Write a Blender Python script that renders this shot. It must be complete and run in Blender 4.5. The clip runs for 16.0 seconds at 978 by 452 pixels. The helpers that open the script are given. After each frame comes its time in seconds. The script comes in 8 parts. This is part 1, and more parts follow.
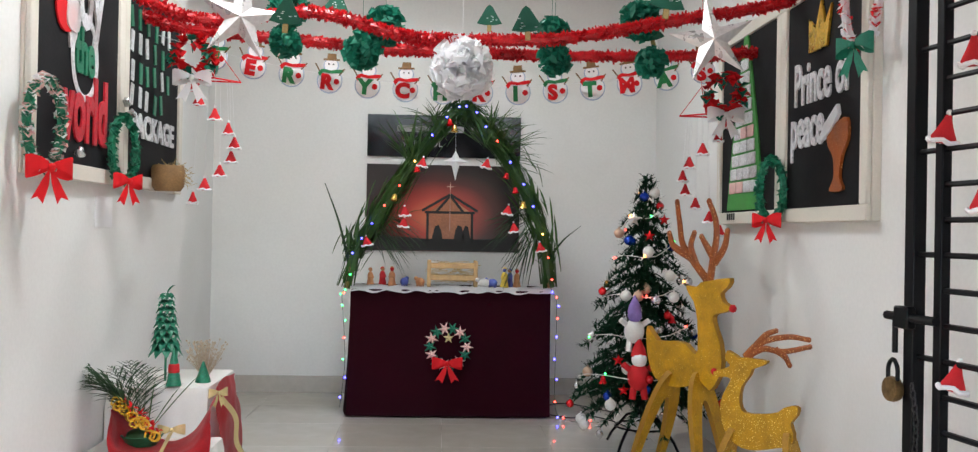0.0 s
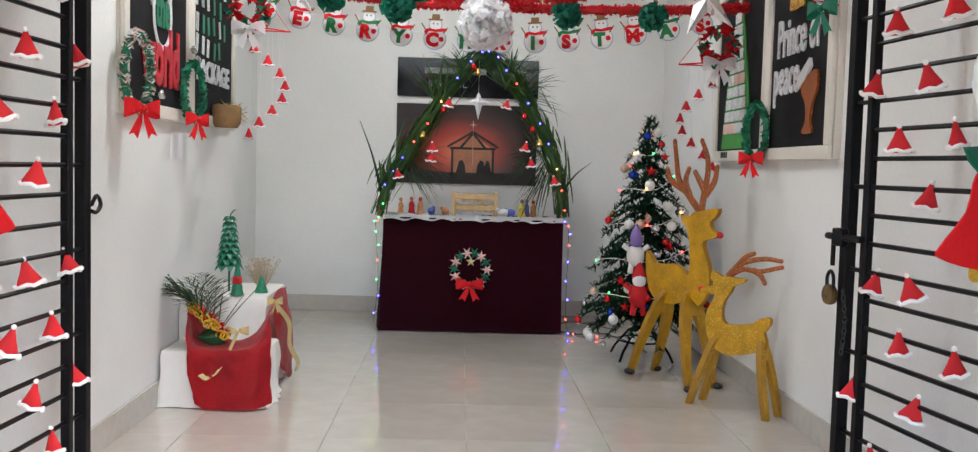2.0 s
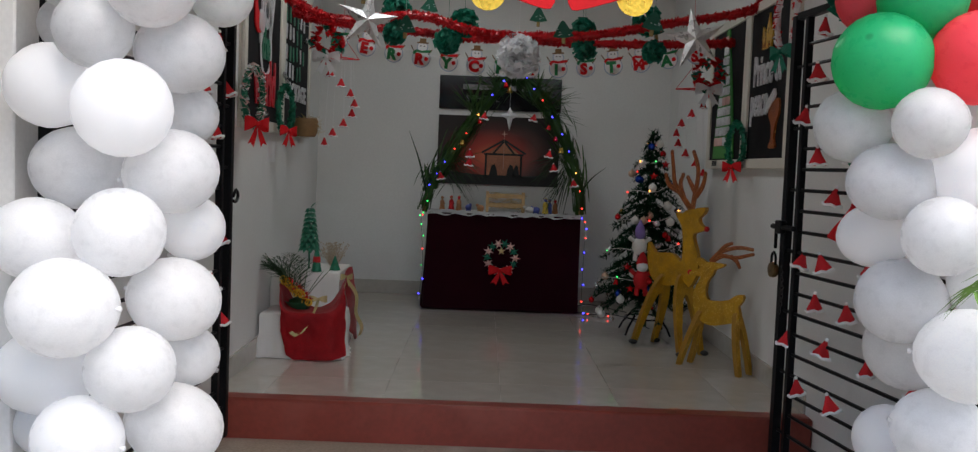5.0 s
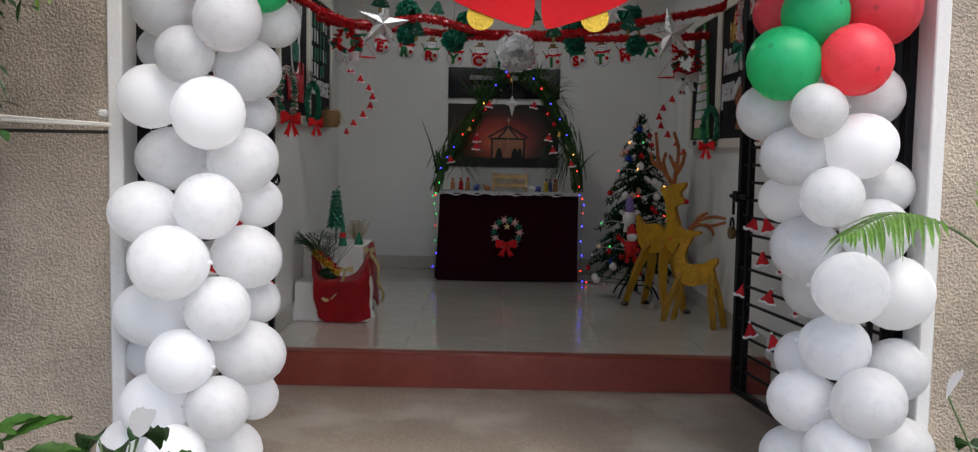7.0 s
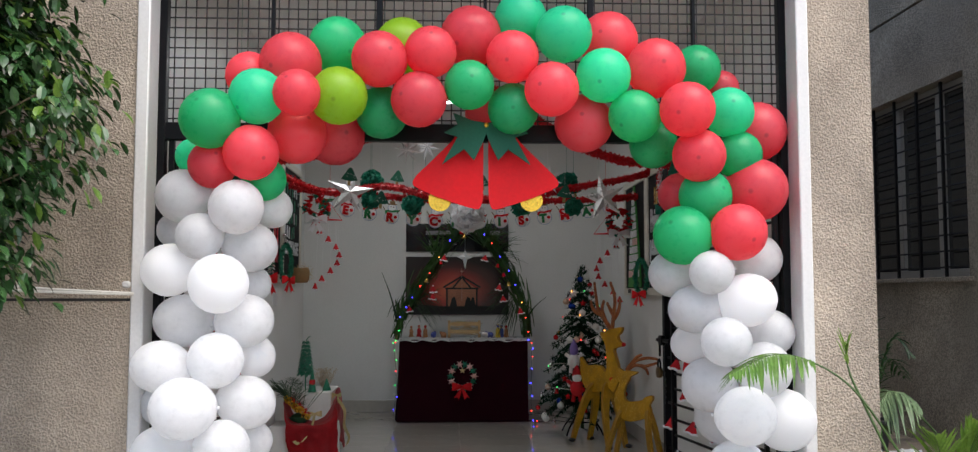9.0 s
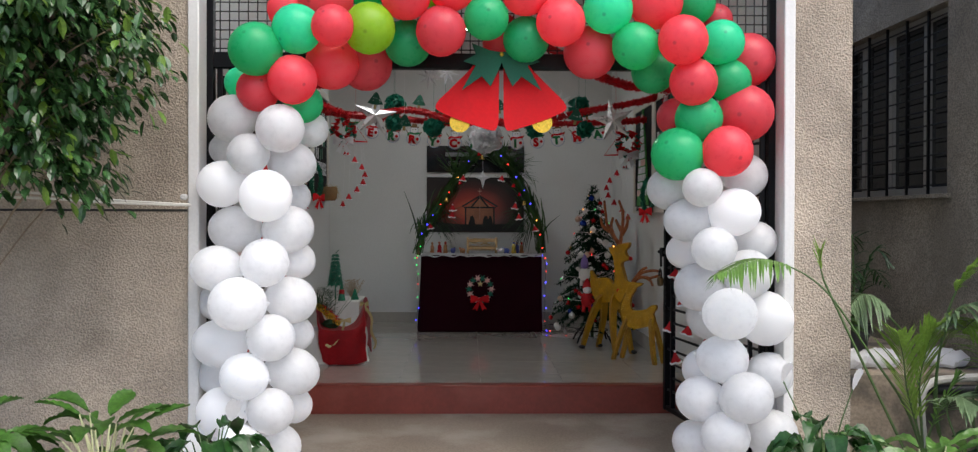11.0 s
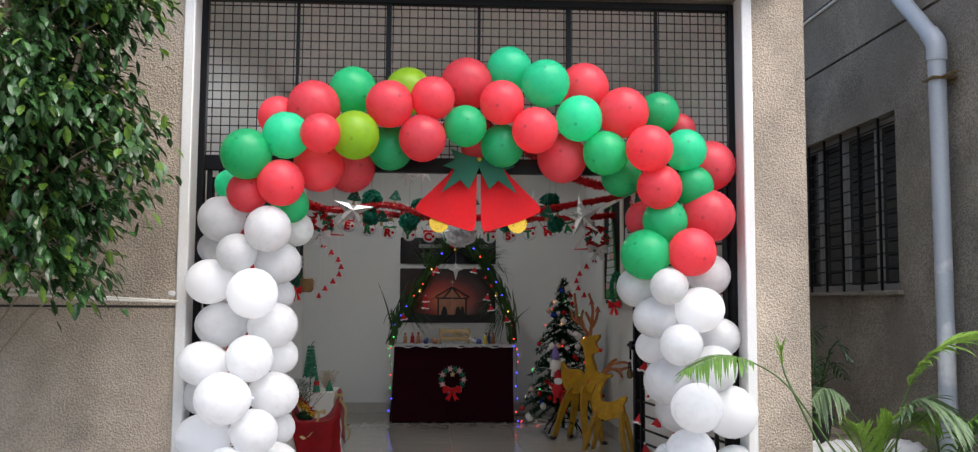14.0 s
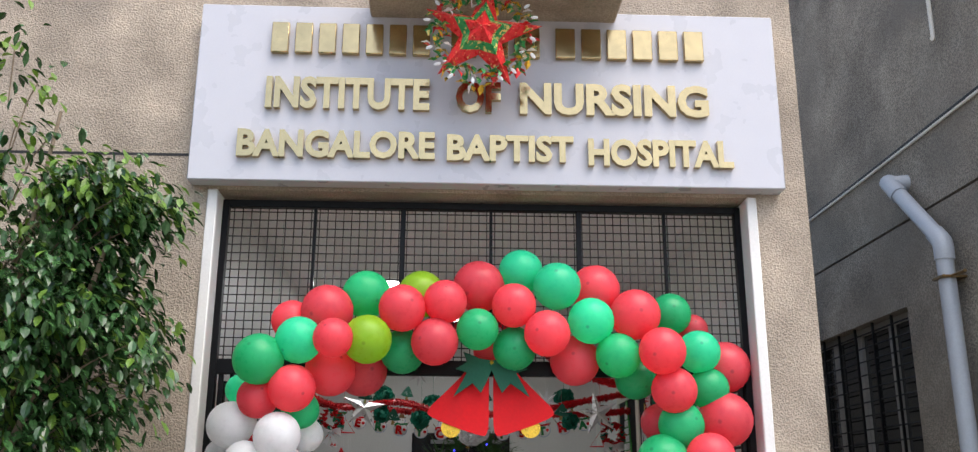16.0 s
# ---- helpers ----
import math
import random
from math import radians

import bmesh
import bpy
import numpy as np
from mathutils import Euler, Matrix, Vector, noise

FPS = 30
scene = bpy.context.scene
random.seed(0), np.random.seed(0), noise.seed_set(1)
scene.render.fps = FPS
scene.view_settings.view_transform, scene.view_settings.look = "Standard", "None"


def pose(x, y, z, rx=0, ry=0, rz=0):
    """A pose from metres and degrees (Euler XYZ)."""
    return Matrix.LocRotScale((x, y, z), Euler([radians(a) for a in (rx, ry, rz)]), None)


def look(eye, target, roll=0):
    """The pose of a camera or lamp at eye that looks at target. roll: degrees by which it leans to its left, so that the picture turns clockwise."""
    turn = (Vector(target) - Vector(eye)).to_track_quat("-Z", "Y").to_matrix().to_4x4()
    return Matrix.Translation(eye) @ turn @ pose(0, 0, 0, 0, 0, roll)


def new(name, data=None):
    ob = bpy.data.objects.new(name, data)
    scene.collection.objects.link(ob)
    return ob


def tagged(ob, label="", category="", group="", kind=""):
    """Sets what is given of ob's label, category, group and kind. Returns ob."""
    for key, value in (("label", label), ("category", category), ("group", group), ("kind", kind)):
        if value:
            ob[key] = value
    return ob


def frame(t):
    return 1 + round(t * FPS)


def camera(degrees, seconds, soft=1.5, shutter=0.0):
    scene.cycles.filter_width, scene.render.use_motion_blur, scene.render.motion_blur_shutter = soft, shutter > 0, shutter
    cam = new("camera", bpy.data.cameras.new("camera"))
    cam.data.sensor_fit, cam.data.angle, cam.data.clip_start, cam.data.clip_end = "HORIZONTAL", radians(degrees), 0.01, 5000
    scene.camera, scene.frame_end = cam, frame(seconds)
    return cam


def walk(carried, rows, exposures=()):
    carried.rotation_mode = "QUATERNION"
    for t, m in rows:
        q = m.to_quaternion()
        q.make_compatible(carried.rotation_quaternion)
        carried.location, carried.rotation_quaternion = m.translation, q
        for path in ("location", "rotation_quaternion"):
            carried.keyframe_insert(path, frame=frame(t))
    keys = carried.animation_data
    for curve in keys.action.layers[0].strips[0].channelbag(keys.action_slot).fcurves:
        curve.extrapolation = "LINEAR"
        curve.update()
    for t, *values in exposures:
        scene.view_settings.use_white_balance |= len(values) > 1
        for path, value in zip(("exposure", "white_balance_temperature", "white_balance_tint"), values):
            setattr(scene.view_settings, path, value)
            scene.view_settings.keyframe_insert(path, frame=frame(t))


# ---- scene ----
cam = camera(55.06, 16.0, soft=1.25)
ROWS = [
    (0.0, -0.0041, 0.0052, 1.3400, 90.369, -1.055, -3.033),
    (0.5, 0.0506, -0.1433, 1.3203, 87.346, -1.204, -1.667),
    (1.0, 0.0349, -0.2623, 1.3238, 86.548, -1.294, -0.455),
    (1.5, -0.0199, -0.4589, 1.3212, 86.471, -1.400, -0.978),
    (2.0, -0.0261, -0.6253, 1.3302, 86.436, -1.596, -1.764),
    (2.5, 0.0035, -0.8069, 1.3250, 86.888, -1.686, -1.451),
    (3.0, -0.0096, -0.9610, 1.3290, 86.859, -2.140, -0.469),
    (5.5, -0.1076, -1.9793, 1.3464, 86.164, -2.274, -0.278),
    (6.0, -0.0714, -2.1822, 1.3493, 85.713, -1.744, -1.140),
    (6.5, -0.0189, -2.4206, 1.3394, 85.476, -1.409, -0.333),
    (7.0, -0.0426, -2.5786, 1.3464, 85.462, -1.070, 0.457),
    (7.5, -0.0931, -2.8041, 1.3726, 87.928, -0.766, -0.557),
    (8.0, -0.0751, -3.0019, 1.4193, 95.094, -0.520, -1.689),
    (10.5, -0.0624, -3.7314, 1.3933, 91.411, 0.056, -2.629),
    (11.0, -0.0703, -3.8475, 1.3583, 89.503, -0.169, -1.322),
    (11.5, -0.1128, -3.9641, 1.3225, 84.647, -0.408, -2.034),
    (12.0, -0.1380, -3.9986, 1.3325, 84.081, -0.594, -2.608),
    (12.5, -0.1368, -4.0300, 1.3518, 86.142, -0.610, -3.129),
    (13.0, -0.1308, -4.0596, 1.3676, 88.895, -0.516, -3.149),
    (13.5, -0.1239, -4.0645, 1.3822, 91.724, -0.400, -3.218),
    (14.0, -0.1282, -4.0717, 1.4161, 94.730, -0.337, -3.293),
    (14.5, -0.1421, -4.0752, 1.4403, 97.869, -0.501, -2.860),
    (15.0, -0.1505, -4.0676, 1.4602, 100.668, -0.562, -2.415),
    (15.5, -0.1414, -4.0792, 1.4887, 103.635, -0.475, -2.360),
    (16.0, -0.1238, -4.0982, 1.5118, 105.921, -0.210, -2.448),
]
# seconds and stops: the lens opens for the lit room and closes down for the daylight outside
EXPOSURE = [(0.0, 2.7), (2.0, 2.62), (3.0, 2.18), (3.4, 2.0), (5.0, 0.92), (5.6, 0.78), (7.0, 0.76), (8.0, 0.92), (10.5, 0.96), (12.0, 0.86), (14.0, 1.07), (16.0, 1.05)]
walk(cam, [(t, pose(x, y, z, rx, ry, rz)) for t, x, y, z, rx, ry, rz in ROWS], EXPOSURE)

# ---- world and light ----
world = bpy.data.worlds.new("sky_world")
scene.world = world
world.use_nodes = True
wn = world.node_tree
sky = wn.nodes.new("ShaderNodeTexSky")
sky.sky_type = "NISHITA"
sky.sun_disc = False
sky.sun_elevation = radians(61)
sky.sun_rotation = radians(147)
sky.air_density, sky.dust_density = 1.0, 3.0
wn.nodes["Background"].inputs["Strength"].default_value = 0.15
wn.links.new(sky.outputs[0], wn.nodes["Background"].inputs["Color"])


def lamp(name, kind, energy, colour, m, size=None, size_y=None):
    data = bpy.data.lights.new(name, kind)
    data.energy, data.color = energy, colour
    if kind == "SUN":
        data.angle = radians(size)
    elif size:
        data.shape, data.size, data.size_y = "RECTANGLE", size, size_y
    ob = new(name, data)
    ob.matrix_world = m
    return ob


lamp("overcast_sun", "SUN", 1.5, (1.0, 0.968, 0.92), look((4.5, -7, 15), (0, 0, 0)), 55)
lamp("room_light", "AREA", 4.0, (0.94, 1.0, 1.02), pose(-0.55, 3.5, 3.14), 0.22, 0.22)
lamp("back_light", "AREA", 3.1, (0.94, 1.0, 1.02), pose(-0.15, 5.1, 3.14), 0.22, 0.22)


# ---- materials ----
def material(name, colour, rough=0.6, metal=0.0, vary=0.12, scale=6.0, fine=90.0, bump=0.15, spec=0.5, per=0.0, coat=0.0, sheen=0.0,
             stain=None, stain_scale=1.5, stain_low=0.5, stain_high=0.7, bump_dist=0.004, glass=0.0, subsurface=0.0, grain=None):
    """Two scales of variation on the colour, a fine bump, stains with a shape of their own."""
    m = bpy.data.materials.new(name)
    m.use_nodes = True
    nt = m.node_tree
    b = nt.nodes["Principled BSDF"]
    b.inputs["Roughness"].default_value = rough
    b.inputs["Metallic"].default_value = metal
    b.inputs["Specular IOR Level"].default_value = spec
    b.inputs["Coat Weight"].default_value = coat
    b.inputs["Sheen Weight"].default_value = sheen
    b.inputs["Transmission Weight"].default_value = glass
    if subsurface:
        b.inputs["Subsurface Weight"].default_value = subsurface
        b.inputs["Subsurface Radius"].default_value = (0.05, 0.05, 0.05)
    co = nt.nodes.new("ShaderNodeTexCoord")

    def noise_at(s, detail=3.0):
        n = nt.nodes.new("ShaderNodeTexNoise")
        n.inputs["Scale"].default_value = s
        n.inputs["Detail"].default_value = detail
        nt.links.new(co.outputs["Object"], n.inputs["Vector"])
        return n

    def mixed(kind, fac, a, c):
        x = nt.nodes.new("ShaderNodeMix")
        x.data_type, x.blend_type = "RGBA", kind
        for s, v in ((x.inputs[0], fac), (x.inputs[6], a), (x.inputs[7], c)):
            if isinstance(v, (int, float)):
                s.default_value = v
            elif isinstance(v, tuple):
                s.default_value = v
            else:
                nt.links.new(v, s)
        return x.outputs[2]

    def ramp(src, lo, hi, a, c):
        r = nt.nodes.new("ShaderNodeMapRange")
        nt.links.new(src, r.inputs[0])
        for i, v in enumerate((lo, hi, a, c)):
            r.inputs[i + 1].default_value = v
        return r.outputs[0]

    col = (*colour, 1.0)
    big, small = noise_at(scale), noise_at(fine, 2.0)
    v1 = ramp(big.outputs[0], 0.25, 0.75, 1 - vary, 1 + vary)
    g = vary * 0.6 if grain is None else grain
    v2 = ramp(small.outputs[0], 0.34 if grain is None else 0.4, 0.66 if grain is None else 0.6, 1 - g, 1 + g)
    mul = nt.nodes.new("ShaderNodeMath")
    mul.operation = "MULTIPLY"
    nt.links.new(v1, mul.inputs[0])
    nt.links.new(v2, mul.inputs[1])
    value = mul.outputs[0]
    if per:
        info = nt.nodes.new("ShaderNodeObjectInfo")
        pv = ramp(info.outputs["Random"], 0.0, 1.0, 1 - per, 1 + per)
        m2 = nt.nodes.new("ShaderNodeMath")
        m2.operation = "MULTIPLY"
        nt.links.new(value, m2.inputs[0])
        nt.links.new(pv, m2.inputs[1])
        value = m2.outputs[0]
    comb = nt.nodes.new("ShaderNodeCombineColor")
    for k in range(3):
        nt.links.new(value, comb.inputs[k])
    out = mixed("MULTIPLY", 1.0, col, comb.outputs[0])
    if stain:
        st = noise_at(stain_scale, 6.0)
        f = ramp(st.outputs[0], stain_low, stain_high, 0.0, 1.0)
        out = mixed("MIX", f, out, (*stain, 1.0))
    nt.links.new(out, b.inputs["Base Color"])
    if bump:
        bp = nt.nodes.new("ShaderNodeBump")
        bp.inputs["Strength"].default_value = bump
        bp.inputs["Distance"].default_value = bump_dist
        nt.links.new(small.outputs[0], bp.inputs["Height"])
        nt.links.new(bp.outputs[0], b.inputs["Normal"])
    rv = ramp(big.outputs[0], 0.3, 0.7, max(0.02, rough - 0.06), min(1, rough + 0.06))
    nt.links.new(rv, b.inputs["Roughness"])
    return m


def glow(name, colour, strength):
    m = bpy.data.materials.new(name)
    m.use_nodes = True
    b = m.node_tree.nodes["Principled BSDF"]
    b.inputs["Base Color"].default_value = (*colour, 1)
    b.inputs["Emission Color"].default_value = (*colour, 1)
    b.inputs["Emission Strength"].default_value = strength
    return m


WHITE_WALL = material("white_wall_paint", (0.78, 0.78, 0.76), 0.45, vary=0.03, scale=1.3, fine=60, bump=0.05, stain=(0.66, 0.65, 0.62), stain_scale=0.9, stain_low=0.56, stain_high=0.9)
CEILING = material("ceiling_paint", (0.84, 0.83, 0.82), 0.7, vary=0.03, bump=0.05)
JAMB = material("white_jamb_paint", (0.64, 0.63, 0.615), 0.6, vary=0.05, scale=3, fine=70, bump=0.2, stain=(0.5, 0.46, 0.42), stain_scale=3.5, stain_low=0.62, stain_high=0.8)
TILE = material("polished_floor_tile", (0.52, 0.475, 0.42), 0.085, vary=0.05, scale=2.2, fine=9, bump=0.0, per=0.03, stain=(0.46, 0.41, 0.355), stain_scale=1.8, stain_low=0.5, stain_high=0.8, coat=0.35)
GROUT = material("tile_grout", (0.40, 0.37, 0.33), 0.6)
SKIRT = material("skirting_tile", (0.5, 0.47, 0.42), 0.18, vary=0.06, scale=3, fine=20, bump=0.0)
RED_STEP = material("red_oxide_step", (0.21, 0.035, 0.022), 0.42, vary=0.12, scale=3, fine=40, bump=0.06, stain=(0.27, 0.07, 0.05), stain_scale=2.2, stain_low=0.55, stain_high=0.75)
CONCRETE = material("porch_concrete", (0.30, 0.245, 0.19), 0.55, vary=0.22, scale=1.6, fine=80, bump=0.3, stain=(0.44, 0.395, 0.335), stain_scale=1.7, stain_low=0.5, stain_high=0.66, grain=0.12)
PAVER = material("concrete_paver", (0.38, 0.345, 0.295), 0.85, vary=0.12, scale=5, fine=120, bump=0.35, per=0.1, stain=(0.3, 0.27, 0.23), stain_scale=5, stain_low=0.58, stain_high=0.8)
JOINT = material("paver_joint_soil", (0.12, 0.10, 0.08), 0.95, vary=0.2)
PEBBLE = material("rough_cast_plaster", (0.375, 0.313, 0.247), 0.95, vary=0.42, scale=2.3, fine=105, bump=1.0, bump_dist=0.014, grain=0.15, stain=(0.27, 0.228, 0.187), stain_scale=1.1, stain_low=0.5, stain_high=0.75)
GREY_CAST = material("grey_rough_cast_plaster", (0.285, 0.25, 0.203), 0.95, vary=0.42, scale=2.3, fine=105, bump=1.0, bump_dist=0.022, grain=0.32, stain=(0.225, 0.2, 0.167), stain_scale=1.1, stain_low=0.48, stain_high=0.75)
BLACK_IRON = material("black_painted_iron", (0.004, 0.004, 0.005), 0.4, spec=0.16, vary=0.2, fine=60, bump=0.05)
WIRE = material("dark_wire", (0.02, 0.019, 0.018), 0.5, spec=0.3)


# ---- mesh helpers ----
def finish(name, bm, mat, smooth=True):
    bmesh.ops.recalc_face_normals(bm, faces=bm.faces[:])
    me = bpy.data.meshes.new(name)
    bm.to_mesh(me)
    bm.free()
    for m in (mat if isinstance(mat, (list, tuple)) else [mat]):
        me.materials.append(m)
    if smooth:
        me.shade_smooth()
        me.set_sharp_from_angle(angle=radians(38))
    return me


def part(name, bm, mat, parent=None, label="", smooth=True):
    ob = new(name, finish(name, bm, mat, smooth))
    if parent is not None:
        ob.parent = parent
    if label:
        ob["label"] = label
    return ob


def thing(name, label, category, group="", m=None):
    ob = new(name)
    ob.empty_display_size = 0.05
    if m is not None:
        ob.matrix_world = m
    return tagged(ob, label, category, group)


def structure(name, bm, mat, label="", category="", smooth=True):
    return tagged(part(name, bm, mat, None, "", smooth), label, category, "", "structure")


def box(bm, x0, y0, z0, x1, y1, z1, bevel=0.0, seg=1, m=None, mi=0):
    r = bmesh.ops.create_cube(bm, size=1.0)
    vs = r["verts"]
    for v in vs:
        v.co = Vector(((x0 + x1) / 2 + v.co.x * (x1 - x0), (y0 + y1) / 2 + v.co.y * (y1 - y0), (z0 + z1) / 2 + v.co.z * (z1 - z0)))
    fs = {f for v in vs for f in v.link_faces}
    if bevel:
        es = {e for v in vs for e in v.link_edges}
        r2 = bmesh.ops.bevel(bm, geom=list(es), offset=bevel, segments=seg, profile=0.5, affect="EDGES")
        fs = set(r2["faces"]) | {f for v in r2["verts"] for f in v.link_faces}
        vs = list({v for f in fs for v in f.verts})
    if m is not None:
        for v in vs:
            v.co = m @ v.co
    for f in fs:
        f.material_index = mi
    return vs


def tube(bm, pts, radius, sides=8, mi=0, cap=True):
    """A round bar along points; radius a number or one for each point."""
    pts = [Vector(p) for p in pts]
    rs = radius if isinstance(radius, (list, tuple)) else [radius] * len(pts)
    rings = []
    side = None
    for i, p in enumerate(pts):
        d = (pts[min(i + 1, len(pts) - 1)] - pts[max(i - 1, 0)]).normalized()
        if side is None:
            side = d.orthogonal().normalized()
        else:
            side = (side - d * side.dot(d))
            side = side.normalized() if side.length > 1e-6 else d.orthogonal().normalized()
        up = d.cross(side)
        rings.append([bm.verts.new(p + (side * math.cos(2 * math.pi * k / sides) + up * math.sin(2 * math.pi * k / sides)) * rs[i]) for k in range(sides)])
    for a, b in zip(rings, rings[1:]):
        for k in range(sides):
            f = bm.faces.new((a[k], a[(k + 1) % sides], b[(k + 1) % sides], b[k]))
            f.material_index = mi
    if cap:
        for r in (rings[0], rings[-1]):
            f = bm.faces.new(r)
            f.material_index = mi
    return rings


def lathe(bm, prof, sides=16, m=None, mi=0, close=True):
    """Turns a profile of (radius, height) about z."""
    rings = []
    for r, z in prof:
        ring = [bm.verts.new((r * math.cos(2 * math.pi * k / sides), r * math.sin(2 * math.pi * k / sides), z)) for k in range(sides)]
        rings.append(ring)
    for a, b in zip(rings, rings[1:]):
        for k in range(sides):
            f = bm.faces.new((a[k], a[(k + 1) % sides], b[(k + 1) % sides], b[k]))
            f.material_index = mi
    if close:
        for r in (rings[0], rings[-1]):
            f = bm.faces.new(r)
            f.material_index = mi
    vs = [v for r in rings for v in r]
    if m is not None:
        for v in vs:
            v.co = m @ v.co
    return vs


def ball(bm, c, r, u=12, v=8, mi=0, sx=1, sy=1, sz=1):
    res = bmesh.ops.create_uvsphere(bm, u_segments=u, v_segments=v, radius=1.0)
    for w in res["verts"]:
        w.co = Vector((c[0] + w.co.x * r * sx, c[1] + w.co.y * r * sy, c[2] + w.co.z * r * sz))
    for f in {f for w in res["verts"] for f in w.link_faces}:
        f.material_index = mi
    return res["verts"]


def slab(bm, outline, t, m=None, mi=0, bevel=0.0):
    """A flat plate with an outline in x and z, t thick about y = 0."""
    a = [bm.verts.new((x, -t / 2, z)) for x, z in outline]
    b = [bm.verts.new((x, t / 2, z)) for x, z in outline]
    n = len(a)
    fs = [bm.faces.new(a), bm.faces.new(b[::-1])]
    for k in range(n):
        fs.append(bm.faces.new((a[k], b[k], b[(k + 1) % n], a[(k + 1) % n])))
    for f in fs:
        f.material_index = mi
    bm.normal_update()
    if bevel:
        es = [e for f in fs[:2] for e in f.edges]
        bmesh.ops.bevel(bm, geom=list(set(es)), offset=bevel, segments=2, profile=0.5, affect="EDGES")
    vs = a + b
    if m is not None:
        for v in (vs if not bevel else bm.verts):
            v.co = m @ v.co
    return vs


def smooth_line(pts, n):
    """Points along a Catmull-Rom curve, n to a span."""
    p = [Vector(q) for q in pts]
    p = [p[0] * 2 - p[1]] + p + [p[-1] * 2 - p[-2]]
    out = []
    for i in range(1, len(p) - 2):
        for k in range(n):
            t = k / n
            out.append(0.5 * (2 * p[i] + (p[i + 1] - p[i - 1]) * t + (2 * p[i - 1] - 5 * p[i] + 4 * p[i + 1] - p[i + 2]) * t * t + (3 * p[i] - p[i - 1] - 3 * p[i + 1] + p[i + 2]) * t ** 3))
    out.append(p[-2])
    return out


def boxes(name, mat, *bs, bevel=0.0):
    bm = bmesh.new()
    for b in bs:
        box(bm, *b, bevel=bevel)
    return name, bm, mat


# ---- the setting: plan in metres ----
F = 0.17            # floor of the room over the foot of the step
XL, XR = -1.42, 1.565   # side walls
YB = 6.78           # back wall
YF = 0.85           # face of the entrance wall
YG = 0.99           # plane of the gate frame
ZC = 3.2            # ceiling
STEP = 2.76
OUT = -0.12         # ground outside


def ground_z(y):
    return -0.02 if y > STEP else max(OUT, -0.02 + (OUT + 0.02) * min(1.0, (STEP - y) / 2.5))


bm = bmesh.new()
rows = [[bm.verts.new((x, y, ground_z(y) if -6 < x < 6 else OUT)) for x in (-400, -6, -2, 2, 6, 400)] for y in (-400, -6, 0.26, 2.0, STEP + 0.1)]
for a, b in zip(rows, rows[1:]):
    for k in range(5):
        bm.faces.new((a[k], a[k + 1], b[k + 1], b[k]))
e = [bm.verts.new((x, 400, OUT)) for x in (-400, -6, -2, 2, 6, 400)]
for k in range(5):
    bm.faces.new((rows[-1][k], rows[-1][k + 1], e[k + 1], e[k]))
structure("ground", bm, CONCRETE, "worn brown cement ground sloping up to the step", "ground")

floor = structure(*boxes("floor", GROUT, (-1.7, STEP + 0.02, -0.2, 1.9, YB + 0.2, F - 0.004)), "glossy cream vitrified floor tiles in the entrance room", "floor")
structure(*boxes("step", RED_STEP, (XL, STEP, -0.1, XR, STEP + 0.12, F + 0.006), bevel=0.012), "low red oxide painted step at the room's edge", "step")
structure(*boxes("wall_back", WHITE_WALL, (-2.0, YB, -0.1, 2.1, YB + 0.2, ZC)), "plain white painted back wall", "wall")
structure(*boxes("wall_left", WHITE_WALL, (XL - 0.2, 1.05, -0.1, XL, 5.24, ZC)), "white painted side wall with faint smudges", "wall")
structure(*boxes("wall_left_recess", WHITE_WALL, (XL - 0.4, 5.24, -0.1, XL - 0.2, YB, ZC)), "white wall set back behind a corner", "wall")
structure(*boxes("wall_right", WHITE_WALL, (XR, 1.05, -0.1, XR + 0.2, YB, ZC)), "white painted side wall with faint smudges", "wall")
structure(*boxes("ceiling", CEILING, (XL - 0.5, 1.05, ZC, XR + 0.3, YB + 0.2, ZC + 0.15)), "plain white ceiling", "ceiling")
bt, bh = 0.012, 0.12
structure(*boxes("baseboard_left", SKIRT, (XL, STEP + 0.12, F, XL + bt, 5.24 + bt, F + bh), bevel=0.002), "glossy beige tile skirting", "skirting")
structure(*boxes("baseboard_right", SKIRT, (XR - bt, STEP + 0.12, F, XR, YB, F + bh), bevel=0.002), "glossy beige tile skirting", "skirting")
structure(*boxes("baseboard_back", SKIRT, (XL - 0.2 + bt, YB - bt, F, XR - bt, YB, F + bh), bevel=0.002), "glossy beige tile skirting", "skirting")
structure(*boxes("baseboard_recess", SKIRT, (XL - 0.2, 5.24 + bt, F, XL - 0.2 + bt, YB - bt, F + bh), bevel=0.002), "glossy beige tile skirting", "skirting")

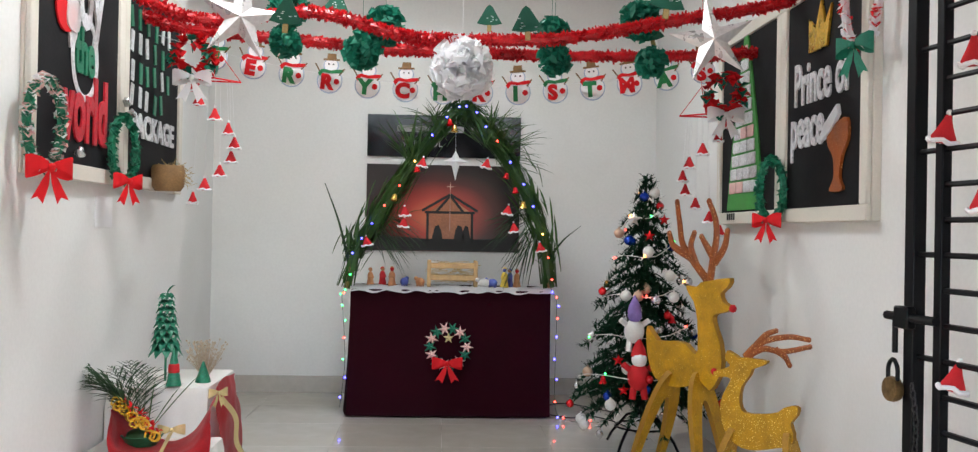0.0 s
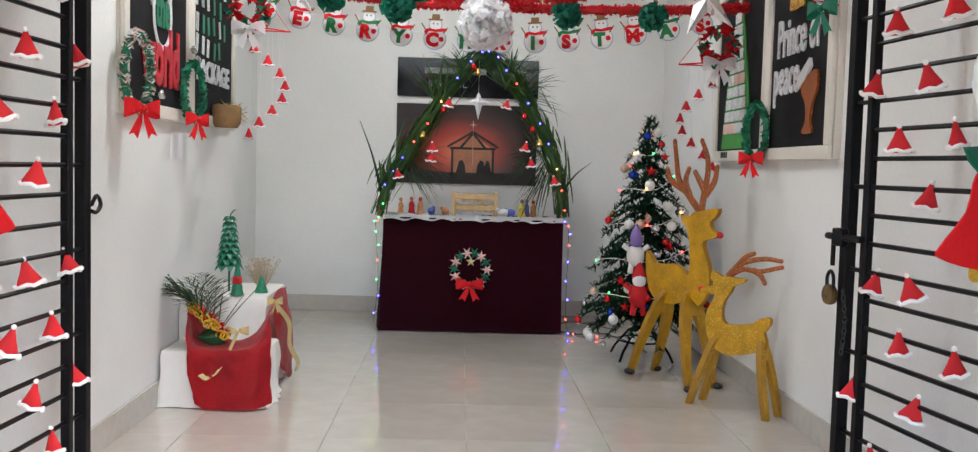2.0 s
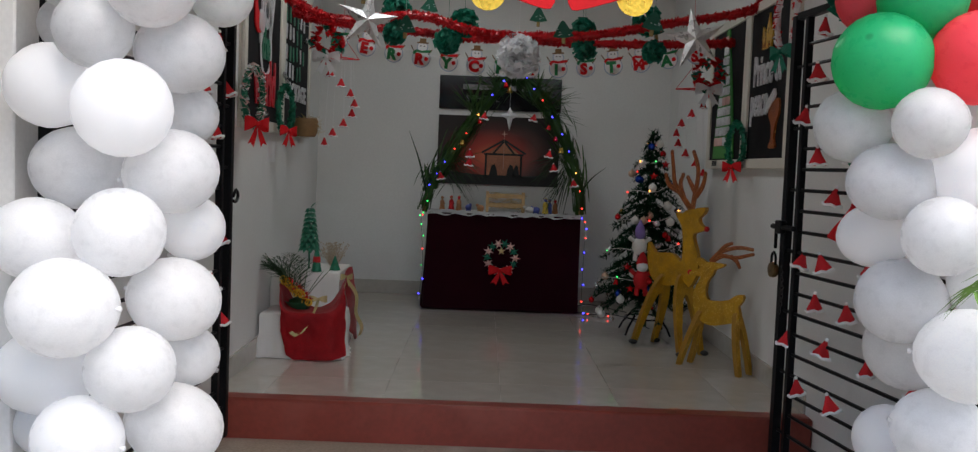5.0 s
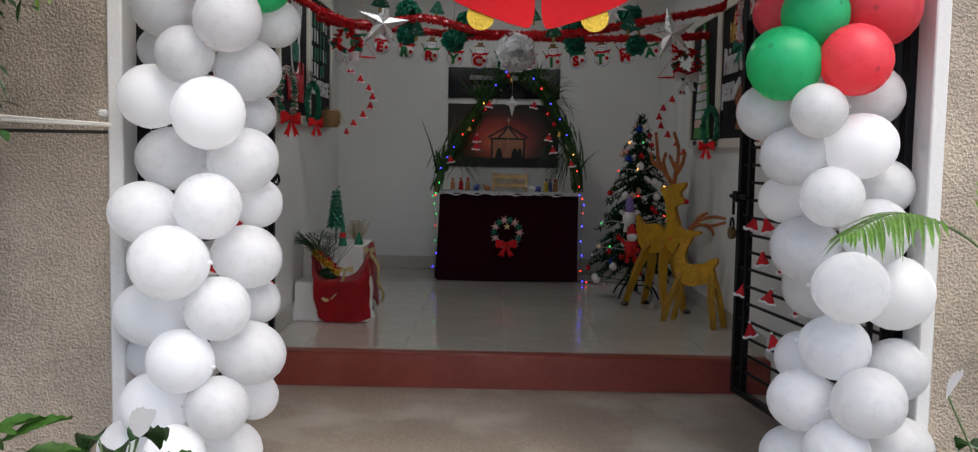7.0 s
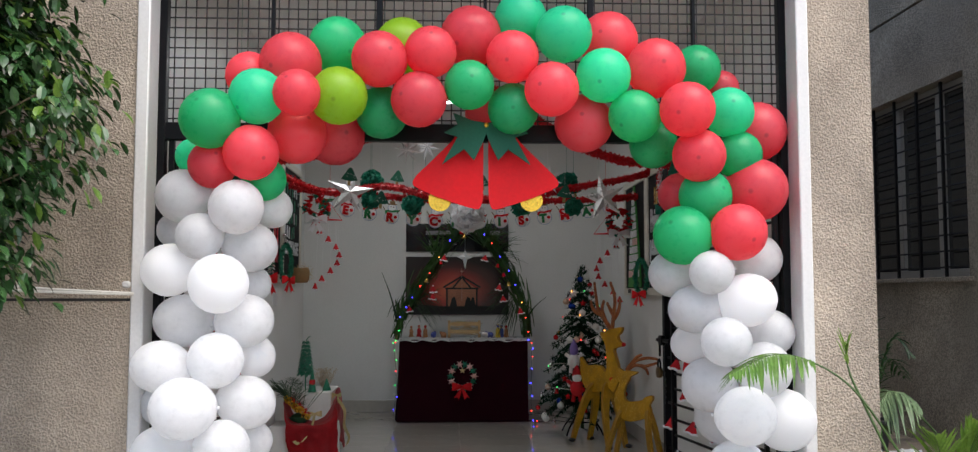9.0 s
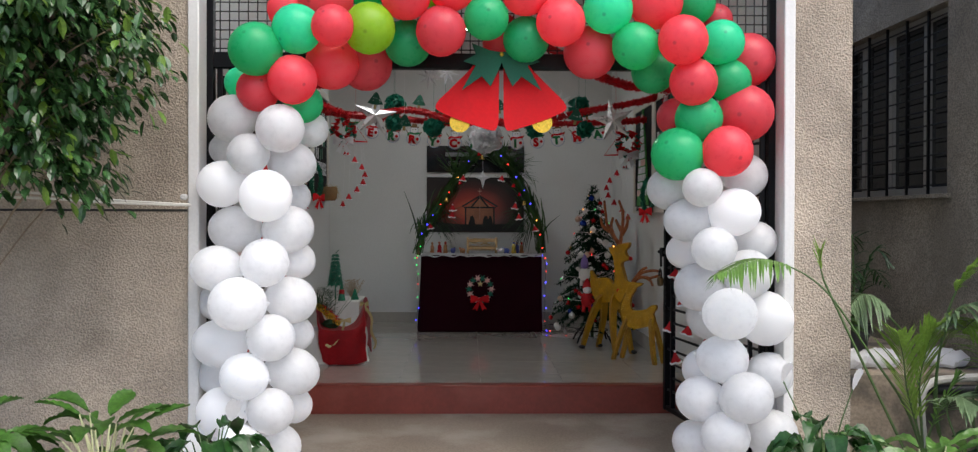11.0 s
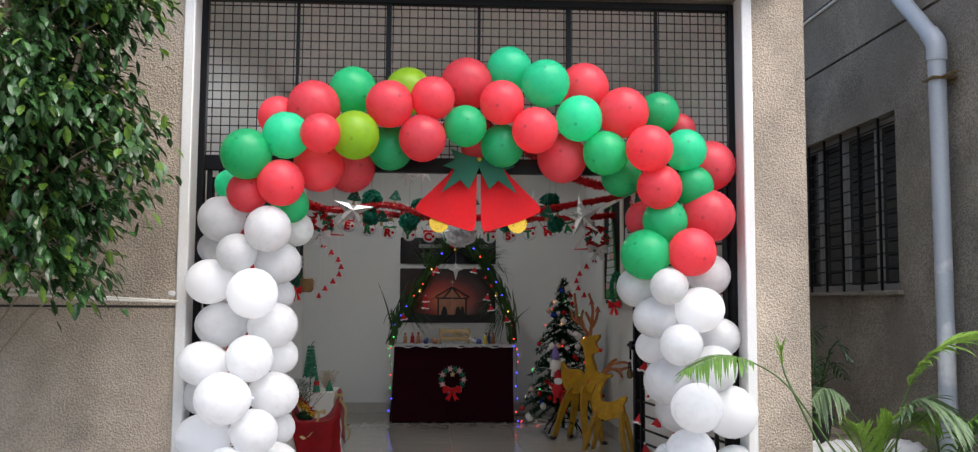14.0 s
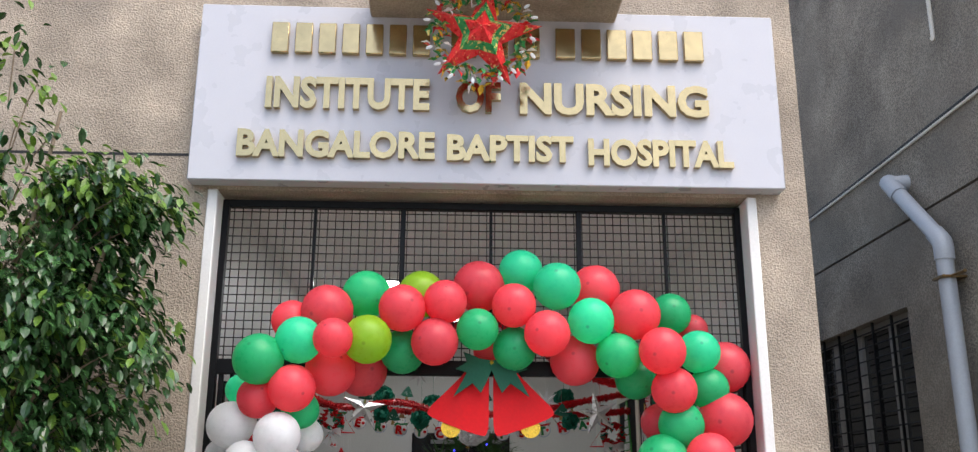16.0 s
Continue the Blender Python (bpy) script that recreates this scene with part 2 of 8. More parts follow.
# entrance wall: one opening with white jambs, pillar to the right, parapet above
JL, JR = -1.40, 1.52
ZL = 3.09
structure(*boxes("facade_wall_left", PEBBLE, (-9, YF, -0.4, JL - 0.055, 1.05, 7.5)), "brown rough-cast plastered outer wall", "wall")
structure(*boxes("facade_pillar", PEBBLE, (JR + 0.055, YF, -0.4, 1.87, 1.3, 7.5)), "brown rough-cast plastered pillar beside the entrance", "pillar")
structure(*boxes("facade_lintel", PEBBLE, (JL - 0.055, YF, ZL + 0.02, JR + 0.055, 1.05, 7.5)), "rough-cast plaster wall above the entrance", "wall")
structure(*boxes("jamb_left", JAMB, (JL - 0.055, YF - 0.02, -0.2, JL, 1.049, ZL + 0.018), bevel=0.006), "chipped white painted door jamb", "jamb")
structure(*boxes("jamb_right", JAMB, (JR, YF - 0.02, -0.2, JR + 0.055, 1.049, ZL + 0.018), bevel=0.006), "chipped white painted door jamb", "jamb")
bm = bmesh.new()
box(bm, -0.6, 0.2, 4.12, 0.8, YF, 4.3, bevel=0.01)
structure("canopy_slab", bm, PEBBLE, "rough plastered projecting slab above the signboard", "canopy")

# neighbouring building: its side wall runs towards the street, with one barred window
XW = 2.9
W0, W1, WZ0, WZ1 = 1.90, 3.75, 1.52, 2.715
structure(*boxes("side_building_wall", GREY_CAST,
                 (XW, 0.6, -0.4, XW + 0.25, W0, 3.255), (XW, W1, -0.4, XW + 0.25, 6.5, 3.255), (XW, W0, -0.4, XW + 0.25, W1, WZ0), (XW, W0, WZ1, XW + 0.25, W1, 3.255),
                 (XW, 0.6, 3.275, XW + 0.25, 6.5, 7.5), (XW + 0.03, 0.62, 3.255, XW + 0.25, 6.48, 3.275)),
          "grey rough-cast wall of the neighbouring building", "wall")
structure(*boxes("alley_end_wall", GREY_CAST, (1.87, 6.3, -0.4, XW, 6.5, 7.5)), "grey rough-cast wall closing the alley", "wall")
structure(*boxes("side_building_front", GREY_CAST, (XW + 0.25, 0.6, -0.4, 9, 0.85, 7.5)), "grey rough-cast front of the neighbouring building", "wall")
structure(*boxes("side_room_dark", GREY_CAST, (XW + 1.6, 1.2, 0.9, XW + 1.7, 4.4, 3.2)), "plain wall inside the neighbouring room", "wall")


# ---- materials of the things ----
MAROON = material("maroon_cloth", (0.022, 0.0022, 0.006), 0.92, vary=0.15, scale=4, fine=300, bump=0.25, spec=0.08)
COTTON = material("white_cotton", (0.8, 0.8, 0.8), 0.95, vary=0.05, fine=60, bump=0.5)
WHITE_CLOTH = material("white_cloth", (0.74, 0.72, 0.68), 0.9, vary=0.04, scale=5, fine=200, bump=0.15)
RED_NET = material("red_net_cloth", (0.55, 0.012, 0.022), 0.55, vary=0.2, scale=9, fine=220, bump=0.25, sheen=0.3)
RED_FELT = material("red_felt", (0.55, 0.012, 0.018), 0.85, vary=0.1, scale=20, fine=260, bump=0.2, per=0.12)
RED_PAPER = material("red_paper", (0.64, 0.009, 0.014), 0.7, spec=0.25, vary=0.06, scale=6, fine=60, bump=0.08)
RED_TINSEL = material("red_tinsel", (0.6, 0.008, 0.015), 0.35, vary=0.25, scale=30, fine=160, bump=0.3)
GREEN_PAPER = material("green_crepe_paper", (0.008, 0.19, 0.115), 0.55, vary=0.15, scale=12, fine=90, bump=0.15)
WHITE_PAPER = material("white_crepe_paper", (0.88, 0.88, 0.89), 0.7, vary=0.03, bump=0.1)
SILVER = material("silver_card", (0.72, 0.70, 0.70), 0.3, metal=0.55, vary=0.1, scale=14, fine=60, bump=0.1)
GOLD_FOIL = material("gold_foil", (0.8, 0.5, 0.06), 0.3, metal=0.8, vary=0.2, scale=25, fine=90, bump=0.5)
RIBBON = material("cream_gold_ribbon", (0.62, 0.5, 0.24), 0.35, metal=0.3, vary=0.1, bump=0.05)
BOARD = material("black_chalkboard", (0.006, 0.006, 0.007), 0.7, spec=0.2, vary=0.3, scale=5, fine=90, bump=0.05)
BOARD_FRAME = material("cream_board_frame", (0.70, 0.66, 0.58), 0.4, vary=0.04, bump=0.05)
GRANITE = material("black_granite", (0.008, 0.008, 0.01), 0.12, vary=0.3, fine=200, bump=0.0)
ENGRAVED = material("engraved_grey", (0.28, 0.28, 0.28), 0.6)
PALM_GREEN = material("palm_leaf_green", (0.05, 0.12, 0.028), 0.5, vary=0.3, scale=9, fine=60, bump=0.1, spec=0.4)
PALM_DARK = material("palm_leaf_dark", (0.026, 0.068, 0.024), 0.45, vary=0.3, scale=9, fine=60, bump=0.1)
FIR = material("artificial_fir_green", (0.008, 0.042, 0.018), 0.8, spec=0.15, vary=0.35, scale=14, fine=80, bump=0.0)
FROST = material("frosted_fir_tip", (0.62, 0.66, 0.66), 0.8, vary=0.1, bump=0.1)
TAN_STALK = material("tan_palm_stalk", (0.34, 0.24, 0.08), 0.5, vary=0.2)
WOOD = material("pale_plain_wood", (0.48, 0.31, 0.14), 0.55, vary=0.2, scale=14, fine=80, bump=0.1)
STRAW = material("dry_straw", (0.5, 0.36, 0.14), 0.8, vary=0.3, scale=30, fine=120)
BROWN_PAPER = material("brown_paper", (0.22, 0.12, 0.045), 0.7, vary=0.2, scale=9, bump=0.2)
BLACK_RUBBER = material("black_rubber", (0.012, 0.012, 0.012), 0.5)
BRASS = material("worn_brass", (0.22, 0.14, 0.06), 0.35, metal=0.8, vary=0.3, scale=30)
GOLD_BELL = material("gold_bell", (0.75, 0.5, 0.12), 0.2, metal=0.9, vary=0.05)
BLUE_BAUBLE = material("blue_bauble", (0.01, 0.05, 0.4), 0.12, metal=0.5, vary=0.05)
RED_BAUBLE = material("red_bauble", (0.6, 0.01, 0.015), 0.15, metal=0.3, vary=0.05)
WHITE_BAUBLE = material("white_bauble", (0.72, 0.70, 0.66), 0.4, vary=0.06, fine=90, bump=0.2)
SILVER_BAUBLE = material("silver_bauble", (0.6, 0.6, 0.62), 0.18, metal=0.8, vary=0.05)
BEIGE_BAUBLE = material("beige_bauble", (0.55, 0.38, 0.27), 0.35, metal=0.2, vary=0.05)
PURPLE = material("purple_felt", (0.2, 0.13, 0.36), 0.8)
SKIN_CLAY = material("painted_clay", (0.5, 0.22, 0.09), 0.5, vary=0.2, scale=40)
BLUE_CLAY = material("blue_painted_clay", (0.07, 0.1, 0.38), 0.5, vary=0.2, scale=40)
YELLOW_CLAY = material("yellow_painted_clay", (0.7, 0.5, 0.06), 0.5, vary=0.2, scale=40)
TAG_WHITE = material("white_glossy_card", (0.86, 0.86, 0.87), 0.4, vary=0.02, bump=0.0)
PINK_PAPER = material("pale_pink_paper", (0.72, 0.45, 0.42), 0.7, vary=0.1, scale=30)
GREEN_FOAM = material("green_glitter_foam", (0.01, 0.17, 0.09), 0.4, vary=0.3, scale=60, fine=200, bump=0.3)
GREEN_FELT = material("bottle_green_felt", (0.012, 0.10, 0.06), 0.85, vary=0.1)
BRIGHT_GREEN = material("bright_green_card", (0.05, 0.27, 0.05), 0.6, vary=0.15)
CHALK = material("silver_glitter_lettering", (0.66, 0.66, 0.68), 0.45, metal=0.2, vary=0.25, scale=60, fine=240, bump=0.4)
RED_GLITTER = material("red_glitter_lettering", (0.5, 0.015, 0.03), 0.4, vary=0.3, scale=60, fine=240, bump=0.4)
INK = material("black_ink", (0.02, 0.02, 0.02), 0.6)



def thin(m, share):
    """Lets light through thin paper, leaf or cloth."""
    nt = m.node_tree
    out, b = nt.nodes["Material Output"], nt.nodes["Principled BSDF"]
    tr = nt.nodes.new("ShaderNodeBsdfTranslucent")
    nt.links.new(b.inputs["Base Color"].links[0].from_socket, tr.inputs[0])
    mx = nt.nodes.new("ShaderNodeMixShader")
    mx.inputs[0].default_value = share
    nt.links.new(b.outputs[0], mx.inputs[1])
    nt.links.new(tr.outputs[0], mx.inputs[2])
    nt.links.new(mx.outputs[0], out.inputs[0])
    return m


thin(WHITE_PAPER, 0.55)
for m in (GREEN_PAPER, PALM_GREEN, PALM_DARK, RED_TINSEL, RED_NET):
    thin(m, 0.35)


def glitter(name, base, spark):
    """Glitter foam: a plain colour strewn with tiny bright flecks."""
    m = material(name, base, 0.42, vary=0.3, scale=14, fine=220, bump=0.5)
    nt = m.node_tree
    b = nt.nodes["Principled BSDF"]
    co = nt.nodes.new("ShaderNodeTexCoord")
    vo = nt.nodes.new("ShaderNodeTexVoronoi")
    vo.inputs["Scale"].default_value = 170
    nt.links.new(co.outputs["Object"], vo.inputs["Vector"])
    lo = nt.nodes.new("ShaderNodeMath")
    lo.operation = "LESS_THAN"
    lo.inputs[1].default_value = 0.36
    nt.links.new(vo.outputs["Distance"], lo.inputs[0])
    hi = nt.nodes.new("ShaderNodeMath")
    hi.operation = "GREATER_THAN"
    hi.inputs[1].default_value = 0.7
    nt.links.new(vo.outputs["Color"], hi.inputs[0])
    mu = nt.nodes.new("ShaderNodeMath")
    mu.operation = "MULTIPLY"
    nt.links.new(lo.outputs[0], mu.inputs[0])
    nt.links.new(hi.outputs[0], mu.inputs[1])
    mx = nt.nodes.new("ShaderNodeMix")
    mx.data_type = "RGBA"
    old = b.inputs["Base Color"].links[0].from_socket
    nt.links.new(mu.outputs[0], mx.inputs[0])
    nt.links.new(old, mx.inputs[6])
    mx.inputs[7].default_value = (*spark, 1)
    nt.links.new(mx.outputs[2], b.inputs["Base Color"])
    return m


DEER_GOLD = glitter("gold_glitter_foam", (0.46, 0.235, 0.004), (1.0, 0.74, 0.2))
ANTLER = glitter("copper_glitter_foam", (0.27, 0.065, 0.008), (0.8, 0.4, 0.15))
TAN_EDGE = material("tan_foam_edge", (0.34, 0.17, 0.012), 0.7, vary=0.15)
BULB = {"red": glow("red_bulb", (1.0, 0.03, 0.02), 3), "green": glow("green_bulb", (0.04, 1.0, 0.15), 1.6), "blue": glow("blue_bulb", (0.035, 0.03, 1.0), 5), "amber": glow("amber_bulb", (1.0, 0.35, 0.06), 2.5)}


def letters(name, body, mat, size, m, parent=None, depth=0.004, label="", align="CENTER", squeeze=1.0, bold=0.0):
    """Raised lettering in the built-in font; it stands upright facing -y before m."""
    cu = bpy.data.curves.new(name, "FONT")
    cu.body, cu.size, cu.extrude, cu.align_x, cu.offset = body, size, depth, align, bold
    cu.resolution_u = 3
    tmp = bpy.data.objects.new(name, cu)
    scene.collection.objects.link(tmp)
    me = bpy.data.meshes.new_from_object(tmp.evaluated_get(bpy.context.evaluated_depsgraph_get()))
    bpy.data.objects.remove(tmp)
    bpy.data.curves.remove(cu)
    me.transform(m @ Matrix.Diagonal((squeeze, 1, 1, 1)) @ pose(0, 0, 0, 90))
    me.materials.clear()
    me.materials.append(mat)
    if parent is None or len(body) == 1:
        ob = new(name, me)
        ob.parent = parent
        return ob
    return split_letters(me, parent)


def split_letters(me, parent):
    """Every letter becomes a part of its own."""
    bm = bmesh.new()
    bm.from_mesh(me)
    todo = set(bm.verts)
    made = None
    while todo:
        island, stack = set(), [next(iter(todo))]
        while stack:
            v = stack.pop()
            if v in island:
                continue
            island.add(v)
            stack += [e.other_vert(v) for e in v.link_edges]
        todo -= island
        idx = {v: k for k, v in enumerate(sorted(island, key=lambda q: q.index))}
        one = bpy.data.meshes.new("letter")
        one.from_pydata([tuple(v.co) for v in idx], [], [tuple(idx[v] for v in f.verts) for f in bm.faces if f.verts[0] in island])
        one.materials.append(me.materials[0])
        made = new("letter", one)
        made.parent = parent
    bm.free()
    return made


rng = random.Random(11)


def blade(bm, p, d, length, width, droop=0.25, up=Vector((0, 0, 1)), fold=0.25, seg=4, mi=0):
    """A pointed leaf that bends under its weight, with a folded middle."""
    d = Vector(d).normalized()
    side = d.cross(up)
    side = side.normalized() if side.length > 1e-4 else Vector((1, 0, 0))
    prev = None
    p = Vector(p)
    for k in range(seg + 1):
        t = k / seg
        c = p + d * length * t - up * droop * length * t * t
        w = width * (0.35 + 2.2 * t) * (1 - t) ** 0.8 if k else width * 0.25
        nrm = side.cross(d)
        a, o, b = bm.verts.new(c + side * w / 2 + nrm * fold * w), bm.verts.new(c), bm.verts.new(c - side * w / 2 + nrm * fold * w)
        if prev:
            for q in ((prev[0], prev[1], o, a), (prev[1], prev[2], b, o)):
                f = bm.faces.new(q)
                f.material_index = mi
        prev = (a, o, b)


def frond(bm, pts, n, length, width, spread=0.9, droop=0.3, radius=0.006, mi=0, si=0, seg=3, taper=True, jitter=0.15, start=0.12):
    """A palm frond: a stalk with leaflets in two ranks."""
    line = smooth_line(pts, 8)
    m = len(line)
    tube(bm, line, [radius * (1 - 0.8 * k / (m - 1)) for k in range(m)], 5, si)
    for k in range(n):
        t = start + (1 - start) * k / (n - 1)
        i = min(m - 2, int(t * (m - 1)))
        c = line[i].lerp(line[i + 1], t * (m - 1) - i)
        d = (line[i + 1] - line[i]).normalized()
        side = d.cross(Vector((0, 0, 1)))
        if side.length < 0.15:
            side = d.cross(Vector((0, -1, 0.2)))
        side.normalize()
        ln = length * (math.sin(math.pi * (0.15 + 0.8 * (t - start) / (1 - start))) if taper else 1.0)
        for s in (-1, 1):
            v = d * (1 - spread * 0.5) + side * s * spread + Vector([rng.uniform(-jitter, jitter) for _ in range(3)])
            blade(bm, c, v, ln * rng.uniform(0.8, 1.15), width, droop * rng.uniform(0.5, 1.5), seg=seg, mi=mi)


# ---- room: display table with the crib ----
TX0, TX1, TY = -0.55, 0.705, 5.9
t = thing("display_table", "tall display table fully draped in dark maroon cloth", "table", m=pose(0.08, 6.2, F))
bm = bmesh.new()
n = 60
per = []
x0, x1, y0, y1, r = TX0 - 0.08, TX1 - 0.08, TY - 6.2, 0.32, 0.03
for k in range(n):
    a = k / n * 4
    e, f = int(a), a - int(a)
    per.append([(x0 + (x1 - x0) * f, y0), (x1, y0 + (y1 - y0) * f), (x1 - (x1 - x0) * f, y1), (x0, y1 - (y1 - y0) * f)][e])
rings = []
for z, out, wav in ((0.8, -0.014, 0), (0.795, 0.0, 0), (0.6, 0.002, 0.002), (0.3, 0.006, 0.005), (0.012, 0.014, 0.009)):
    ring = []
    for k, (x, y) in enumerate(per):
        d = Vector((x - (x0 + x1) / 2, y - (y0 + y1) / 2)).normalized()
        o = out + wav * math.sin(k * 1.9 + 0.6 * math.sin(k))
        if y > y0 + 0.01 and x < x0 + 0.02:
            o += 0.03 * (0.8 - z)
        ring.append(bm.verts.new((x + d.x * o, y + d.y * o, z)))
    rings.append(ring)
for a, b in zip(rings, rings[1:]):
    for k in range(n):
        bm.faces.new((a[k], a[(k + 1) % n], b[(k + 1) % n], b[k]))
bm.faces.new(rings[0])
bm.faces.new(rings[-1])
part("tablecloth", bm, MAROON, t, "dark maroon floor-length cloth")
TOP = F + 0.8

bm = bmesh.new()
n, m = 44, 8
grid = []
for j in range(m + 1):
    row = []
    for k in range(n + 1):
        x = TX0 - 0.005 + (TX1 - TX0 + 0.01) * k / n
        y = TY - 0.012 + 0.3 * j / m
        z = TOP + 0.012 + 0.022 * noise.noise(Vector((x * 14, y * 14, 0))) + 0.01 * noise.noise(Vector((x * 45, y * 45, 2)))
        if j == 0:
            z = TOP - 0.014 + 0.02 * noise.noise(Vector((x * 11, 3, 0))) + 0.008 * noise.noise(Vector((x * 40, 3, 0)))
            y -= 0.006
        row.append(bm.verts.new((x, y, z)))
    grid.append(row)
for a, b in zip(grid, grid[1:]):
    for k in range(n):
        bm.faces.new((a[k], a[k + 1], b[k + 1], b[k]))
bmesh.ops.solidify(bm, geom=bm.faces[:], thickness=0.006)
snow = tagged(part("cotton_snow", bm, COTTON), "fluffy white cotton snow spread on the maroon table", "decoration")

# crib of plain wood with straw
crib = thing("manger_crib", "small pale wooden manger filled with straw on the table", "manger", m=pose(0.085, 6.08, TOP + 0.012))
for y in (-0.06, 0.06):
    for k in (0.3, 2):
        bm = bmesh.new()
        box(bm, -0.155, y - 0.006, 0.03 + k * 0.045, 0.155, y + 0.006, 0.062 + k * 0.045, 0.002)
        part("slat", bm, WOOD, crib)
for x in (-0.15, 0.15):
    bm = bmesh.new()
    box(bm, x - 0.012, -0.07, 0, x + 0.012, -0.05, 0.17, 0.002)
    box(bm, x - 0.012, 0.05, 0, x + 0.012, 0.07, 0.17, 0.002)
    box(bm, x - 0.008, -0.05, 0.09, x + 0.008, 0.05, 0.15, 0.002)
    part("end_frame", bm, WOOD, crib)
bm = bmesh.new()
for k in range(150):
    p = Vector((rng.uniform(-0.14, 0.14), rng.uniform(-0.065, 0.05), rng.uniform(0.03, 0.165)))
    a = rng.uniform(0, 6.28)
    d = Vector((math.cos(a), math.sin(a) * 0.35, rng.uniform(-0.35, 0.3))) * rng.uniform(0.03, 0.06)
    tube(bm, (p - d, p + d), 0.0016, 3)
part("straw", bm, STRAW, crib, "tangled dry straw")


def figurine(x, y, h, mat, mat2, label):
    bm = bmesh.new()
    lathe(bm, [(0.2, 0), (0.22, 0.05), (0.16, 0.35), (0.17, 0.6), (0.1, 0.74), (0.05, 0.77)], 10)
    ball(bm, (0, -0.01, 0.87), 0.105, 9, 7, mi=1)
    ball(bm, (0, 0.025, 0.9), 0.115, 9, 7)
    box(bm, -0.16, -0.2, 0.42, 0.16, -0.05, 0.54, 0.04)
    for v in bm.verts:
        v.co *= h
    ob = part("figurine", bm, [mat, mat2])
    ob.matrix_world = pose(x, y, TOP + 0.014, 0, 0, rng.uniform(-40, 40))
    tagged(ob, label, "figurine", "crib figures on the table")


figurine(-0.44, 6.06, 0.115, SKIN_CLAY, SKIN_CLAY, "small painted clay crib figure in orange robe")
figurine(-0.365, 6.10, 0.12, RED_FELT, SKIN_CLAY, "small painted clay crib figure in red robe")
figurine(-0.30, 6.02, 0.125, SKIN_CLAY, RED_FELT, "small painted clay crib figure in orange robe")
figurine(0.42, 6.03, 0.13, YELLOW_CLAY, BLUE_CLAY, "small painted clay crib figure in yellow and blue robe")
figurine(0.505, 6.08, 0.12, SKIN_CLAY, RED_FELT, "small kneeling clay crib figure in orange robe")
figurine(0.46, 6.12, 0.12, BLUE_CLAY, SKIN_CLAY, "small painted clay crib figure in blue robe")
for x, mt in ((-0.22, BLUE_CLAY), (-0.12, SKIN_CLAY), (0.29, WHITE_BAUBLE), (0.34, BLUE_CLAY)):
    bm = bmesh.new()
    ball(bm, (0, 0, 0.03), 0.026, 9, 6, sx=1.5)
    ball(bm, (0.045, 0, 0.048), 0.014, 8, 6)
    for dx in (-0.022, 0.022):
        tube(bm, ((dx, 0.008, 0.02), (dx, 0.008, 0)), 0.005, 5)
        tube(bm, ((dx, -0.008, 0.02), (dx, -0.008, 0)), 0.005, 5)
    ob = part("animal_figurine", bm, mt)
    ob.matrix_world = pose(x, 6.0, TOP + 0.016, 0, 0, rng.uniform(0, 180))
    tagged(ob, "tiny clay animal figure lying in the cotton snow", "figurine", "crib figures on the table")

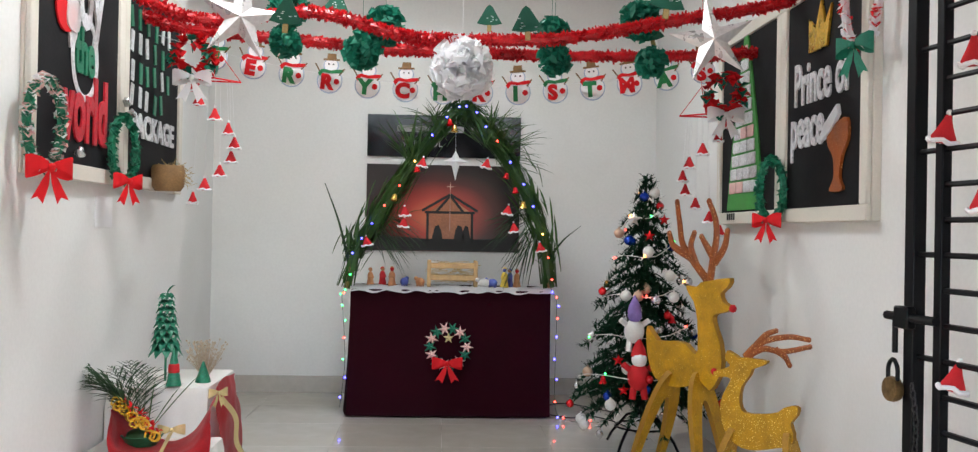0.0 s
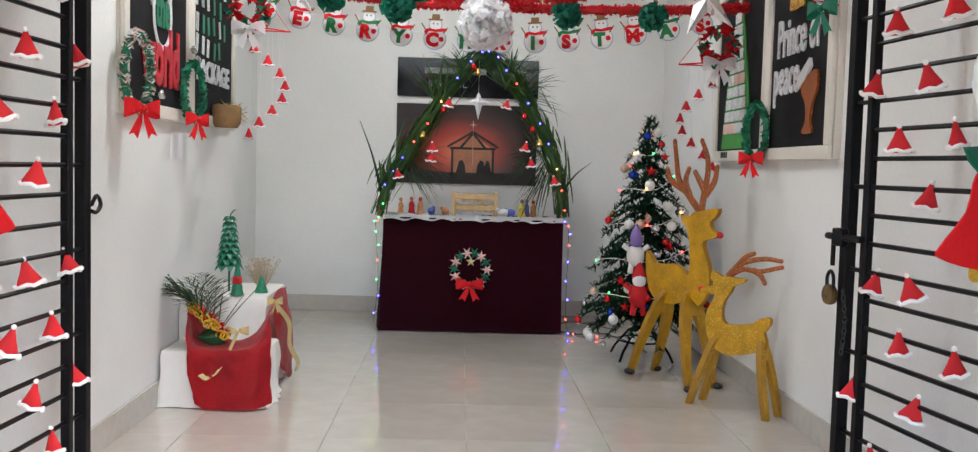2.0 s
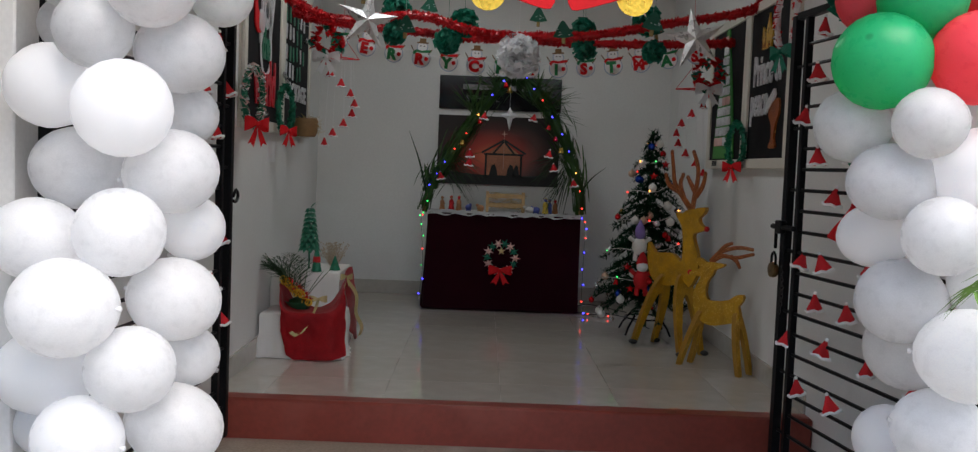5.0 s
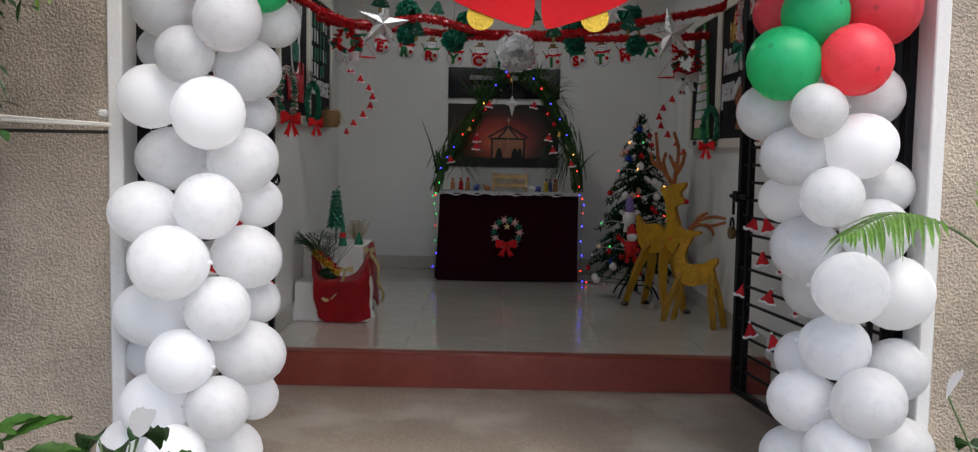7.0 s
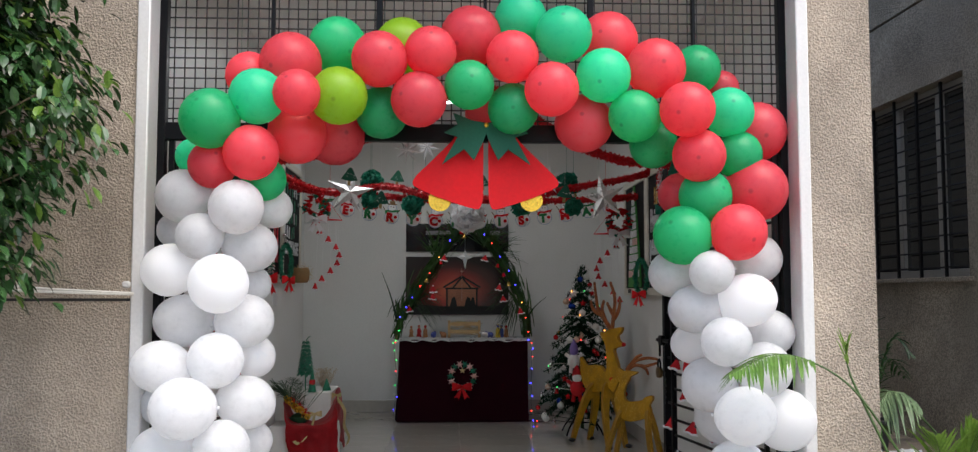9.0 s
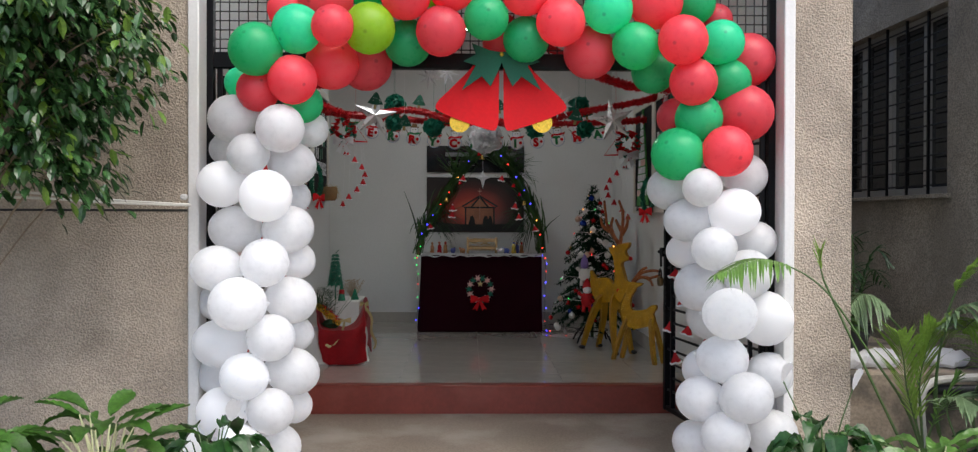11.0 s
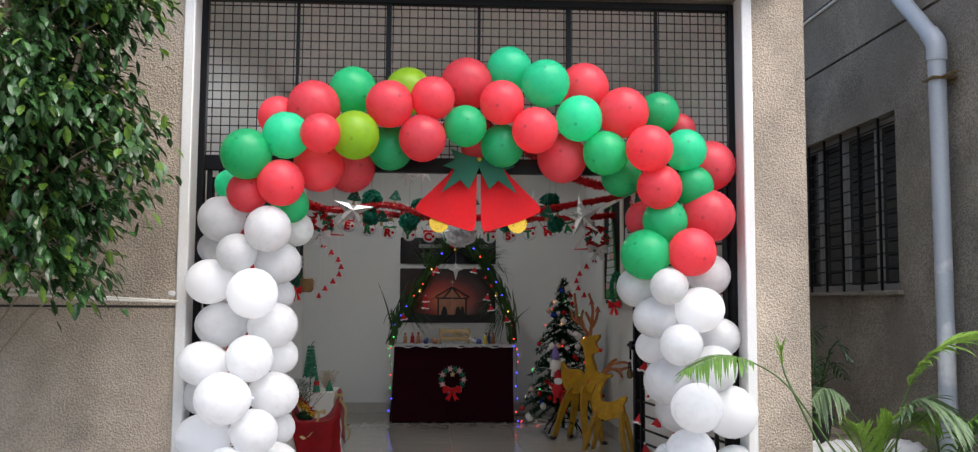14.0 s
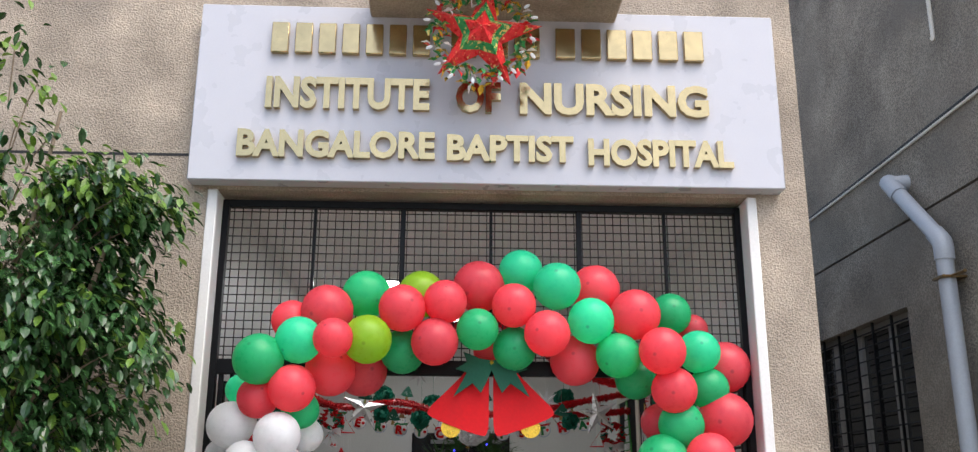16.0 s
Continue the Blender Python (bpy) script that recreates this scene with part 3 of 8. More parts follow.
# arch of palm leaves over the table
AX = 0.1
arch = thing("palm_leaf_arch", "pointed arch of fresh green palm leaves tied over the table", "arch", m=pose(AX, 6.0, TOP))
LEFT_ARM = [(-0.69, 0, 0.0), (-0.63, 0, 0.22), (-0.52, 0, 0.42), (-0.34, 0, 0.70), (-0.12, 0, 1.02), (0.05, 0, 1.19)]
RIGHT_ARM = [(0.61, 0, 0.02), (0.57, 0, 0.30), (0.46, 0, 0.60), (0.30, 0, 0.88), (0.14, 0, 1.08), (0.02, 0, 1.19)]
for arm, s in ((LEFT_ARM, -1), (RIGHT_ARM, 1)):
    line = smooth_line(arm, 10)
    bm = bmesh.new()
    tube(bm, line, 0.014, 6, 1)
    for k in range(210):
        i0 = rng.randrange(-4, len(line) - 8)
        n = rng.randrange(9, 20)
        run = [line[max(0, min(len(line) - 1, i0 + j))] for j in range(n)]
        a0, a1, rr = rng.uniform(0, 6.28), rng.uniform(-1.6, 1.6), rng.uniform(0.015, 0.06)
        w = rng.uniform(0.005, 0.011)
        prev = None
        for j, c in enumerate(run):
            f = j / (n - 1)
            tang = (line[max(1, min(len(line) - 1, i0 + j))] - line[max(0, min(len(line) - 2, i0 + j - 1))]).normalized()
            sd = tang.cross(Vector((0, 1, 0))).normalized()
            an = a0 + a1 * f
            out = rr * (1 + 0.9 * max(0, f - 0.75) * 4 * (k % 3 == 0))
            q = c + sd * math.cos(an) * out + Vector((0, 1, 0)) * math.sin(an) * out * 0.8
            ww = w * (1 - f) ** 0.5 + 0.001
            e = (sd * -math.sin(an) + Vector((0, math.cos(an), 0))) * ww
            row = (bm.verts.new(q + e), bm.verts.new(q - e))
            if prev and (run[j] - run[j - 1]).length > 1e-6:
                bm.faces.new((prev[0], prev[1], row[1], row[0]))
            prev = row
    bmesh.ops.delete(bm, geom=[v for v in bm.verts if not v.link_faces], context="VERTS")
    for k in range(240):
        i = rng.randrange(6, len(line) - 2)
        c = line[i] + Vector((rng.gauss(0, 0.05), rng.gauss(0, 0.03), rng.gauss(0, 0.04)))
        d = (line[i + 1] - line[i]).normalized() * (1 if rng.random() < 0.8 or i < 26 else -1)
        v = d + Vector((rng.gauss(0, 0.2), rng.uniform(-0.3, 0.25), rng.gauss(0, 0.16)))
        blade(bm, c, v, rng.uniform(0.12, 0.28), rng.uniform(0.014, 0.032), rng.uniform(0.0, 0.25), seg=4)
    part("leafy_arm", bm, [PALM_GREEN, TAN_STALK], arch)
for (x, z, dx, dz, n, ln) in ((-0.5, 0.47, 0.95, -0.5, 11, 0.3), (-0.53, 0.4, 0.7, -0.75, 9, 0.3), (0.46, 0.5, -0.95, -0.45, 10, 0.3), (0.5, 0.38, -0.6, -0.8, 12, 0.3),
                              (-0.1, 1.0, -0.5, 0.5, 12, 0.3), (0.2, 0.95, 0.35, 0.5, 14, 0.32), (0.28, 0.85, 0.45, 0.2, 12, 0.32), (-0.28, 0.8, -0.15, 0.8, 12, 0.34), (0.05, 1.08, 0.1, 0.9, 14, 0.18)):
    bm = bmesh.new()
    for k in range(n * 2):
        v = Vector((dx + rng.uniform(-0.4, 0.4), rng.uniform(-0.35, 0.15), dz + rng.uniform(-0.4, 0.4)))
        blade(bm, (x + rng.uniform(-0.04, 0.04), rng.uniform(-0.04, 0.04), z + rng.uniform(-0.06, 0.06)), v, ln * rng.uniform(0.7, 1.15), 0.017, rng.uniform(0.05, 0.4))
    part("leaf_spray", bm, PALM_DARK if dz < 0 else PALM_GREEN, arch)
for x, z, tx, tz in ((-0.66, 0.1, -0.17, 0.56), (-0.64, 0.12, -0.02, 0.25), (0.62, 0.1, 0.02, 0.22), (0.6, 0.2, 0.2, 0.23)):
    bm = bmesh.new()
    line = smooth_line([(x, 0, z), (x + tx * 0.45, -0.02, z + tz * 0.55), (x + tx, -0.03, z + tz * (1.0 if tx < 0 else 0.95))], 6)
    for k in range(len(line) - 1):
        w0, w1 = 0.011 * (1 - k / len(line)) + 0.001, 0.011 * (1 - (k + 1) / len(line)) + 0.001
        a, b = line[k], line[k + 1]
        q = [bm.verts.new(a + Vector((-w0, 0, 0))), bm.verts.new(a + Vector((w0, 0.004, 0))), bm.verts.new(b + Vector((w1, 0.004, 0))), bm.verts.new(b + Vector((-w1, 0, 0)))]
        bm.faces.new(q)
    bmesh.ops.solidify(bm, geom=bm.faces[:], thickness=0.002)
    part("long_leaf", bm, PALM_DARK, arch, "single long dark leaf sticking out")


# string lights: a thin cable with small coloured bulbs
def string_lights(name, pts, n, label, seed, size=0.0062, colours=("red", "red", "blue", "blue", "blue", "amber", "green")):
    r2 = random.Random(seed)
    line = smooth_line(pts, 10)
    t = thing(name, label, "string lights")
    bm = bmesh.new()
    tube(bm, line, 0.002, 4)
    part("cable", bm, PALM_DARK, t)
    for k in range(n):
        f = (k + 0.5) / n * (len(line) - 1)
        i = int(f)
        c = line[i].lerp(line[i + 1], f - i)
        bm = bmesh.new()
        ball(bm, c + Vector((r2.uniform(-0.012, 0.012), -0.012, r2.uniform(-0.012, 0.012))), size, 8, 6)
        part("bulb", bm, BULB[r2.choice(colours)], t)


off = Vector((AX, 5.93, TOP))
pts = [off + Vector(p) + Vector((0.0, -0.01, 0)) for p in LEFT_ARM]
string_lights("string_lights", [Vector((-0.6, 5.86, 0.24)), Vector((-0.575, 5.865, 0.5)), Vector((-0.585, 5.865, 0.75)), Vector((-0.6, 5.87, 0.93))] + pts, 19, "thin cable with lit coloured bulbs wound up the palm arch", 3)
pts = [off + Vector(p) + Vector((0.0, -0.01, 0)) for p in RIGHT_ARM]
string_lights("string_lights", [Vector((1.0, 5.75, F + 0.01)), Vector((0.82, 5.8, F + 0.008)), Vector((0.74, 5.82, 0.24)), Vector((0.735, 5.85, 0.5)), Vector((0.74, 5.86, 0.75)), Vector((0.735, 5.86, 0.93))] + pts, 22, "thin cable with lit coloured bulbs wound up the palm arch", 8)
bm = bmesh.new()
tube(bm, smooth_line([(0.72, 6.0, F + 0.006), (0.85, 5.9, F + 0.006), (0.97, 5.98, F + 0.006), (1.12, 5.75, F + 0.006), (1.2, 5.3, F + 0.006)], 8), 0.004, 6)
tube(bm, smooth_line([(0.73, 6.2, F + 0.03), (0.84, 6.16, F + 0.05), (1.0, 6.2, F + 0.02), (1.15, 6.1, F + 0.006)], 8), 0.004, 6)
tagged(part("power_cable", bm, BLACK_RUBBER), "black power cable lying on the tiles beside the table", "cable")


def star_outline(n, r0, r1, a0=90.0, stretch=None):
    out = []
    for k in range(2 * n):
        a = radians(a0 + 180.0 * k / n)
        r = r0 if k % 2 == 0 else r1
        if stretch and k in stretch:
            r *= stretch[k]
        out.append((r * math.cos(a), r * math.sin(a)))
    return out


def faceted_star(n, r0, r1, thick, stretch=None):
    """A folded star: points raised to a ridge front and back."""
    bm = bmesh.new()
    o = star_outline(n, r0, r1, stretch=stretch)
    vs = [bm.verts.new((x, 0, z)) for x, z in o]
    f, b = bm.verts.new((0, -thick, 0)), bm.verts.new((0, thick, 0))
    for k in range(len(vs)):
        bm.faces.new((vs[k], vs[(k + 1) % len(vs)], f))
        bm.faces.new((vs[(k + 1) % len(vs)], vs[k], b))
    return bm


st = tagged(part("paper_star", faceted_star(4, 0.08, 0.034, 0.03, {0: 0.9, 4: 1.5}), WHITE_PAPER, smooth=False), "white folded paper star hanging in the palm arch", "star")
st.matrix_world = pose(AX - 0.01, 5.93, 1.78)
bm = bmesh.new()
tube(bm, ((0, 0, 0.07), (0, 0.03, 0.3)), 0.001, 3)
part("thread", bm, WHITE_PAPER, st)


def bell_mesh(r, mat):
    bm = bmesh.new()
    lathe(bm, [(r * 0.12, r * 1.05), (r * 0.45, r * 0.95), (r * 0.55, r * 0.5), (r * 0.7, -r * 0.1), (r, -r * 0.45), (r * 0.92, -r * 0.5), (r * 0.6, -r * 0.1)], 12)
    ball(bm, (0, 0, -r * 0.5), r * 0.22, 6, 5)
    return finish("bell", bm, mat)


GB, RB = bell_mesh(0.028, GOLD_BELL), bell_mesh(0.024, RED_BAUBLE)
for x, z, me in ((0.03, 2.0, GB), (-0.34, 1.56, GB), (-0.2, 1.74, RB), (0.47, 1.53, GB), (0.36, 1.71, RB), (0.0, 2.04, RB), (0.42, 1.62, RB)):
    ob = new("ornament_bell", me)
    ob.matrix_world = pose(x + AX - 0.05, 5.9, z - 0.02, rng.uniform(-15, 15), rng.uniform(-15, 15))
    tagged(ob, ("small gold" if me is GB else "small shiny red") + " bell tied to the palm arch", "bell", "bells on the palm arch")


# small felt hat used all over the place
def hat_meshes(h, w):
    bm = bmesh.new()
    n = 10
    lathe(bm, [(w * 0.5, 0.0), (w * 0.42, h * 0.2), (w * 0.24, h * 0.55), (w * 0.07, h * 0.95), (w * 0.02, h)], n)
    for v in bm.verts:
        v.co.y *= 0.4
    cone = finish("cone", bm, RED_FELT)
    bm = bmesh.new()
    ring = [(w * 0.5 * math.cos(2 * math.pi * k / 14), w * 0.2 * math.sin(2 * math.pi * k / 14), h * 0.05 + 0.004 * math.sin(k * 2.1)) for k in range(15)]
    tube(bm, ring, h * 0.085, 6)
    trim = finish("fur_trim", bm, COTTON)
    bm = bmesh.new()
    ball(bm, (0, 0, h), h * 0.1, 8, 6)
    return cone, trim, finish("pompom", bm, COTTON)


HAT_GATE, HAT_MOBILE, HAT_ARCH = hat_meshes(0.08, 0.08), hat_meshes(0.062, 0.062), hat_meshes(0.065, 0.07)


def hat(meshes, m, label, group, parent=None):
    if parent is None:
        t = thing("felt_hat", label, "hat decoration", group, m)
        for me in meshes:
            new(me.name.split(".")[0], me).parent = t
    else:
        t = new("felt_hat", meshes[0])
        t.parent = parent
        t.matrix_basis = m
        for me in meshes[1:]:
            new(me.name.split(".")[0], me).parent = t
    return t


for x, z in ((-0.53, 1.27), (-0.30, 1.46), (-0.31, 1.39), (0.2, 1.77), (-0.2, 1.77), (0.34, 1.48), (0.39, 1.37), (0.56, 1.25)):
    hat(HAT_ARCH, pose(x + AX - 0.02, 5.9, z - 0.03, 0, rng.uniform(-12, 12)), "small red felt hat with white trim hung in the palm arch", "felt hats on the palm arch")

# poinsettia wreath on the cloth
wr = thing("paper_wreath", "small wreath of pink and green paper flowers with a red bow", "wreath", m=pose(0.065, 5.868, 0.62))
for k in range(14):
    a = 2 * math.pi * k / 14
    bm = faceted_star(6, 0.045, 0.017, 0.012)
    ob = part("paper_flower", bm, PINK_PAPER if k % 2 == 0 else GREEN_PAPER, wr, smooth=False)
    ob.matrix_basis = pose(0.115 * math.cos(a), -0.004, 0.115 * math.sin(a), 0, rng.uniform(0, 60))


def bow(parent, mat, s, m, tails=True):
    """A tied ribbon bow: two loops, a knot and two cut tails."""
    bm = bmesh.new()
    for sg in (-1, 1):
        ring = []
        for k in range(9):
            a = 2 * math.pi * k / 8
            ring.append(Vector((sg * s * (0.5 - 0.5 * math.cos(a)), -0.18 * s * math.sin(a), s * 0.12 * math.sin(a))))
        for k in range(8):
            w0, w1 = s * (0.12 + 0.5 * abs(ring[k].x) / s), s * (0.12 + 0.5 * abs(ring[k + 1].x) / s)
            bm.faces.new([bm.verts.new(ring[k] + Vector((0, 0, w0 / 1.6))), bm.verts.new(ring[k] - Vector((0, 0, w0 / 1.6))), bm.verts.new(ring[k + 1] - Vector((0, 0, w1 / 1.6))), bm.verts.new(ring[k + 1] + Vector((0, 0, w1 / 1.6)))])
        if tails:
            o = [(0, 0), (sg * 0.35 * s, -0.45 * s), (sg * 0.8 * s, -1.15 * s), (sg * 0.5 * s, -1.05 * s), (sg * 0.3 * s, -1.3 * s), (sg * 0.05 * s, -0.6 * s)]
            bm.faces.new([bm.verts.new((x, -0.02 * s - 0.05 * s * math.sin(z * 9 / s), z)) for x, z in o])
    bmesh.ops.remove_doubles(bm, verts=bm.verts[:], dist=1e-5)
    ball(bm, (0, -0.1 * s, 0), s * 0.16, 8, 6)
    for v in bm.verts:
        v.co = m @ v.co
    return part("bow", bm, mat, parent, "", smooth=True)


bow(wr, RED_PAPER, 0.095, pose(-0.005, -0.03, -0.10))
ob = part("gold_star", faceted_star(5, 0.035, 0.015, 0.008), RIBBON, wr, smooth=False)
ob.matrix_basis = pose(0, -0.01, 0.055)

# wall plaque and printed poster behind the arch
pl = thing("wall_plaque", "polished black granite plaque with engraved lettering on the wall", "plaque", m=pose(0.02, YB, 2.02))
bm = bmesh.new()
box(bm, -0.55, -0.025, -0.15, 0.55, 0, 0.15, 0.003)
part("slab", bm, GRANITE, pl)
x = -0.34
for w in (0.31, 0.12, 0.27):
    bm = bmesh.new()
    box(bm, x, -0.0275, 0.03, x + w, -0.0245, 0.075)
    part("bar", bm, ENGRAVED, pl)
    x += w + 0.05
letters("lettering", "SCHOOL", ENGRAVED, 0.075, pose(-0.31, -0.0255, -0.075), pl, 0.0015, align="LEFT")

ps = thing("nativity_poster", "glossy red and black printed panel of a stable under a star", "poster", m=pose(0.02, YB, 1.505))
POSTER = bpy.data.materials.new("poster_print")
POSTER.use_nodes = True
nt = POSTER.node_tree
pb = nt.nodes["Principled BSDF"]
pb.inputs["Roughness"].default_value = 0.3
co = nt.nodes.new("ShaderNodeTexCoord")
mp = nt.nodes.new("ShaderNodeMapping")
mp.inputs["Location"].default_value = (0.0, 0.0, 0.12)
mp.inputs["Scale"].default_value = (2.1, 0.2, 3.3)
gr = nt.nodes.new("ShaderNodeTexGradient")
gr.gradient_type = "SPHERICAL"
cr = nt.nodes.new("ShaderNodeValToRGB")
els = cr.color_ramp.elements
els[0].position, els[0].color = 0.0, (0.012, 0.006, 0.006, 1)
els[1].position, els[1].color = 1.0, (0.8, 0.2, 0.07, 1)
for pos, c in ((0.25, (0.07, 0.007, 0.007, 1)), (0.6, (0.42, 0.03, 0.018, 1))):
    e = els.new(pos)
    e.color = c
nz = nt.nodes.new("ShaderNodeTexNoise")
nz.inputs["Scale"].default_value = 3.0
mxp = nt.nodes.new("ShaderNodeMix")
mxp.data_type = "VECTOR"
mxp.inputs[0].default_value = 0.12
nt.links.new(co.outputs["Object"], mp.inputs[0])
nt.links.new(co.outputs["Object"], nz.inputs["Vector"])
nt.links.new(mp.outputs[0], mxp.inputs[4])
nt.links.new(nz.outputs["Color"], mxp.inputs[5])
nt.links.new(mxp.outputs[1], gr.inputs[0])
nt.links.new(gr.outputs[0], cr.inputs[0])
nt.links.new(cr.outputs[0], pb.inputs["Base Color"])
bm = bmesh.new()
box(bm, -0.55, -0.02, -0.31, 0.55, 0, 0.31, 0.002)
part("panel", bm, POSTER, ps)
bm = bmesh.new()
bm.faces.new([bm.verts.new((0.05 + x, -0.0214, z)) for x, z in ((-0.15, -0.22), (0.15, -0.22), (0.15, -0.03), (0.0, 0.08), (-0.15, -0.03))])
part("stable_glow_print", bm, material("amber_print", (0.42, 0.16, 0.08), 0.4, vary=0.25, scale=9), ps)
bm = bmesh.new()
P = pose(0.05, -0.0225, 0)
for a, b in (((-0.2, -0.02), (0.0, 0.1)), ((0.0, 0.1), (0.2, -0.02)), ((-0.18, -0.03), (0.18, -0.03)), ((-0.16, -0.03), (-0.16, -0.25)), ((0.16, -0.03), (0.16, -0.25)), ((-0.1, -0.03), (0.0, 0.09)), ((0.1, -0.03), (0.0, 0.09))):
    v = Vector((b[0] - a[0], 0, b[1] - a[1]))
    nrm = Vector((-v.z, 0, v.x)).normalized() * 0.009
    a3, b3 = Vector((a[0], 0, a[1])), Vector((b[0], 0, b[1]))
    bm.faces.new([bm.verts.new(P @ q) for q in (a3 + nrm, a3 - nrm, b3 - nrm, b3 + nrm)])
bm.faces.new([bm.verts.new(P @ Vector(q)) for q in ((-0.59, 0, -0.305), (0.49, 0, -0.305), (0.49, 0, -0.2), (0.2, 0, -0.22), (-0.2, 0, -0.22), (-0.59, 0, -0.19))])
for x, s in ((-0.09, 1), (0.07, -1), (0.12, -0.8)):
    bm.faces.new([bm.verts.new(P @ Vector((x + s * dx, -0.0005, dz))) for dx, dz in ((-0.04, -0.225), (0.04, -0.225), (0.03, -0.16), (0.01, -0.12), (-0.015, -0.13))])
part("stable_print", bm, INK, ps)
bm = bmesh.new()
o = star_outline(4, 0.034, 0.006)
bm.faces.new([bm.verts.new((x + 0.05, -0.0228, z + 0.155)) for x, z in o])
bm.faces.new([bm.verts.new((x, -0.0226, z)) for x, z in ((0.047, -0.16), (0.053, -0.16), (0.051, 0.13), (0.049, 0.13))])
part("star_print", bm, material("faded_star_print", (0.55, 0.3, 0.24), 0.6), ps)


# ---- outside: balloon arch ----
def rubber(name, c, sub=0.0):
    m = material(name, c, 0.3, vary=0.04, scale=3, fine=30, bump=0.0, spec=0.5, per=0.05 if c[0] == c[1] else 0.16)
    nt = m.node_tree
    out, b = nt.nodes["Material Output"], nt.nodes["Principled BSDF"]
    tr = nt.nodes.new("ShaderNodeBsdfTranslucent")
    tr.inputs[0].default_value = (*[min(1.0, v * 1.1 + 0.02) for v in c], 1)
    mx = nt.nodes.new("ShaderNodeMixShader")
    mx.inputs[0].default_value = 0.58
    nt.links.new(b.outputs[0], mx.inputs[1])
    nt.links.new(tr.outputs[0], mx.inputs[2])
    nt.links.new(mx.outputs[0], out.inputs[0])
    # thicker, darker rubber at the teat
    co = nt.nodes.new("ShaderNodeTexCoord")
    sp = nt.nodes.new("ShaderNodeSeparateXYZ")
    nt.links.new(co.outputs["Object"], sp.inputs[0])
    mr = nt.nodes.new("ShaderNodeMapRange")
    nt.links.new(sp.outputs[2], mr.inputs[0])
    for k, v in enumerate((0.969, 0.977, 0.0, 0.06 if min(c) > 0.5 else 0.5)):
        mr.inputs[k + 1].default_value = v
    dk = nt.nodes.new("ShaderNodeMix")
    dk.data_type = "RGBA"
    nt.links.new(mr.outputs[0], dk.inputs[0])
    nt.links.new(b.inputs["Base Color"].links[0].from_socket, dk.inputs[6])
    dk.inputs[7].default_value = (*[v * 0.35 for v in c], 1)
    nt.links.new(dk.outputs[2], b.inputs["Base Color"])
    nt.links.new(dk.outputs[2], tr.inputs[0])
    return m


RUBBER = {"w": rubber("white_balloon", (0.95, 0.955, 0.965)), "r": rubber("red_balloon", (0.98, 0.125, 0.165)), "g": rubber("green_balloon", (0.05, 0.68, 0.29)),
          "l": rubber("lime_balloon", (0.45, 0.76, 0.05)), "m": rubber("mint_green_balloon", (0.06, 0.8, 0.45))}
NAMES = {"w": "white", "r": "red", "g": "green", "l": "lime green", "m": "mint green"}
BALLOON = {}
for key, mat in RUBBER.items():
    bm = bmesh.new()
    prof = [(0.012, -1.1), (0.05, -1.12), (0.06, -1.07), (0.02, -1.05), (0.03, -1.02)]
    n = 14
    for k in range(1, n):
        a = math.pi * k / n
        prof.append((math.sin(a) * (1 - 0.08 * max(0, math.cos(a)) ** 2), -math.cos(a) * (1.03 if a < math.pi / 2 else 0.98)))
    prof.append((0.01, 0.98))
    lathe(bm, prof, 22)
    BALLOON[key] = finish("balloon", bm, mat)
rng = random.Random(4)


def balloon(key, x, y, z, r, rz=0.0, group="balloons of the entrance arch"):
    """A balloon; with rz it lies on its side, wide along x and rz high."""
    ob = new("balloon", BALLOON[key])
    if rz and r > rz * 1.04:
        tilt = Euler((radians(rng.uniform(-12, 12)), radians((-90 if x < (-1.08 if x < 0 else 1.21) else 90) + rng.uniform(-14, 14)), radians(rng.uniform(-12, 12))))
        size = (rz, rz, r * 0.98)
    else:
        tilt = Euler((radians(rng.uniform(55, 125)), radians(rng.uniform(-30, 30)), radians(rng.uniform(-40, 40))))
        size = [(r + (rz or r)) / 2] * 3
    ob.matrix_world = Matrix.LocRotScale((x, y, z), tilt, size)
    tagged(ob, NAMES[key] + " inflated balloon in the arch at the entrance", "balloon", group)


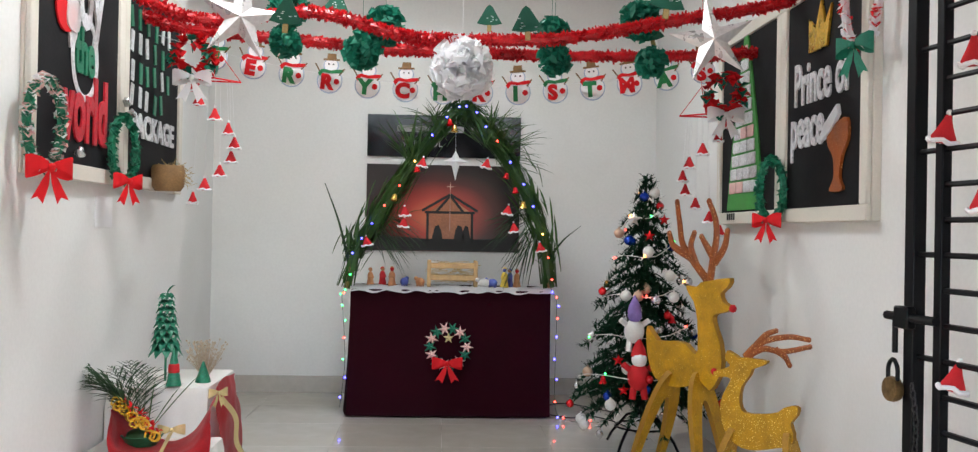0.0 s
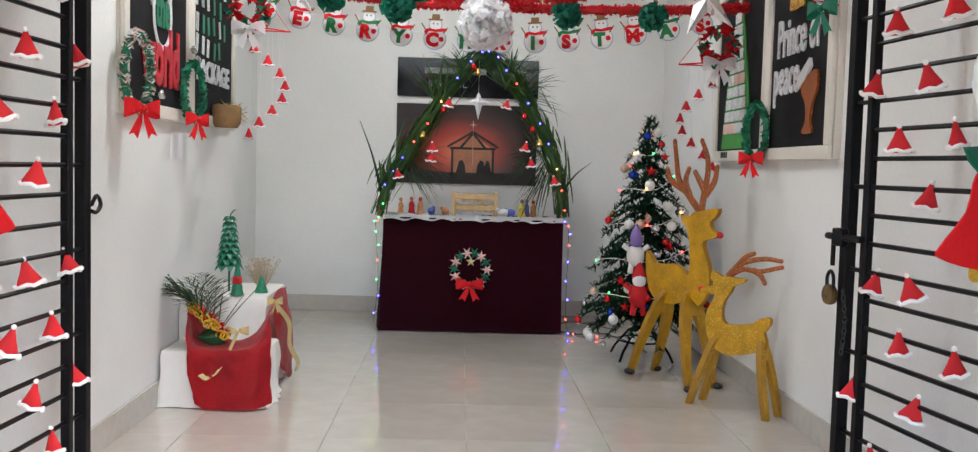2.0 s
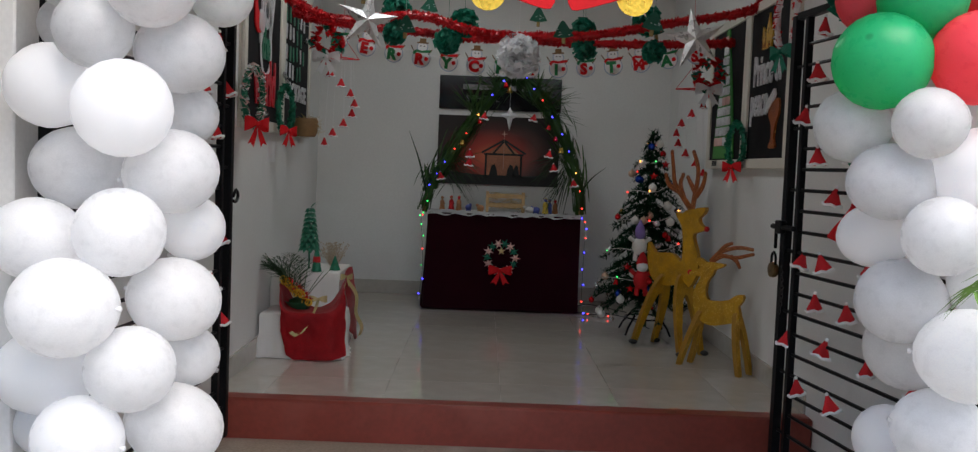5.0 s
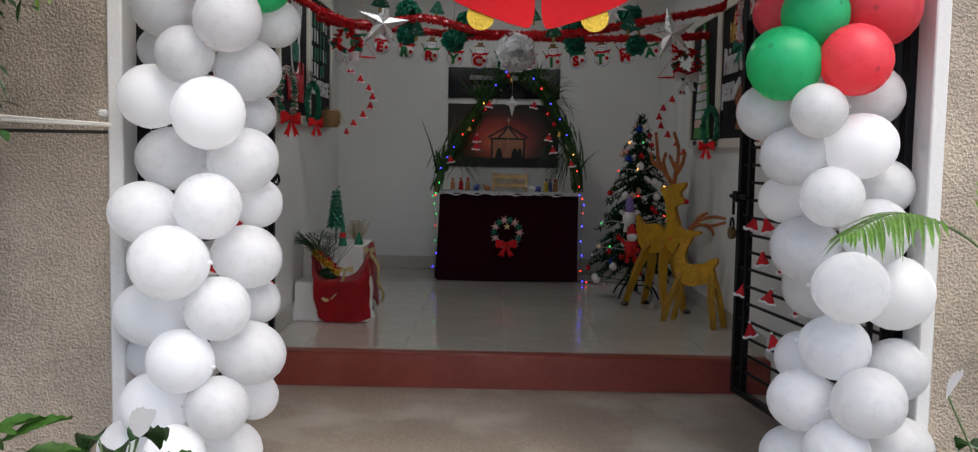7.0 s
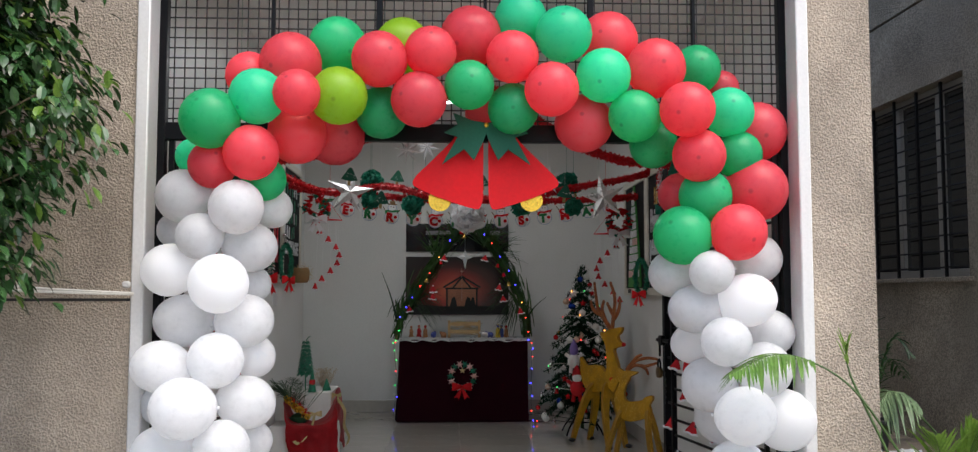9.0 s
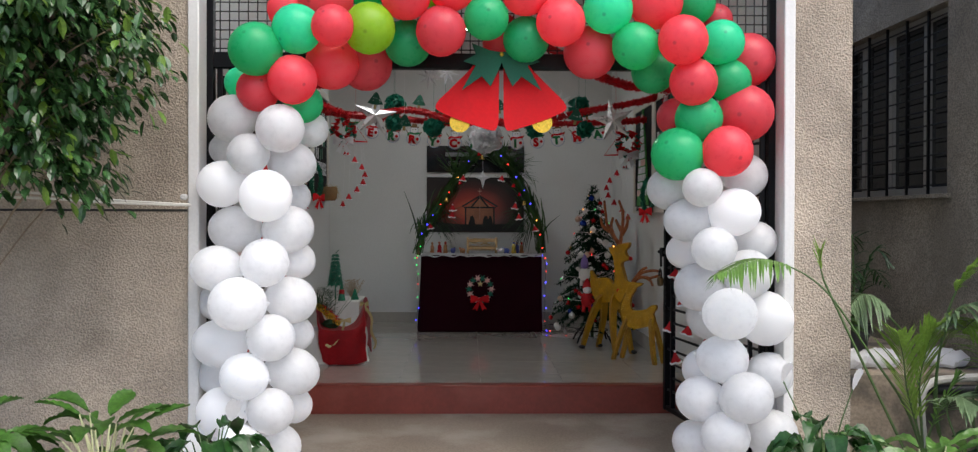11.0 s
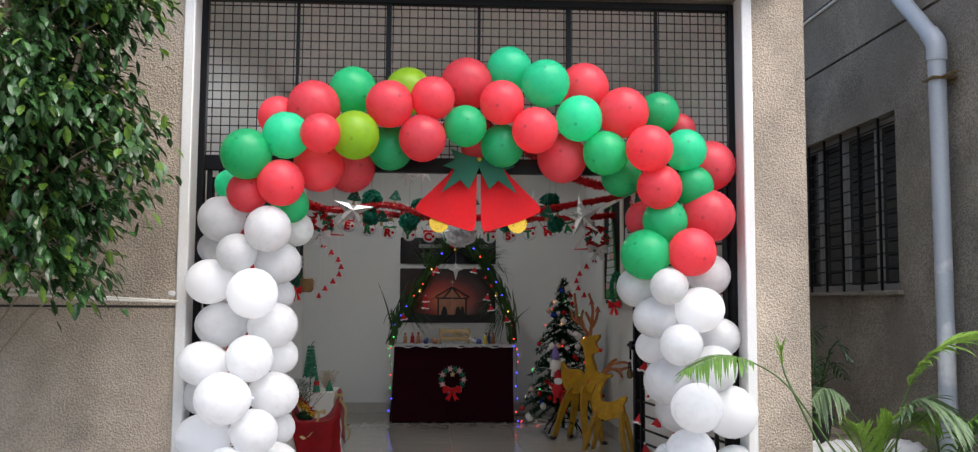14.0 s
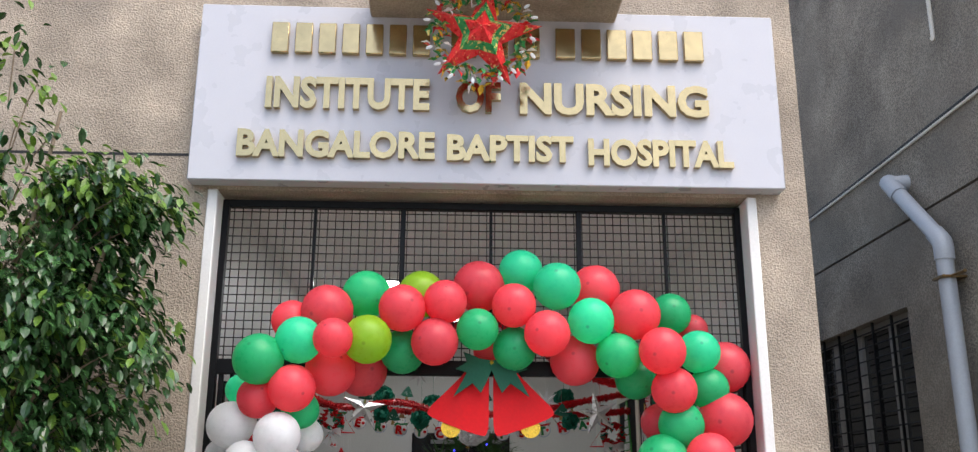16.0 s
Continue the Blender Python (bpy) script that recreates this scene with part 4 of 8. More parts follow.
LEFT_COLUMN = [
    ("w", -1.22, 0.77, 1.84, 0.124, 0.118), ("w", -0.96, 0.63, 1.78, 0.117, 0.116), ("w", -0.86, 0.91, 1.80, 0.081, 0.098), ("w", -1.29, 0.90, 1.70, 0.076, 0.082),
    ("w", -1.12, 0.67, 1.66, 0.105, 0.100), ("w", -0.93, 0.78, 1.62, 0.124, 0.109), ("w", -1.27, 0.77, 1.52, 0.127, 0.115), ("w", -1.03, 0.64, 1.46, 0.127, 0.125),
    ("w", -0.94, 0.90, 1.46, 0.078, 0.086), ("w", -1.22, 0.83, 1.30, 0.139, 0.115), ("w", -0.95, 0.79, 1.30, 0.131, 0.116), ("w", -1.28, 0.71, 1.11, 0.131, 0.111),
    ("w", -1.04, 0.66, 1.14, 0.119, 0.116), ("w", -0.93, 0.91, 1.14, 0.089, 0.100), ("w", -1.15, 0.58, 0.95, 0.141, 0.128), ("w", -0.94, 0.80, 0.95, 0.133, 0.116),
    ("w", -1.33, 0.90, 0.93, 0.091, 0.094), ("w", -1.28, 0.77, 0.74, 0.141, 0.119), ("w", -1.01, 0.67, 0.78, 0.122, 0.114), ("w", -0.93, 0.91, 0.77, 0.084, 0.090),
    ("w", -1.13, 0.63, 0.60, 0.120, 0.113), ("w", -0.93, 0.79, 0.60, 0.142, 0.117), ("w", -1.33, 0.90, 0.56, 0.092, 0.098), ("w", -1.26, 0.74, 0.41, 0.131, 0.122),
    ("w", -1.01, 0.66, 0.43, 0.116, 0.111), ("w", -0.94, 0.90, 0.41, 0.085, 0.097), ("w", -1.15, 0.62, 0.27, 0.104, 0.107), ("w", -1.01, 0.83, 0.22, 0.122, 0.112),
    ("w", -1.38, 0.81, 0.22, 0.117, 0.117), ("w", -1.35, 0.91, 0.03, 0.118, 0.118), ("w", -1.11, 0.71, 0.09, 0.114, 0.107),
]
RIGHT_COLUMN = [
    ("w", 0.96, 0.95, 1.51, 0.114, 0.108), ("w", 1.08, 0.73, 1.51, 0.100, 0.096), ("w", 1.37, 0.99, 1.58, 0.121, 0.116), ("w", 1.04, 0.85, 1.35, 0.130, 0.109),
    ("w", 1.26, 0.80, 1.39, 0.138, 0.119), ("w", 1.08, 1.03, 1.19, 0.117, 0.097), ("w", 1.14, 0.73, 1.21, 0.115, 0.108), ("w", 1.41, 0.95, 1.24, 0.121, 0.107),
    ("w", 1.11, 0.90, 1.01, 0.133, 0.123), ("w", 1.34, 0.83, 1.08, 0.126, 0.123), ("w", 1.21, 1.05, 0.85, 0.133, 0.129), ("w", 1.22, 0.72, 0.89, 0.136, 0.129),
    ("w", 1.45, 0.89, 0.85, 0.139, 0.141), ("w", 1.22, 0.85, 0.65, 0.135, 0.121), ("w", 1.16, 1.04, 0.57, 0.105, 0.101), ("w", 1.47, 0.89, 0.56, 0.120, 0.119),
    ("w", 1.12, 0.89, 0.44, 0.135, 0.117), ("w", 1.30, 0.71, 0.48, 0.135, 0.126), ("w", 1.50, 1.03, 0.36, 0.113, 0.106), ("w", 1.11, 0.95, 0.21, 0.127, 0.113),
    ("w", 1.21, 0.76, 0.28, 0.122, 0.122), ("w", 1.47, 0.84, 0.27, 0.133, 0.126), ("w", 1.17, 0.78, 0.05, 0.123, 0.129), ("w", 1.44, 0.90, 0.03, 0.130, 0.141),
]
ARCH_LEFT = [
    ("g", -1.07, 0.60, 2.15, 0.128), ("m", -0.88, 0.62, 2.25, 0.119), ("r", -0.95, 0.80, 2.38, 0.107), ("r", -0.76, 0.73, 2.42, 0.137),
    ("r", -0.70, 0.54, 2.25, 0.100), ("g", -0.57, 0.83, 2.53, 0.128), ("l", -0.54, 0.64, 2.26, 0.125), ("l", -0.28, 0.86, 2.54, 0.127),
    ("r", -0.37, 0.68, 2.43, 0.123), ("r", -0.20, 0.70, 2.26, 0.123), ("r", -0.15, 0.70, 2.47, 0.114), ("r", 0.03, 0.88, 2.59, 0.141),
    ("g", 0.02, 0.72, 2.33, 0.110), ("m", 0.26, 0.90, 2.68, 0.123), ("m", 0.44, 0.75, 2.57, 0.127), ("r", 0.21, 0.73, 2.46, 0.117),
    ("r", 0.38, 0.70, 2.31, 0.121), ("r", -0.74, 0.81, 2.12, 0.132), ("r", -0.59, 0.96, 2.14, 0.136), ("r", -0.90, 0.62, 2.01, 0.118),
    ("r", -1.08, 0.70, 1.97, 0.104),
]
ARCH_RIGHT = [
    ("r", 0.67, 0.93, 2.59, 0.138), ("m", 0.62, 0.77, 2.39, 0.123), ("r", 0.86, 0.79, 2.43, 0.135), ("g", 0.76, 0.78, 2.21, 0.119),
    ("g", 1.08, 0.93, 2.46, 0.115), ("r", 0.97, 0.67, 2.22, 0.122), ("m", 1.20, 0.83, 2.24, 0.115), ("r", 1.38, 0.99, 2.18, 0.141),
    ("r", 1.04, 0.75, 2.03, 0.119), ("g", 1.25, 0.86, 2.05, 0.110), ("g", 1.09, 0.84, 1.86, 0.121), ("r", 1.33, 0.86, 1.89, 0.144),
    ("r", 1.21, 0.75, 1.69, 0.127), ("g", 0.98, 0.82, 1.68, 0.134), ("r", 1.01, 0.99, 1.88, 0.103), ("r", 0.55, 0.92, 2.20, 0.135),
    ("g", 0.22, 0.84, 2.25, 0.116), ("g", 0.88, 0.95, 2.11, 0.113), ("g", -0.88, 0.80, 1.92, 0.098), ("m", -1.19, 0.81, 2.02, 0.080),
    ("g", -0.37, 0.85, 2.23, 0.119), ("r", 1.22, 1.01, 2.39, 0.086), ("r", 0.10, 0.99, 2.26, 0.096),
]
for row in (LEFT_COLUMN, RIGHT_COLUMN, ARCH_LEFT, ARCH_RIGHT):
    for item in row:
        balloon(*item)


# ---- room: decorated fir ----
TR = pose(1.13, 5.12, F)
tree = thing("christmas_tree", "slim artificial fir hung with many ornaments on a metal stand", "christmas tree", m=TR)
H = 1.5
bm = bmesh.new()
tube(bm, ((0, 0, 0.05), (0, 0, H - 0.02)), [0.016, 0.006], 8)
part("trunk", bm, PALM_DARK, tree)
bm = bmesh.new()
for k in range(4):
    a = radians(45 + 90 * k)
    c, s = math.cos(a), math.sin(a)
    tube(bm, [(0.02 * c, 0.02 * s, 0.2), (0.1 * c, 0.1 * s, 0.17), (0.2 * c, 0.2 * s, 0.06), (0.23 * c, 0.23 * s, 0.008)], 0.008, 6)
tube(bm, [(0.15 * math.cos(2 * math.pi * k / 16), 0.15 * math.sin(2 * math.pi * k / 16), 0.12) for k in range(17)], 0.006, 5)
part("stand", bm, BLACK_IRON, tree, "black metal four-legged stand")
r3 = random.Random(5)
ORN = []
for lvl in range(21):
    f = lvl / 20
    z = 0.3 + (H - 0.36) * f
    reach = 0.37 * (1 - f) ** 0.85 + 0.05
    cnt = max(5, int(15 * (1 - f * 0.65)))
    bm = bmesh.new()
    for k in range(cnt):
        a = 2 * math.pi * (k + r3.random() * 0.6) / cnt + lvl
        ln = reach * r3.uniform(0.7, 1.08)
        z = 0.3 + (H - 0.36) * f + r3.uniform(-0.04, 0.04)
        d = Vector((math.cos(a), math.sin(a), 0))
        tip = Vector((0, 0, z)) + d * ln + Vector((0, 0, -0.04 - 0.2 * ln + r3.uniform(-0.03, 0.03)))
        line = smooth_line([Vector((0, 0, z)), Vector((0, 0, z)) + d * ln * 0.5 + Vector((0, 0, 0.0)), tip], 4)
        tube(bm, line, 0.003, 3)
        nn = int(26 + 230 * ln)
        for j in range(nn):
            t = 0.12 + 0.88 * j / nn
            c = line[0].lerp(tip, t) + Vector((0, 0, 0.02 * math.sin(t * 3)))
            v = d * 0.75 + Vector((r3.uniform(-1, 1), r3.uniform(-1, 1), r3.uniform(-0.55, 0.65)))
            v = v.normalized() * r3.uniform(0.035, 0.06)
            sd = v.cross(Vector((0, 0, 1)))
            sd = (sd.normalized() if sd.length > 1e-5 else Vector((1, 0, 0))) * 0.0085
            fc = bm.faces.new((bm.verts.new(c - sd), bm.verts.new(c + sd), bm.verts.new(c + v)))
            fc.material_index = 1 if t > 0.86 and r3.random() < 0.03 else 0
        ORN.append((tip, d))
    part("branch_whorl", bm, [FIR, FROST], tree, smooth=False)
r3.shuffle(ORN)
kinds = [("bauble", WHITE_BAUBLE, 0.03)] * 10 + [("bauble", RED_BAUBLE, 0.022)] * 9 + [("bauble", BLUE_BAUBLE, 0.026)] * 8 + [("bauble", SILVER_BAUBLE, 0.026)] * 8 + [("bauble", BEIGE_BAUBLE, 0.028)] * 4 + [("bell", GOLD_BELL, 0.024)] * 7 + [("bell", RED_BAUBLE, 0.024)] * 4
kinds += [("drop", SILVER_BAUBLE, 0.024)] * 7 + [("star", SILVER, 0.04)] * 4 + [("star", RED_BAUBLE, 0.03)] * 4
front = [o for o in ORN if o[1].y < 0.35]
for (kind, mt, s), (p, d) in zip(kinds, front):
    bm = bmesh.new()
    c = p + d * 0.01 + Vector((0, 0, -s * 1.15))
    if kind == "bauble":
        ball(bm, c, s, 14, 10)
        tube(bm, (c + Vector((0, 0, s * 0.95)), c + Vector((0, 0, s * 1.25))), s * 0.2, 8)
    elif kind == "bell":
        lathe(bm, [(s * 0.15, s), (s * 0.5, s * 0.85), (s * 0.6, 0), (s, -s * 0.7), (s * 0.8, -s * 0.72)], 12, Matrix.Translation(c))
    elif kind == "drop":
        lathe(bm, [(s * 0.15, s * 1.6), (s * 0.4, s * 1.2), (s * 0.3, s * 0.8), (s * 0.8, s * 0.2), (s * 0.8, -s * 0.4), (s * 0.2, -s * 1.2), (s * 0.05, -s * 1.5)], 12, Matrix.Translation(c))
    else:
        bm.free()
        bm = faceted_star(5, s * 1.1, s * 0.45, s * 0.25)
        for v in bm.verts:
            v.co += c + Vector((0, -0.02, 0))
    part("ornament_" + kind, bm, mt, tree)
line = []
for k in range(90):
    f = k / 89
    a = 5.5 * 2 * math.pi * f + 0.4
    rr = 0.35 * (1 - f) ** 0.85 + 0.03
    line.append(Vector((rr * math.cos(a), rr * math.sin(a), 0.3 + 1.15 * f - 0.02 * math.sin(a * 3))))
bm = bmesh.new()
tube(bm, line, 0.0024, 4)
part("bead_garland", bm, WHITE_BAUBLE, tree, "thin white bead string")
for k in range(26):
    p = line[min(89, int(3 + k * 3.35))]
    if p.y < 0.1:
        bm = bmesh.new()
        ball(bm, p + Vector((0, -0.012, 0.01)), 0.006, 6, 5)
        part("bulb", bm, BULB[("red", "amber", "green", "amber")[k % 4]], tree)
for c, s, mt, mt2, nm in (((-0.09, -0.3, 0.36), 0.165, RED_FELT, COTTON, "plain red and white stuffed doll"), ((-0.11, -0.27, 0.60), 0.15, WHITE_BAUBLE, PURPLE, "plain white stuffed doll with a purple hat")):
    bm = bmesh.new()
    x, y, z = c
    ball(bm, (x, y, z + s * 0.45), s * 0.36, 12, 9, mi=0, sz=1.2)
    ball(bm, (x, y - 0.01, z + s * 1.0), s * 0.25, 12, 9, mi=1)
    lathe(bm, [(s * 0.26, s * 1.1), (s * 0.2, s * 1.35), (s * 0.02, s * 1.7)], 10, Matrix.Translation((x, y, z)), 0 if mt is RED_FELT else 1)
    for sg in (-1, 1):
        tube(bm, ((x + sg * s * 0.25, y, z + s * 0.65), (x + sg * s * 0.5, y - 0.01, z + s * 0.85)), s * 0.1, 7, 0)
        tube(bm, ((x + sg * s * 0.15, y, z + s * 0.15), (x + sg * s * 0.2, y - 0.01, z - s * 0.25)), s * 0.11, 7, 0)
    part("doll", bm, [mt, mt2], tree, nm)


# ---- room: cut-out reindeer, plates slotted crosswise ----
def plate(name, outline, t, mat, parent, m):
    bm = bmesh.new()
    slab(bm, outline, t)
    bm.normal_update()
    fs = bm.faces[:]
    for f in fs[2:]:
        f.material_index = 1
    bmesh.ops.triangulate(bm, faces=fs[:2], ngon_method="EAR_CLIP")
    ob = part(name, bm, [mat, TAN_EDGE], parent)
    ob.matrix_basis = m
    return ob


def rounded(pts, n=3):
    """A closed outline smoothed through its points."""
    p = [Vector((x, 0, z)) for x, z in pts]
    m = len(p)
    out = []
    for i in range(m):
        a, b, c, d = p[i - 1], p[i], p[(i + 1) % m], p[(i + 2) % m]
        for k in range(n):
            t = k / n
            q = 0.5 * (2 * b + (c - a) * t + (2 * a - 5 * b + 4 * c - d) * t * t + (3 * b - a - 3 * c + d) * t ** 3)
            out.append((q.x, q.z))
    return out


def leg_arch(w, h, t, top, splay):
    """An arch-shaped plate that makes a pair of legs."""
    a = w / 2
    return rounded([(-a - splay, 0), (-a - splay + 0.03, 0), (-a + t * 0.9, h * 0.35), (-a * 0.35 + t * 0.2, h * 0.72), (0, h * 0.8), (a * 0.35 - t * 0.2, h * 0.72), (a - t * 0.9, h * 0.35), (a + splay - 0.03, 0), (a + splay, 0),
                    (a + 0.012, h * 0.4), (a * 0.95, h * 0.75), (a * 0.55, h), (0, h + top), (-a * 0.55, h), (-a * 0.95, h * 0.75), (-a - 0.012, h * 0.4)])


def hoof(parent, p, mat):
    bm = bmesh.new()
    ball(bm, (0, 0, 0.016), 0.03, 10, 6, sx=1.2, sz=0.6)
    for v in bm.verts:
        v.co.z = max(0.0, v.co.z)
    ob = part("hoof", bm, mat, parent)
    ob.matrix_basis = Matrix.Translation(p)


def nose(parent, p, r):
    bm = bmesh.new()
    ball(bm, p, r, 10, 8)
    part("nose", bm, RED_FELT, parent, "red felt pompom nose")


def leaning(x, degrees):
    """Places a leg plate across the body, leaning along it."""
    return Matrix.Translation((x, 0, 0)) @ Matrix.Rotation(radians(degrees), 4, "Y") @ Matrix.Rotation(radians(90), 4, "Z")


def antler(parent, specs, r):
    bm = bmesh.new()
    for pts in specs:
        line = smooth_line([(x, 0, z) for x, z in pts], 5)
        m = len(line)
        tube(bm, line, [r * (1.0 - 0.35 * k / (m - 1)) for k in range(m)], 7)
        ball(bm, line[-1], r * 0.72, 7, 5)
    for v in bm.verts:
        v.co.y *= 0.6
    part("antler", bm, ANTLER, parent, "copper glitter antler")


deer = thing("reindeer_cutout", "large gold glitter foam reindeer with copper antlers and red nose", "reindeer", "reindeer on the tiles", pose(1.18, 4.525, F, 0, 0, -61))
BODY = [(-0.225, 0.71), (-0.15, 0.645), (-0.03, 0.655), (0.05, 0.648), (0.10, 0.61), (0.13, 0.625), (0.125, 0.77), (0.10, 0.855), (0.07, 0.885), (0.045, 0.93), (0.11, 0.925), (0.145, 0.95), (0.2, 0.96), (0.325, 0.98),
        (0.31, 0.935), (0.27, 0.905), (0.29, 0.866), (0.33, 0.848), (0.315, 0.825), (0.25, 0.81), (0.225, 0.79), (0.24, 0.74), (0.27, 0.68), (0.285, 0.59), (0.27, 0.52), (0.21, 0.447), (0.15, 0.485), (0.065, 0.445), (-0.07, 0.428), (-0.16, 0.455), (-0.21, 0.53), (-0.23, 0.625)]
plate("body", rounded(BODY, 2), 0.03, DEER_GOLD, deer, Matrix.Identity(4))
plate("hind_leg_arch", leg_arch(0.185, 0.5, 0.038, 0.04, 0.012), 0.03, DEER_GOLD, deer, leaning(-0.245, 21))
plate("front_leg_arch", leg_arch(0.185, 0.5, 0.038, 0.04, 0.012), 0.03, DEER_GOLD, deer, leaning(0.245, -13))
for px in (-0.245, 0.25):
    for s in (-1, 1):
        hoof(deer, Vector((px + 0.01, s * 0.1, 0.0)), BLACK_RUBBER)
antler(deer, [[(0.176, 0.958), (0.087, 1.04), (0.005, 1.127), (-0.02, 1.236), (-0.04, 1.334)], [(0.064, 1.063), (-0.055, 1.114), (-0.092, 1.18)], [(0.098, 1.03), (0.06, 1.118), (0.082, 1.183)]], 0.022)
antler(deer, [[(0.19, 0.962), (0.209, 1.07), (0.227, 1.17), (0.216, 1.256), (0.175, 1.334)], [(0.209, 1.07), (0.164, 1.124), (0.13, 1.166)], [(0.216, 1.045), (0.276, 1.117), (0.295, 1.195)]], 0.022)
nose(deer, (0.335, 0, 0.84), 0.018)

fawn = thing("reindeer_cutout", "smaller gold glitter foam reindeer with swept copper antlers", "reindeer", "reindeer on the tiles", pose(1.355, 3.90, F, 0, 0, -47))
FB = [(-0.21, 0.58), (-0.167, 0.595), (-0.13, 0.616), (-0.154, 0.637), (-0.145, 0.678), (-0.094, 0.653), (-0.056, 0.657), (-0.02, 0.655), (0.04, 0.652), (0.02, 0.63), (-0.027, 0.611), (-0.037, 0.584), (-0.075, 0.53), (-0.083, 0.462),
      (-0.06, 0.422), (0.013, 0.426), (0.086, 0.443), (0.117, 0.466), (0.155, 0.481), (0.18, 0.475), (0.175, 0.443), (0.149, 0.407), (0.162, 0.367), (0.154, 0.317), (0.094, 0.298), (0.004, 0.273), (-0.07, 0.271), (-0.13, 0.305), (-0.166, 0.367),
      (-0.174, 0.45), (-0.154, 0.503), (-0.126, 0.557), (-0.165, 0.562), (-0.2, 0.561)]
plate("body", rounded(FB, 2), 0.028, DEER_GOLD, fawn, Matrix.Identity(4))
plate("front_leg_arch", leg_arch(0.125, 0.34, 0.03, 0.03, 0.012), 0.028, DEER_GOLD, fawn, leaning(-0.22, 17))
plate("hind_leg_arch", leg_arch(0.125, 0.35, 0.03, 0.03, 0.012), 0.028, DEER_GOLD, fawn, leaning(0.205, -11))
antler(fawn, [[(-0.067, 0.656), (-0.015, 0.711), (0.05, 0.743), (0.138, 0.761), (0.216, 0.756)], [(-0.015, 0.711), (0.03, 0.761), (0.073, 0.781)]], 0.016)
antler(fawn, [[(-0.057, 0.66), (0.016, 0.7), (0.106, 0.697), (0.221, 0.728)], [(0.07, 0.703), (0.115, 0.676), (0.135, 0.643)]], 0.016)
nose(fawn, (-0.215, 0, 0.578), 0.015)

# ---- room: stepped gift table with white and red cloth ----
gt = thing("stepped_stand", "low stepped stand covered with white cloth and draped red net", "stand", m=pose(-1.2, 4.1, F))


def draped(x0, y0, x1, y1, h, mat, name, wob, flare=0.02, base=0.004, label=""):
    bm = bmesh.new()
    n = 96
    pts = []
    for k in range(n):
        a = k / n * 4
        e, f = int(a), a - int(a)
        pts.append([(x0 + (x1 - x0) * f, y0), (x1, y0 + (y1 - y0) * f), (x1 - (x1 - x0) * f, y1), (x0, y1 - (y1 - y0) * f)][e])
    rings = []
    for z, o in ((h, -0.018), (h - 0.006, -0.004), (h - 0.03, 0.0), (h * 0.82, flare * 0.1), (h * 0.66, flare * 0.3), (h * 0.5, flare * 0.4), (h * 0.34, flare * 0.6), (h * 0.18, flare * 0.8), (base + 0.02, flare), (base, flare + 0.015)):
        ring = []
        for k, (x, y) in enumerate(pts):
            d = Vector((x - (x0 + x1) / 2, y - (y0 + y1) / 2)).normalized()
            w = wob * (1 - z / h) * math.sin(k * 0.65 + 2 * math.sin(k * 0.35)) + (0.02 * noise.noise(Vector((x * 9 + 5, y * 9, z * 7))) if z < h - 0.01 else 0.0)
            ring.append(bm.verts.new((x + d.x * (o + w), y + d.y * (o + w), z)))
        rings.append(ring)
    for a, b in zip(rings, rings[1:]):
        for k in range(n):
            bm.faces.new((a[k], a[(k + 1) % n], b[(k + 1) % n], b[k]))
    bm.faces.new(rings[0])
    bm.faces.new(rings[-1])
    return part(name, bm, mat, gt, label)


draped(-0.205, -0.02, 0.22, 0.5, 0.485, WHITE_CLOTH, "upper_step", 0.012, 0.012)
draped(-0.2, -0.35, 0.285, 0.0, 0.27, WHITE_CLOTH, "lower_step", 0.014, 0.016)


def sheet(name, rowsz, mat, label=""):
    """A hanging cloth through rows of points, with small folds."""
    bm = bmesh.new()
    grid = []
    lines = [smooth_line(rw, 9) for rw in rowsz]
    cols = [smooth_line(c, 7) for c in zip(*lines)]
    for i in range(len(cols[0])):
        row = []
        for c in cols:
            p = c[i]
            f = noise.noise(Vector((p.x * 13 + p.z * 9, p.y * 13, p.z * 11 - p.x * 7))) * 0.014 + noise.noise(p * 38 + Vector((3, 0, 0))) * 0.005
            row.append(bm.verts.new(p + Vector((f * 0.7, -abs(f) - 0.002, f * 0.4))))
        grid.append(row)
    for a, b in zip(grid, grid[1:]):
        for k in range(len(a) - 1):
            bm.faces.new((a[k], a[k + 1], b[k + 1], b[k]))
    bmesh.ops.solidify(bm, geom=bm.faces[:], thickness=0.004)
    return part(name, bm, mat, gt, label)


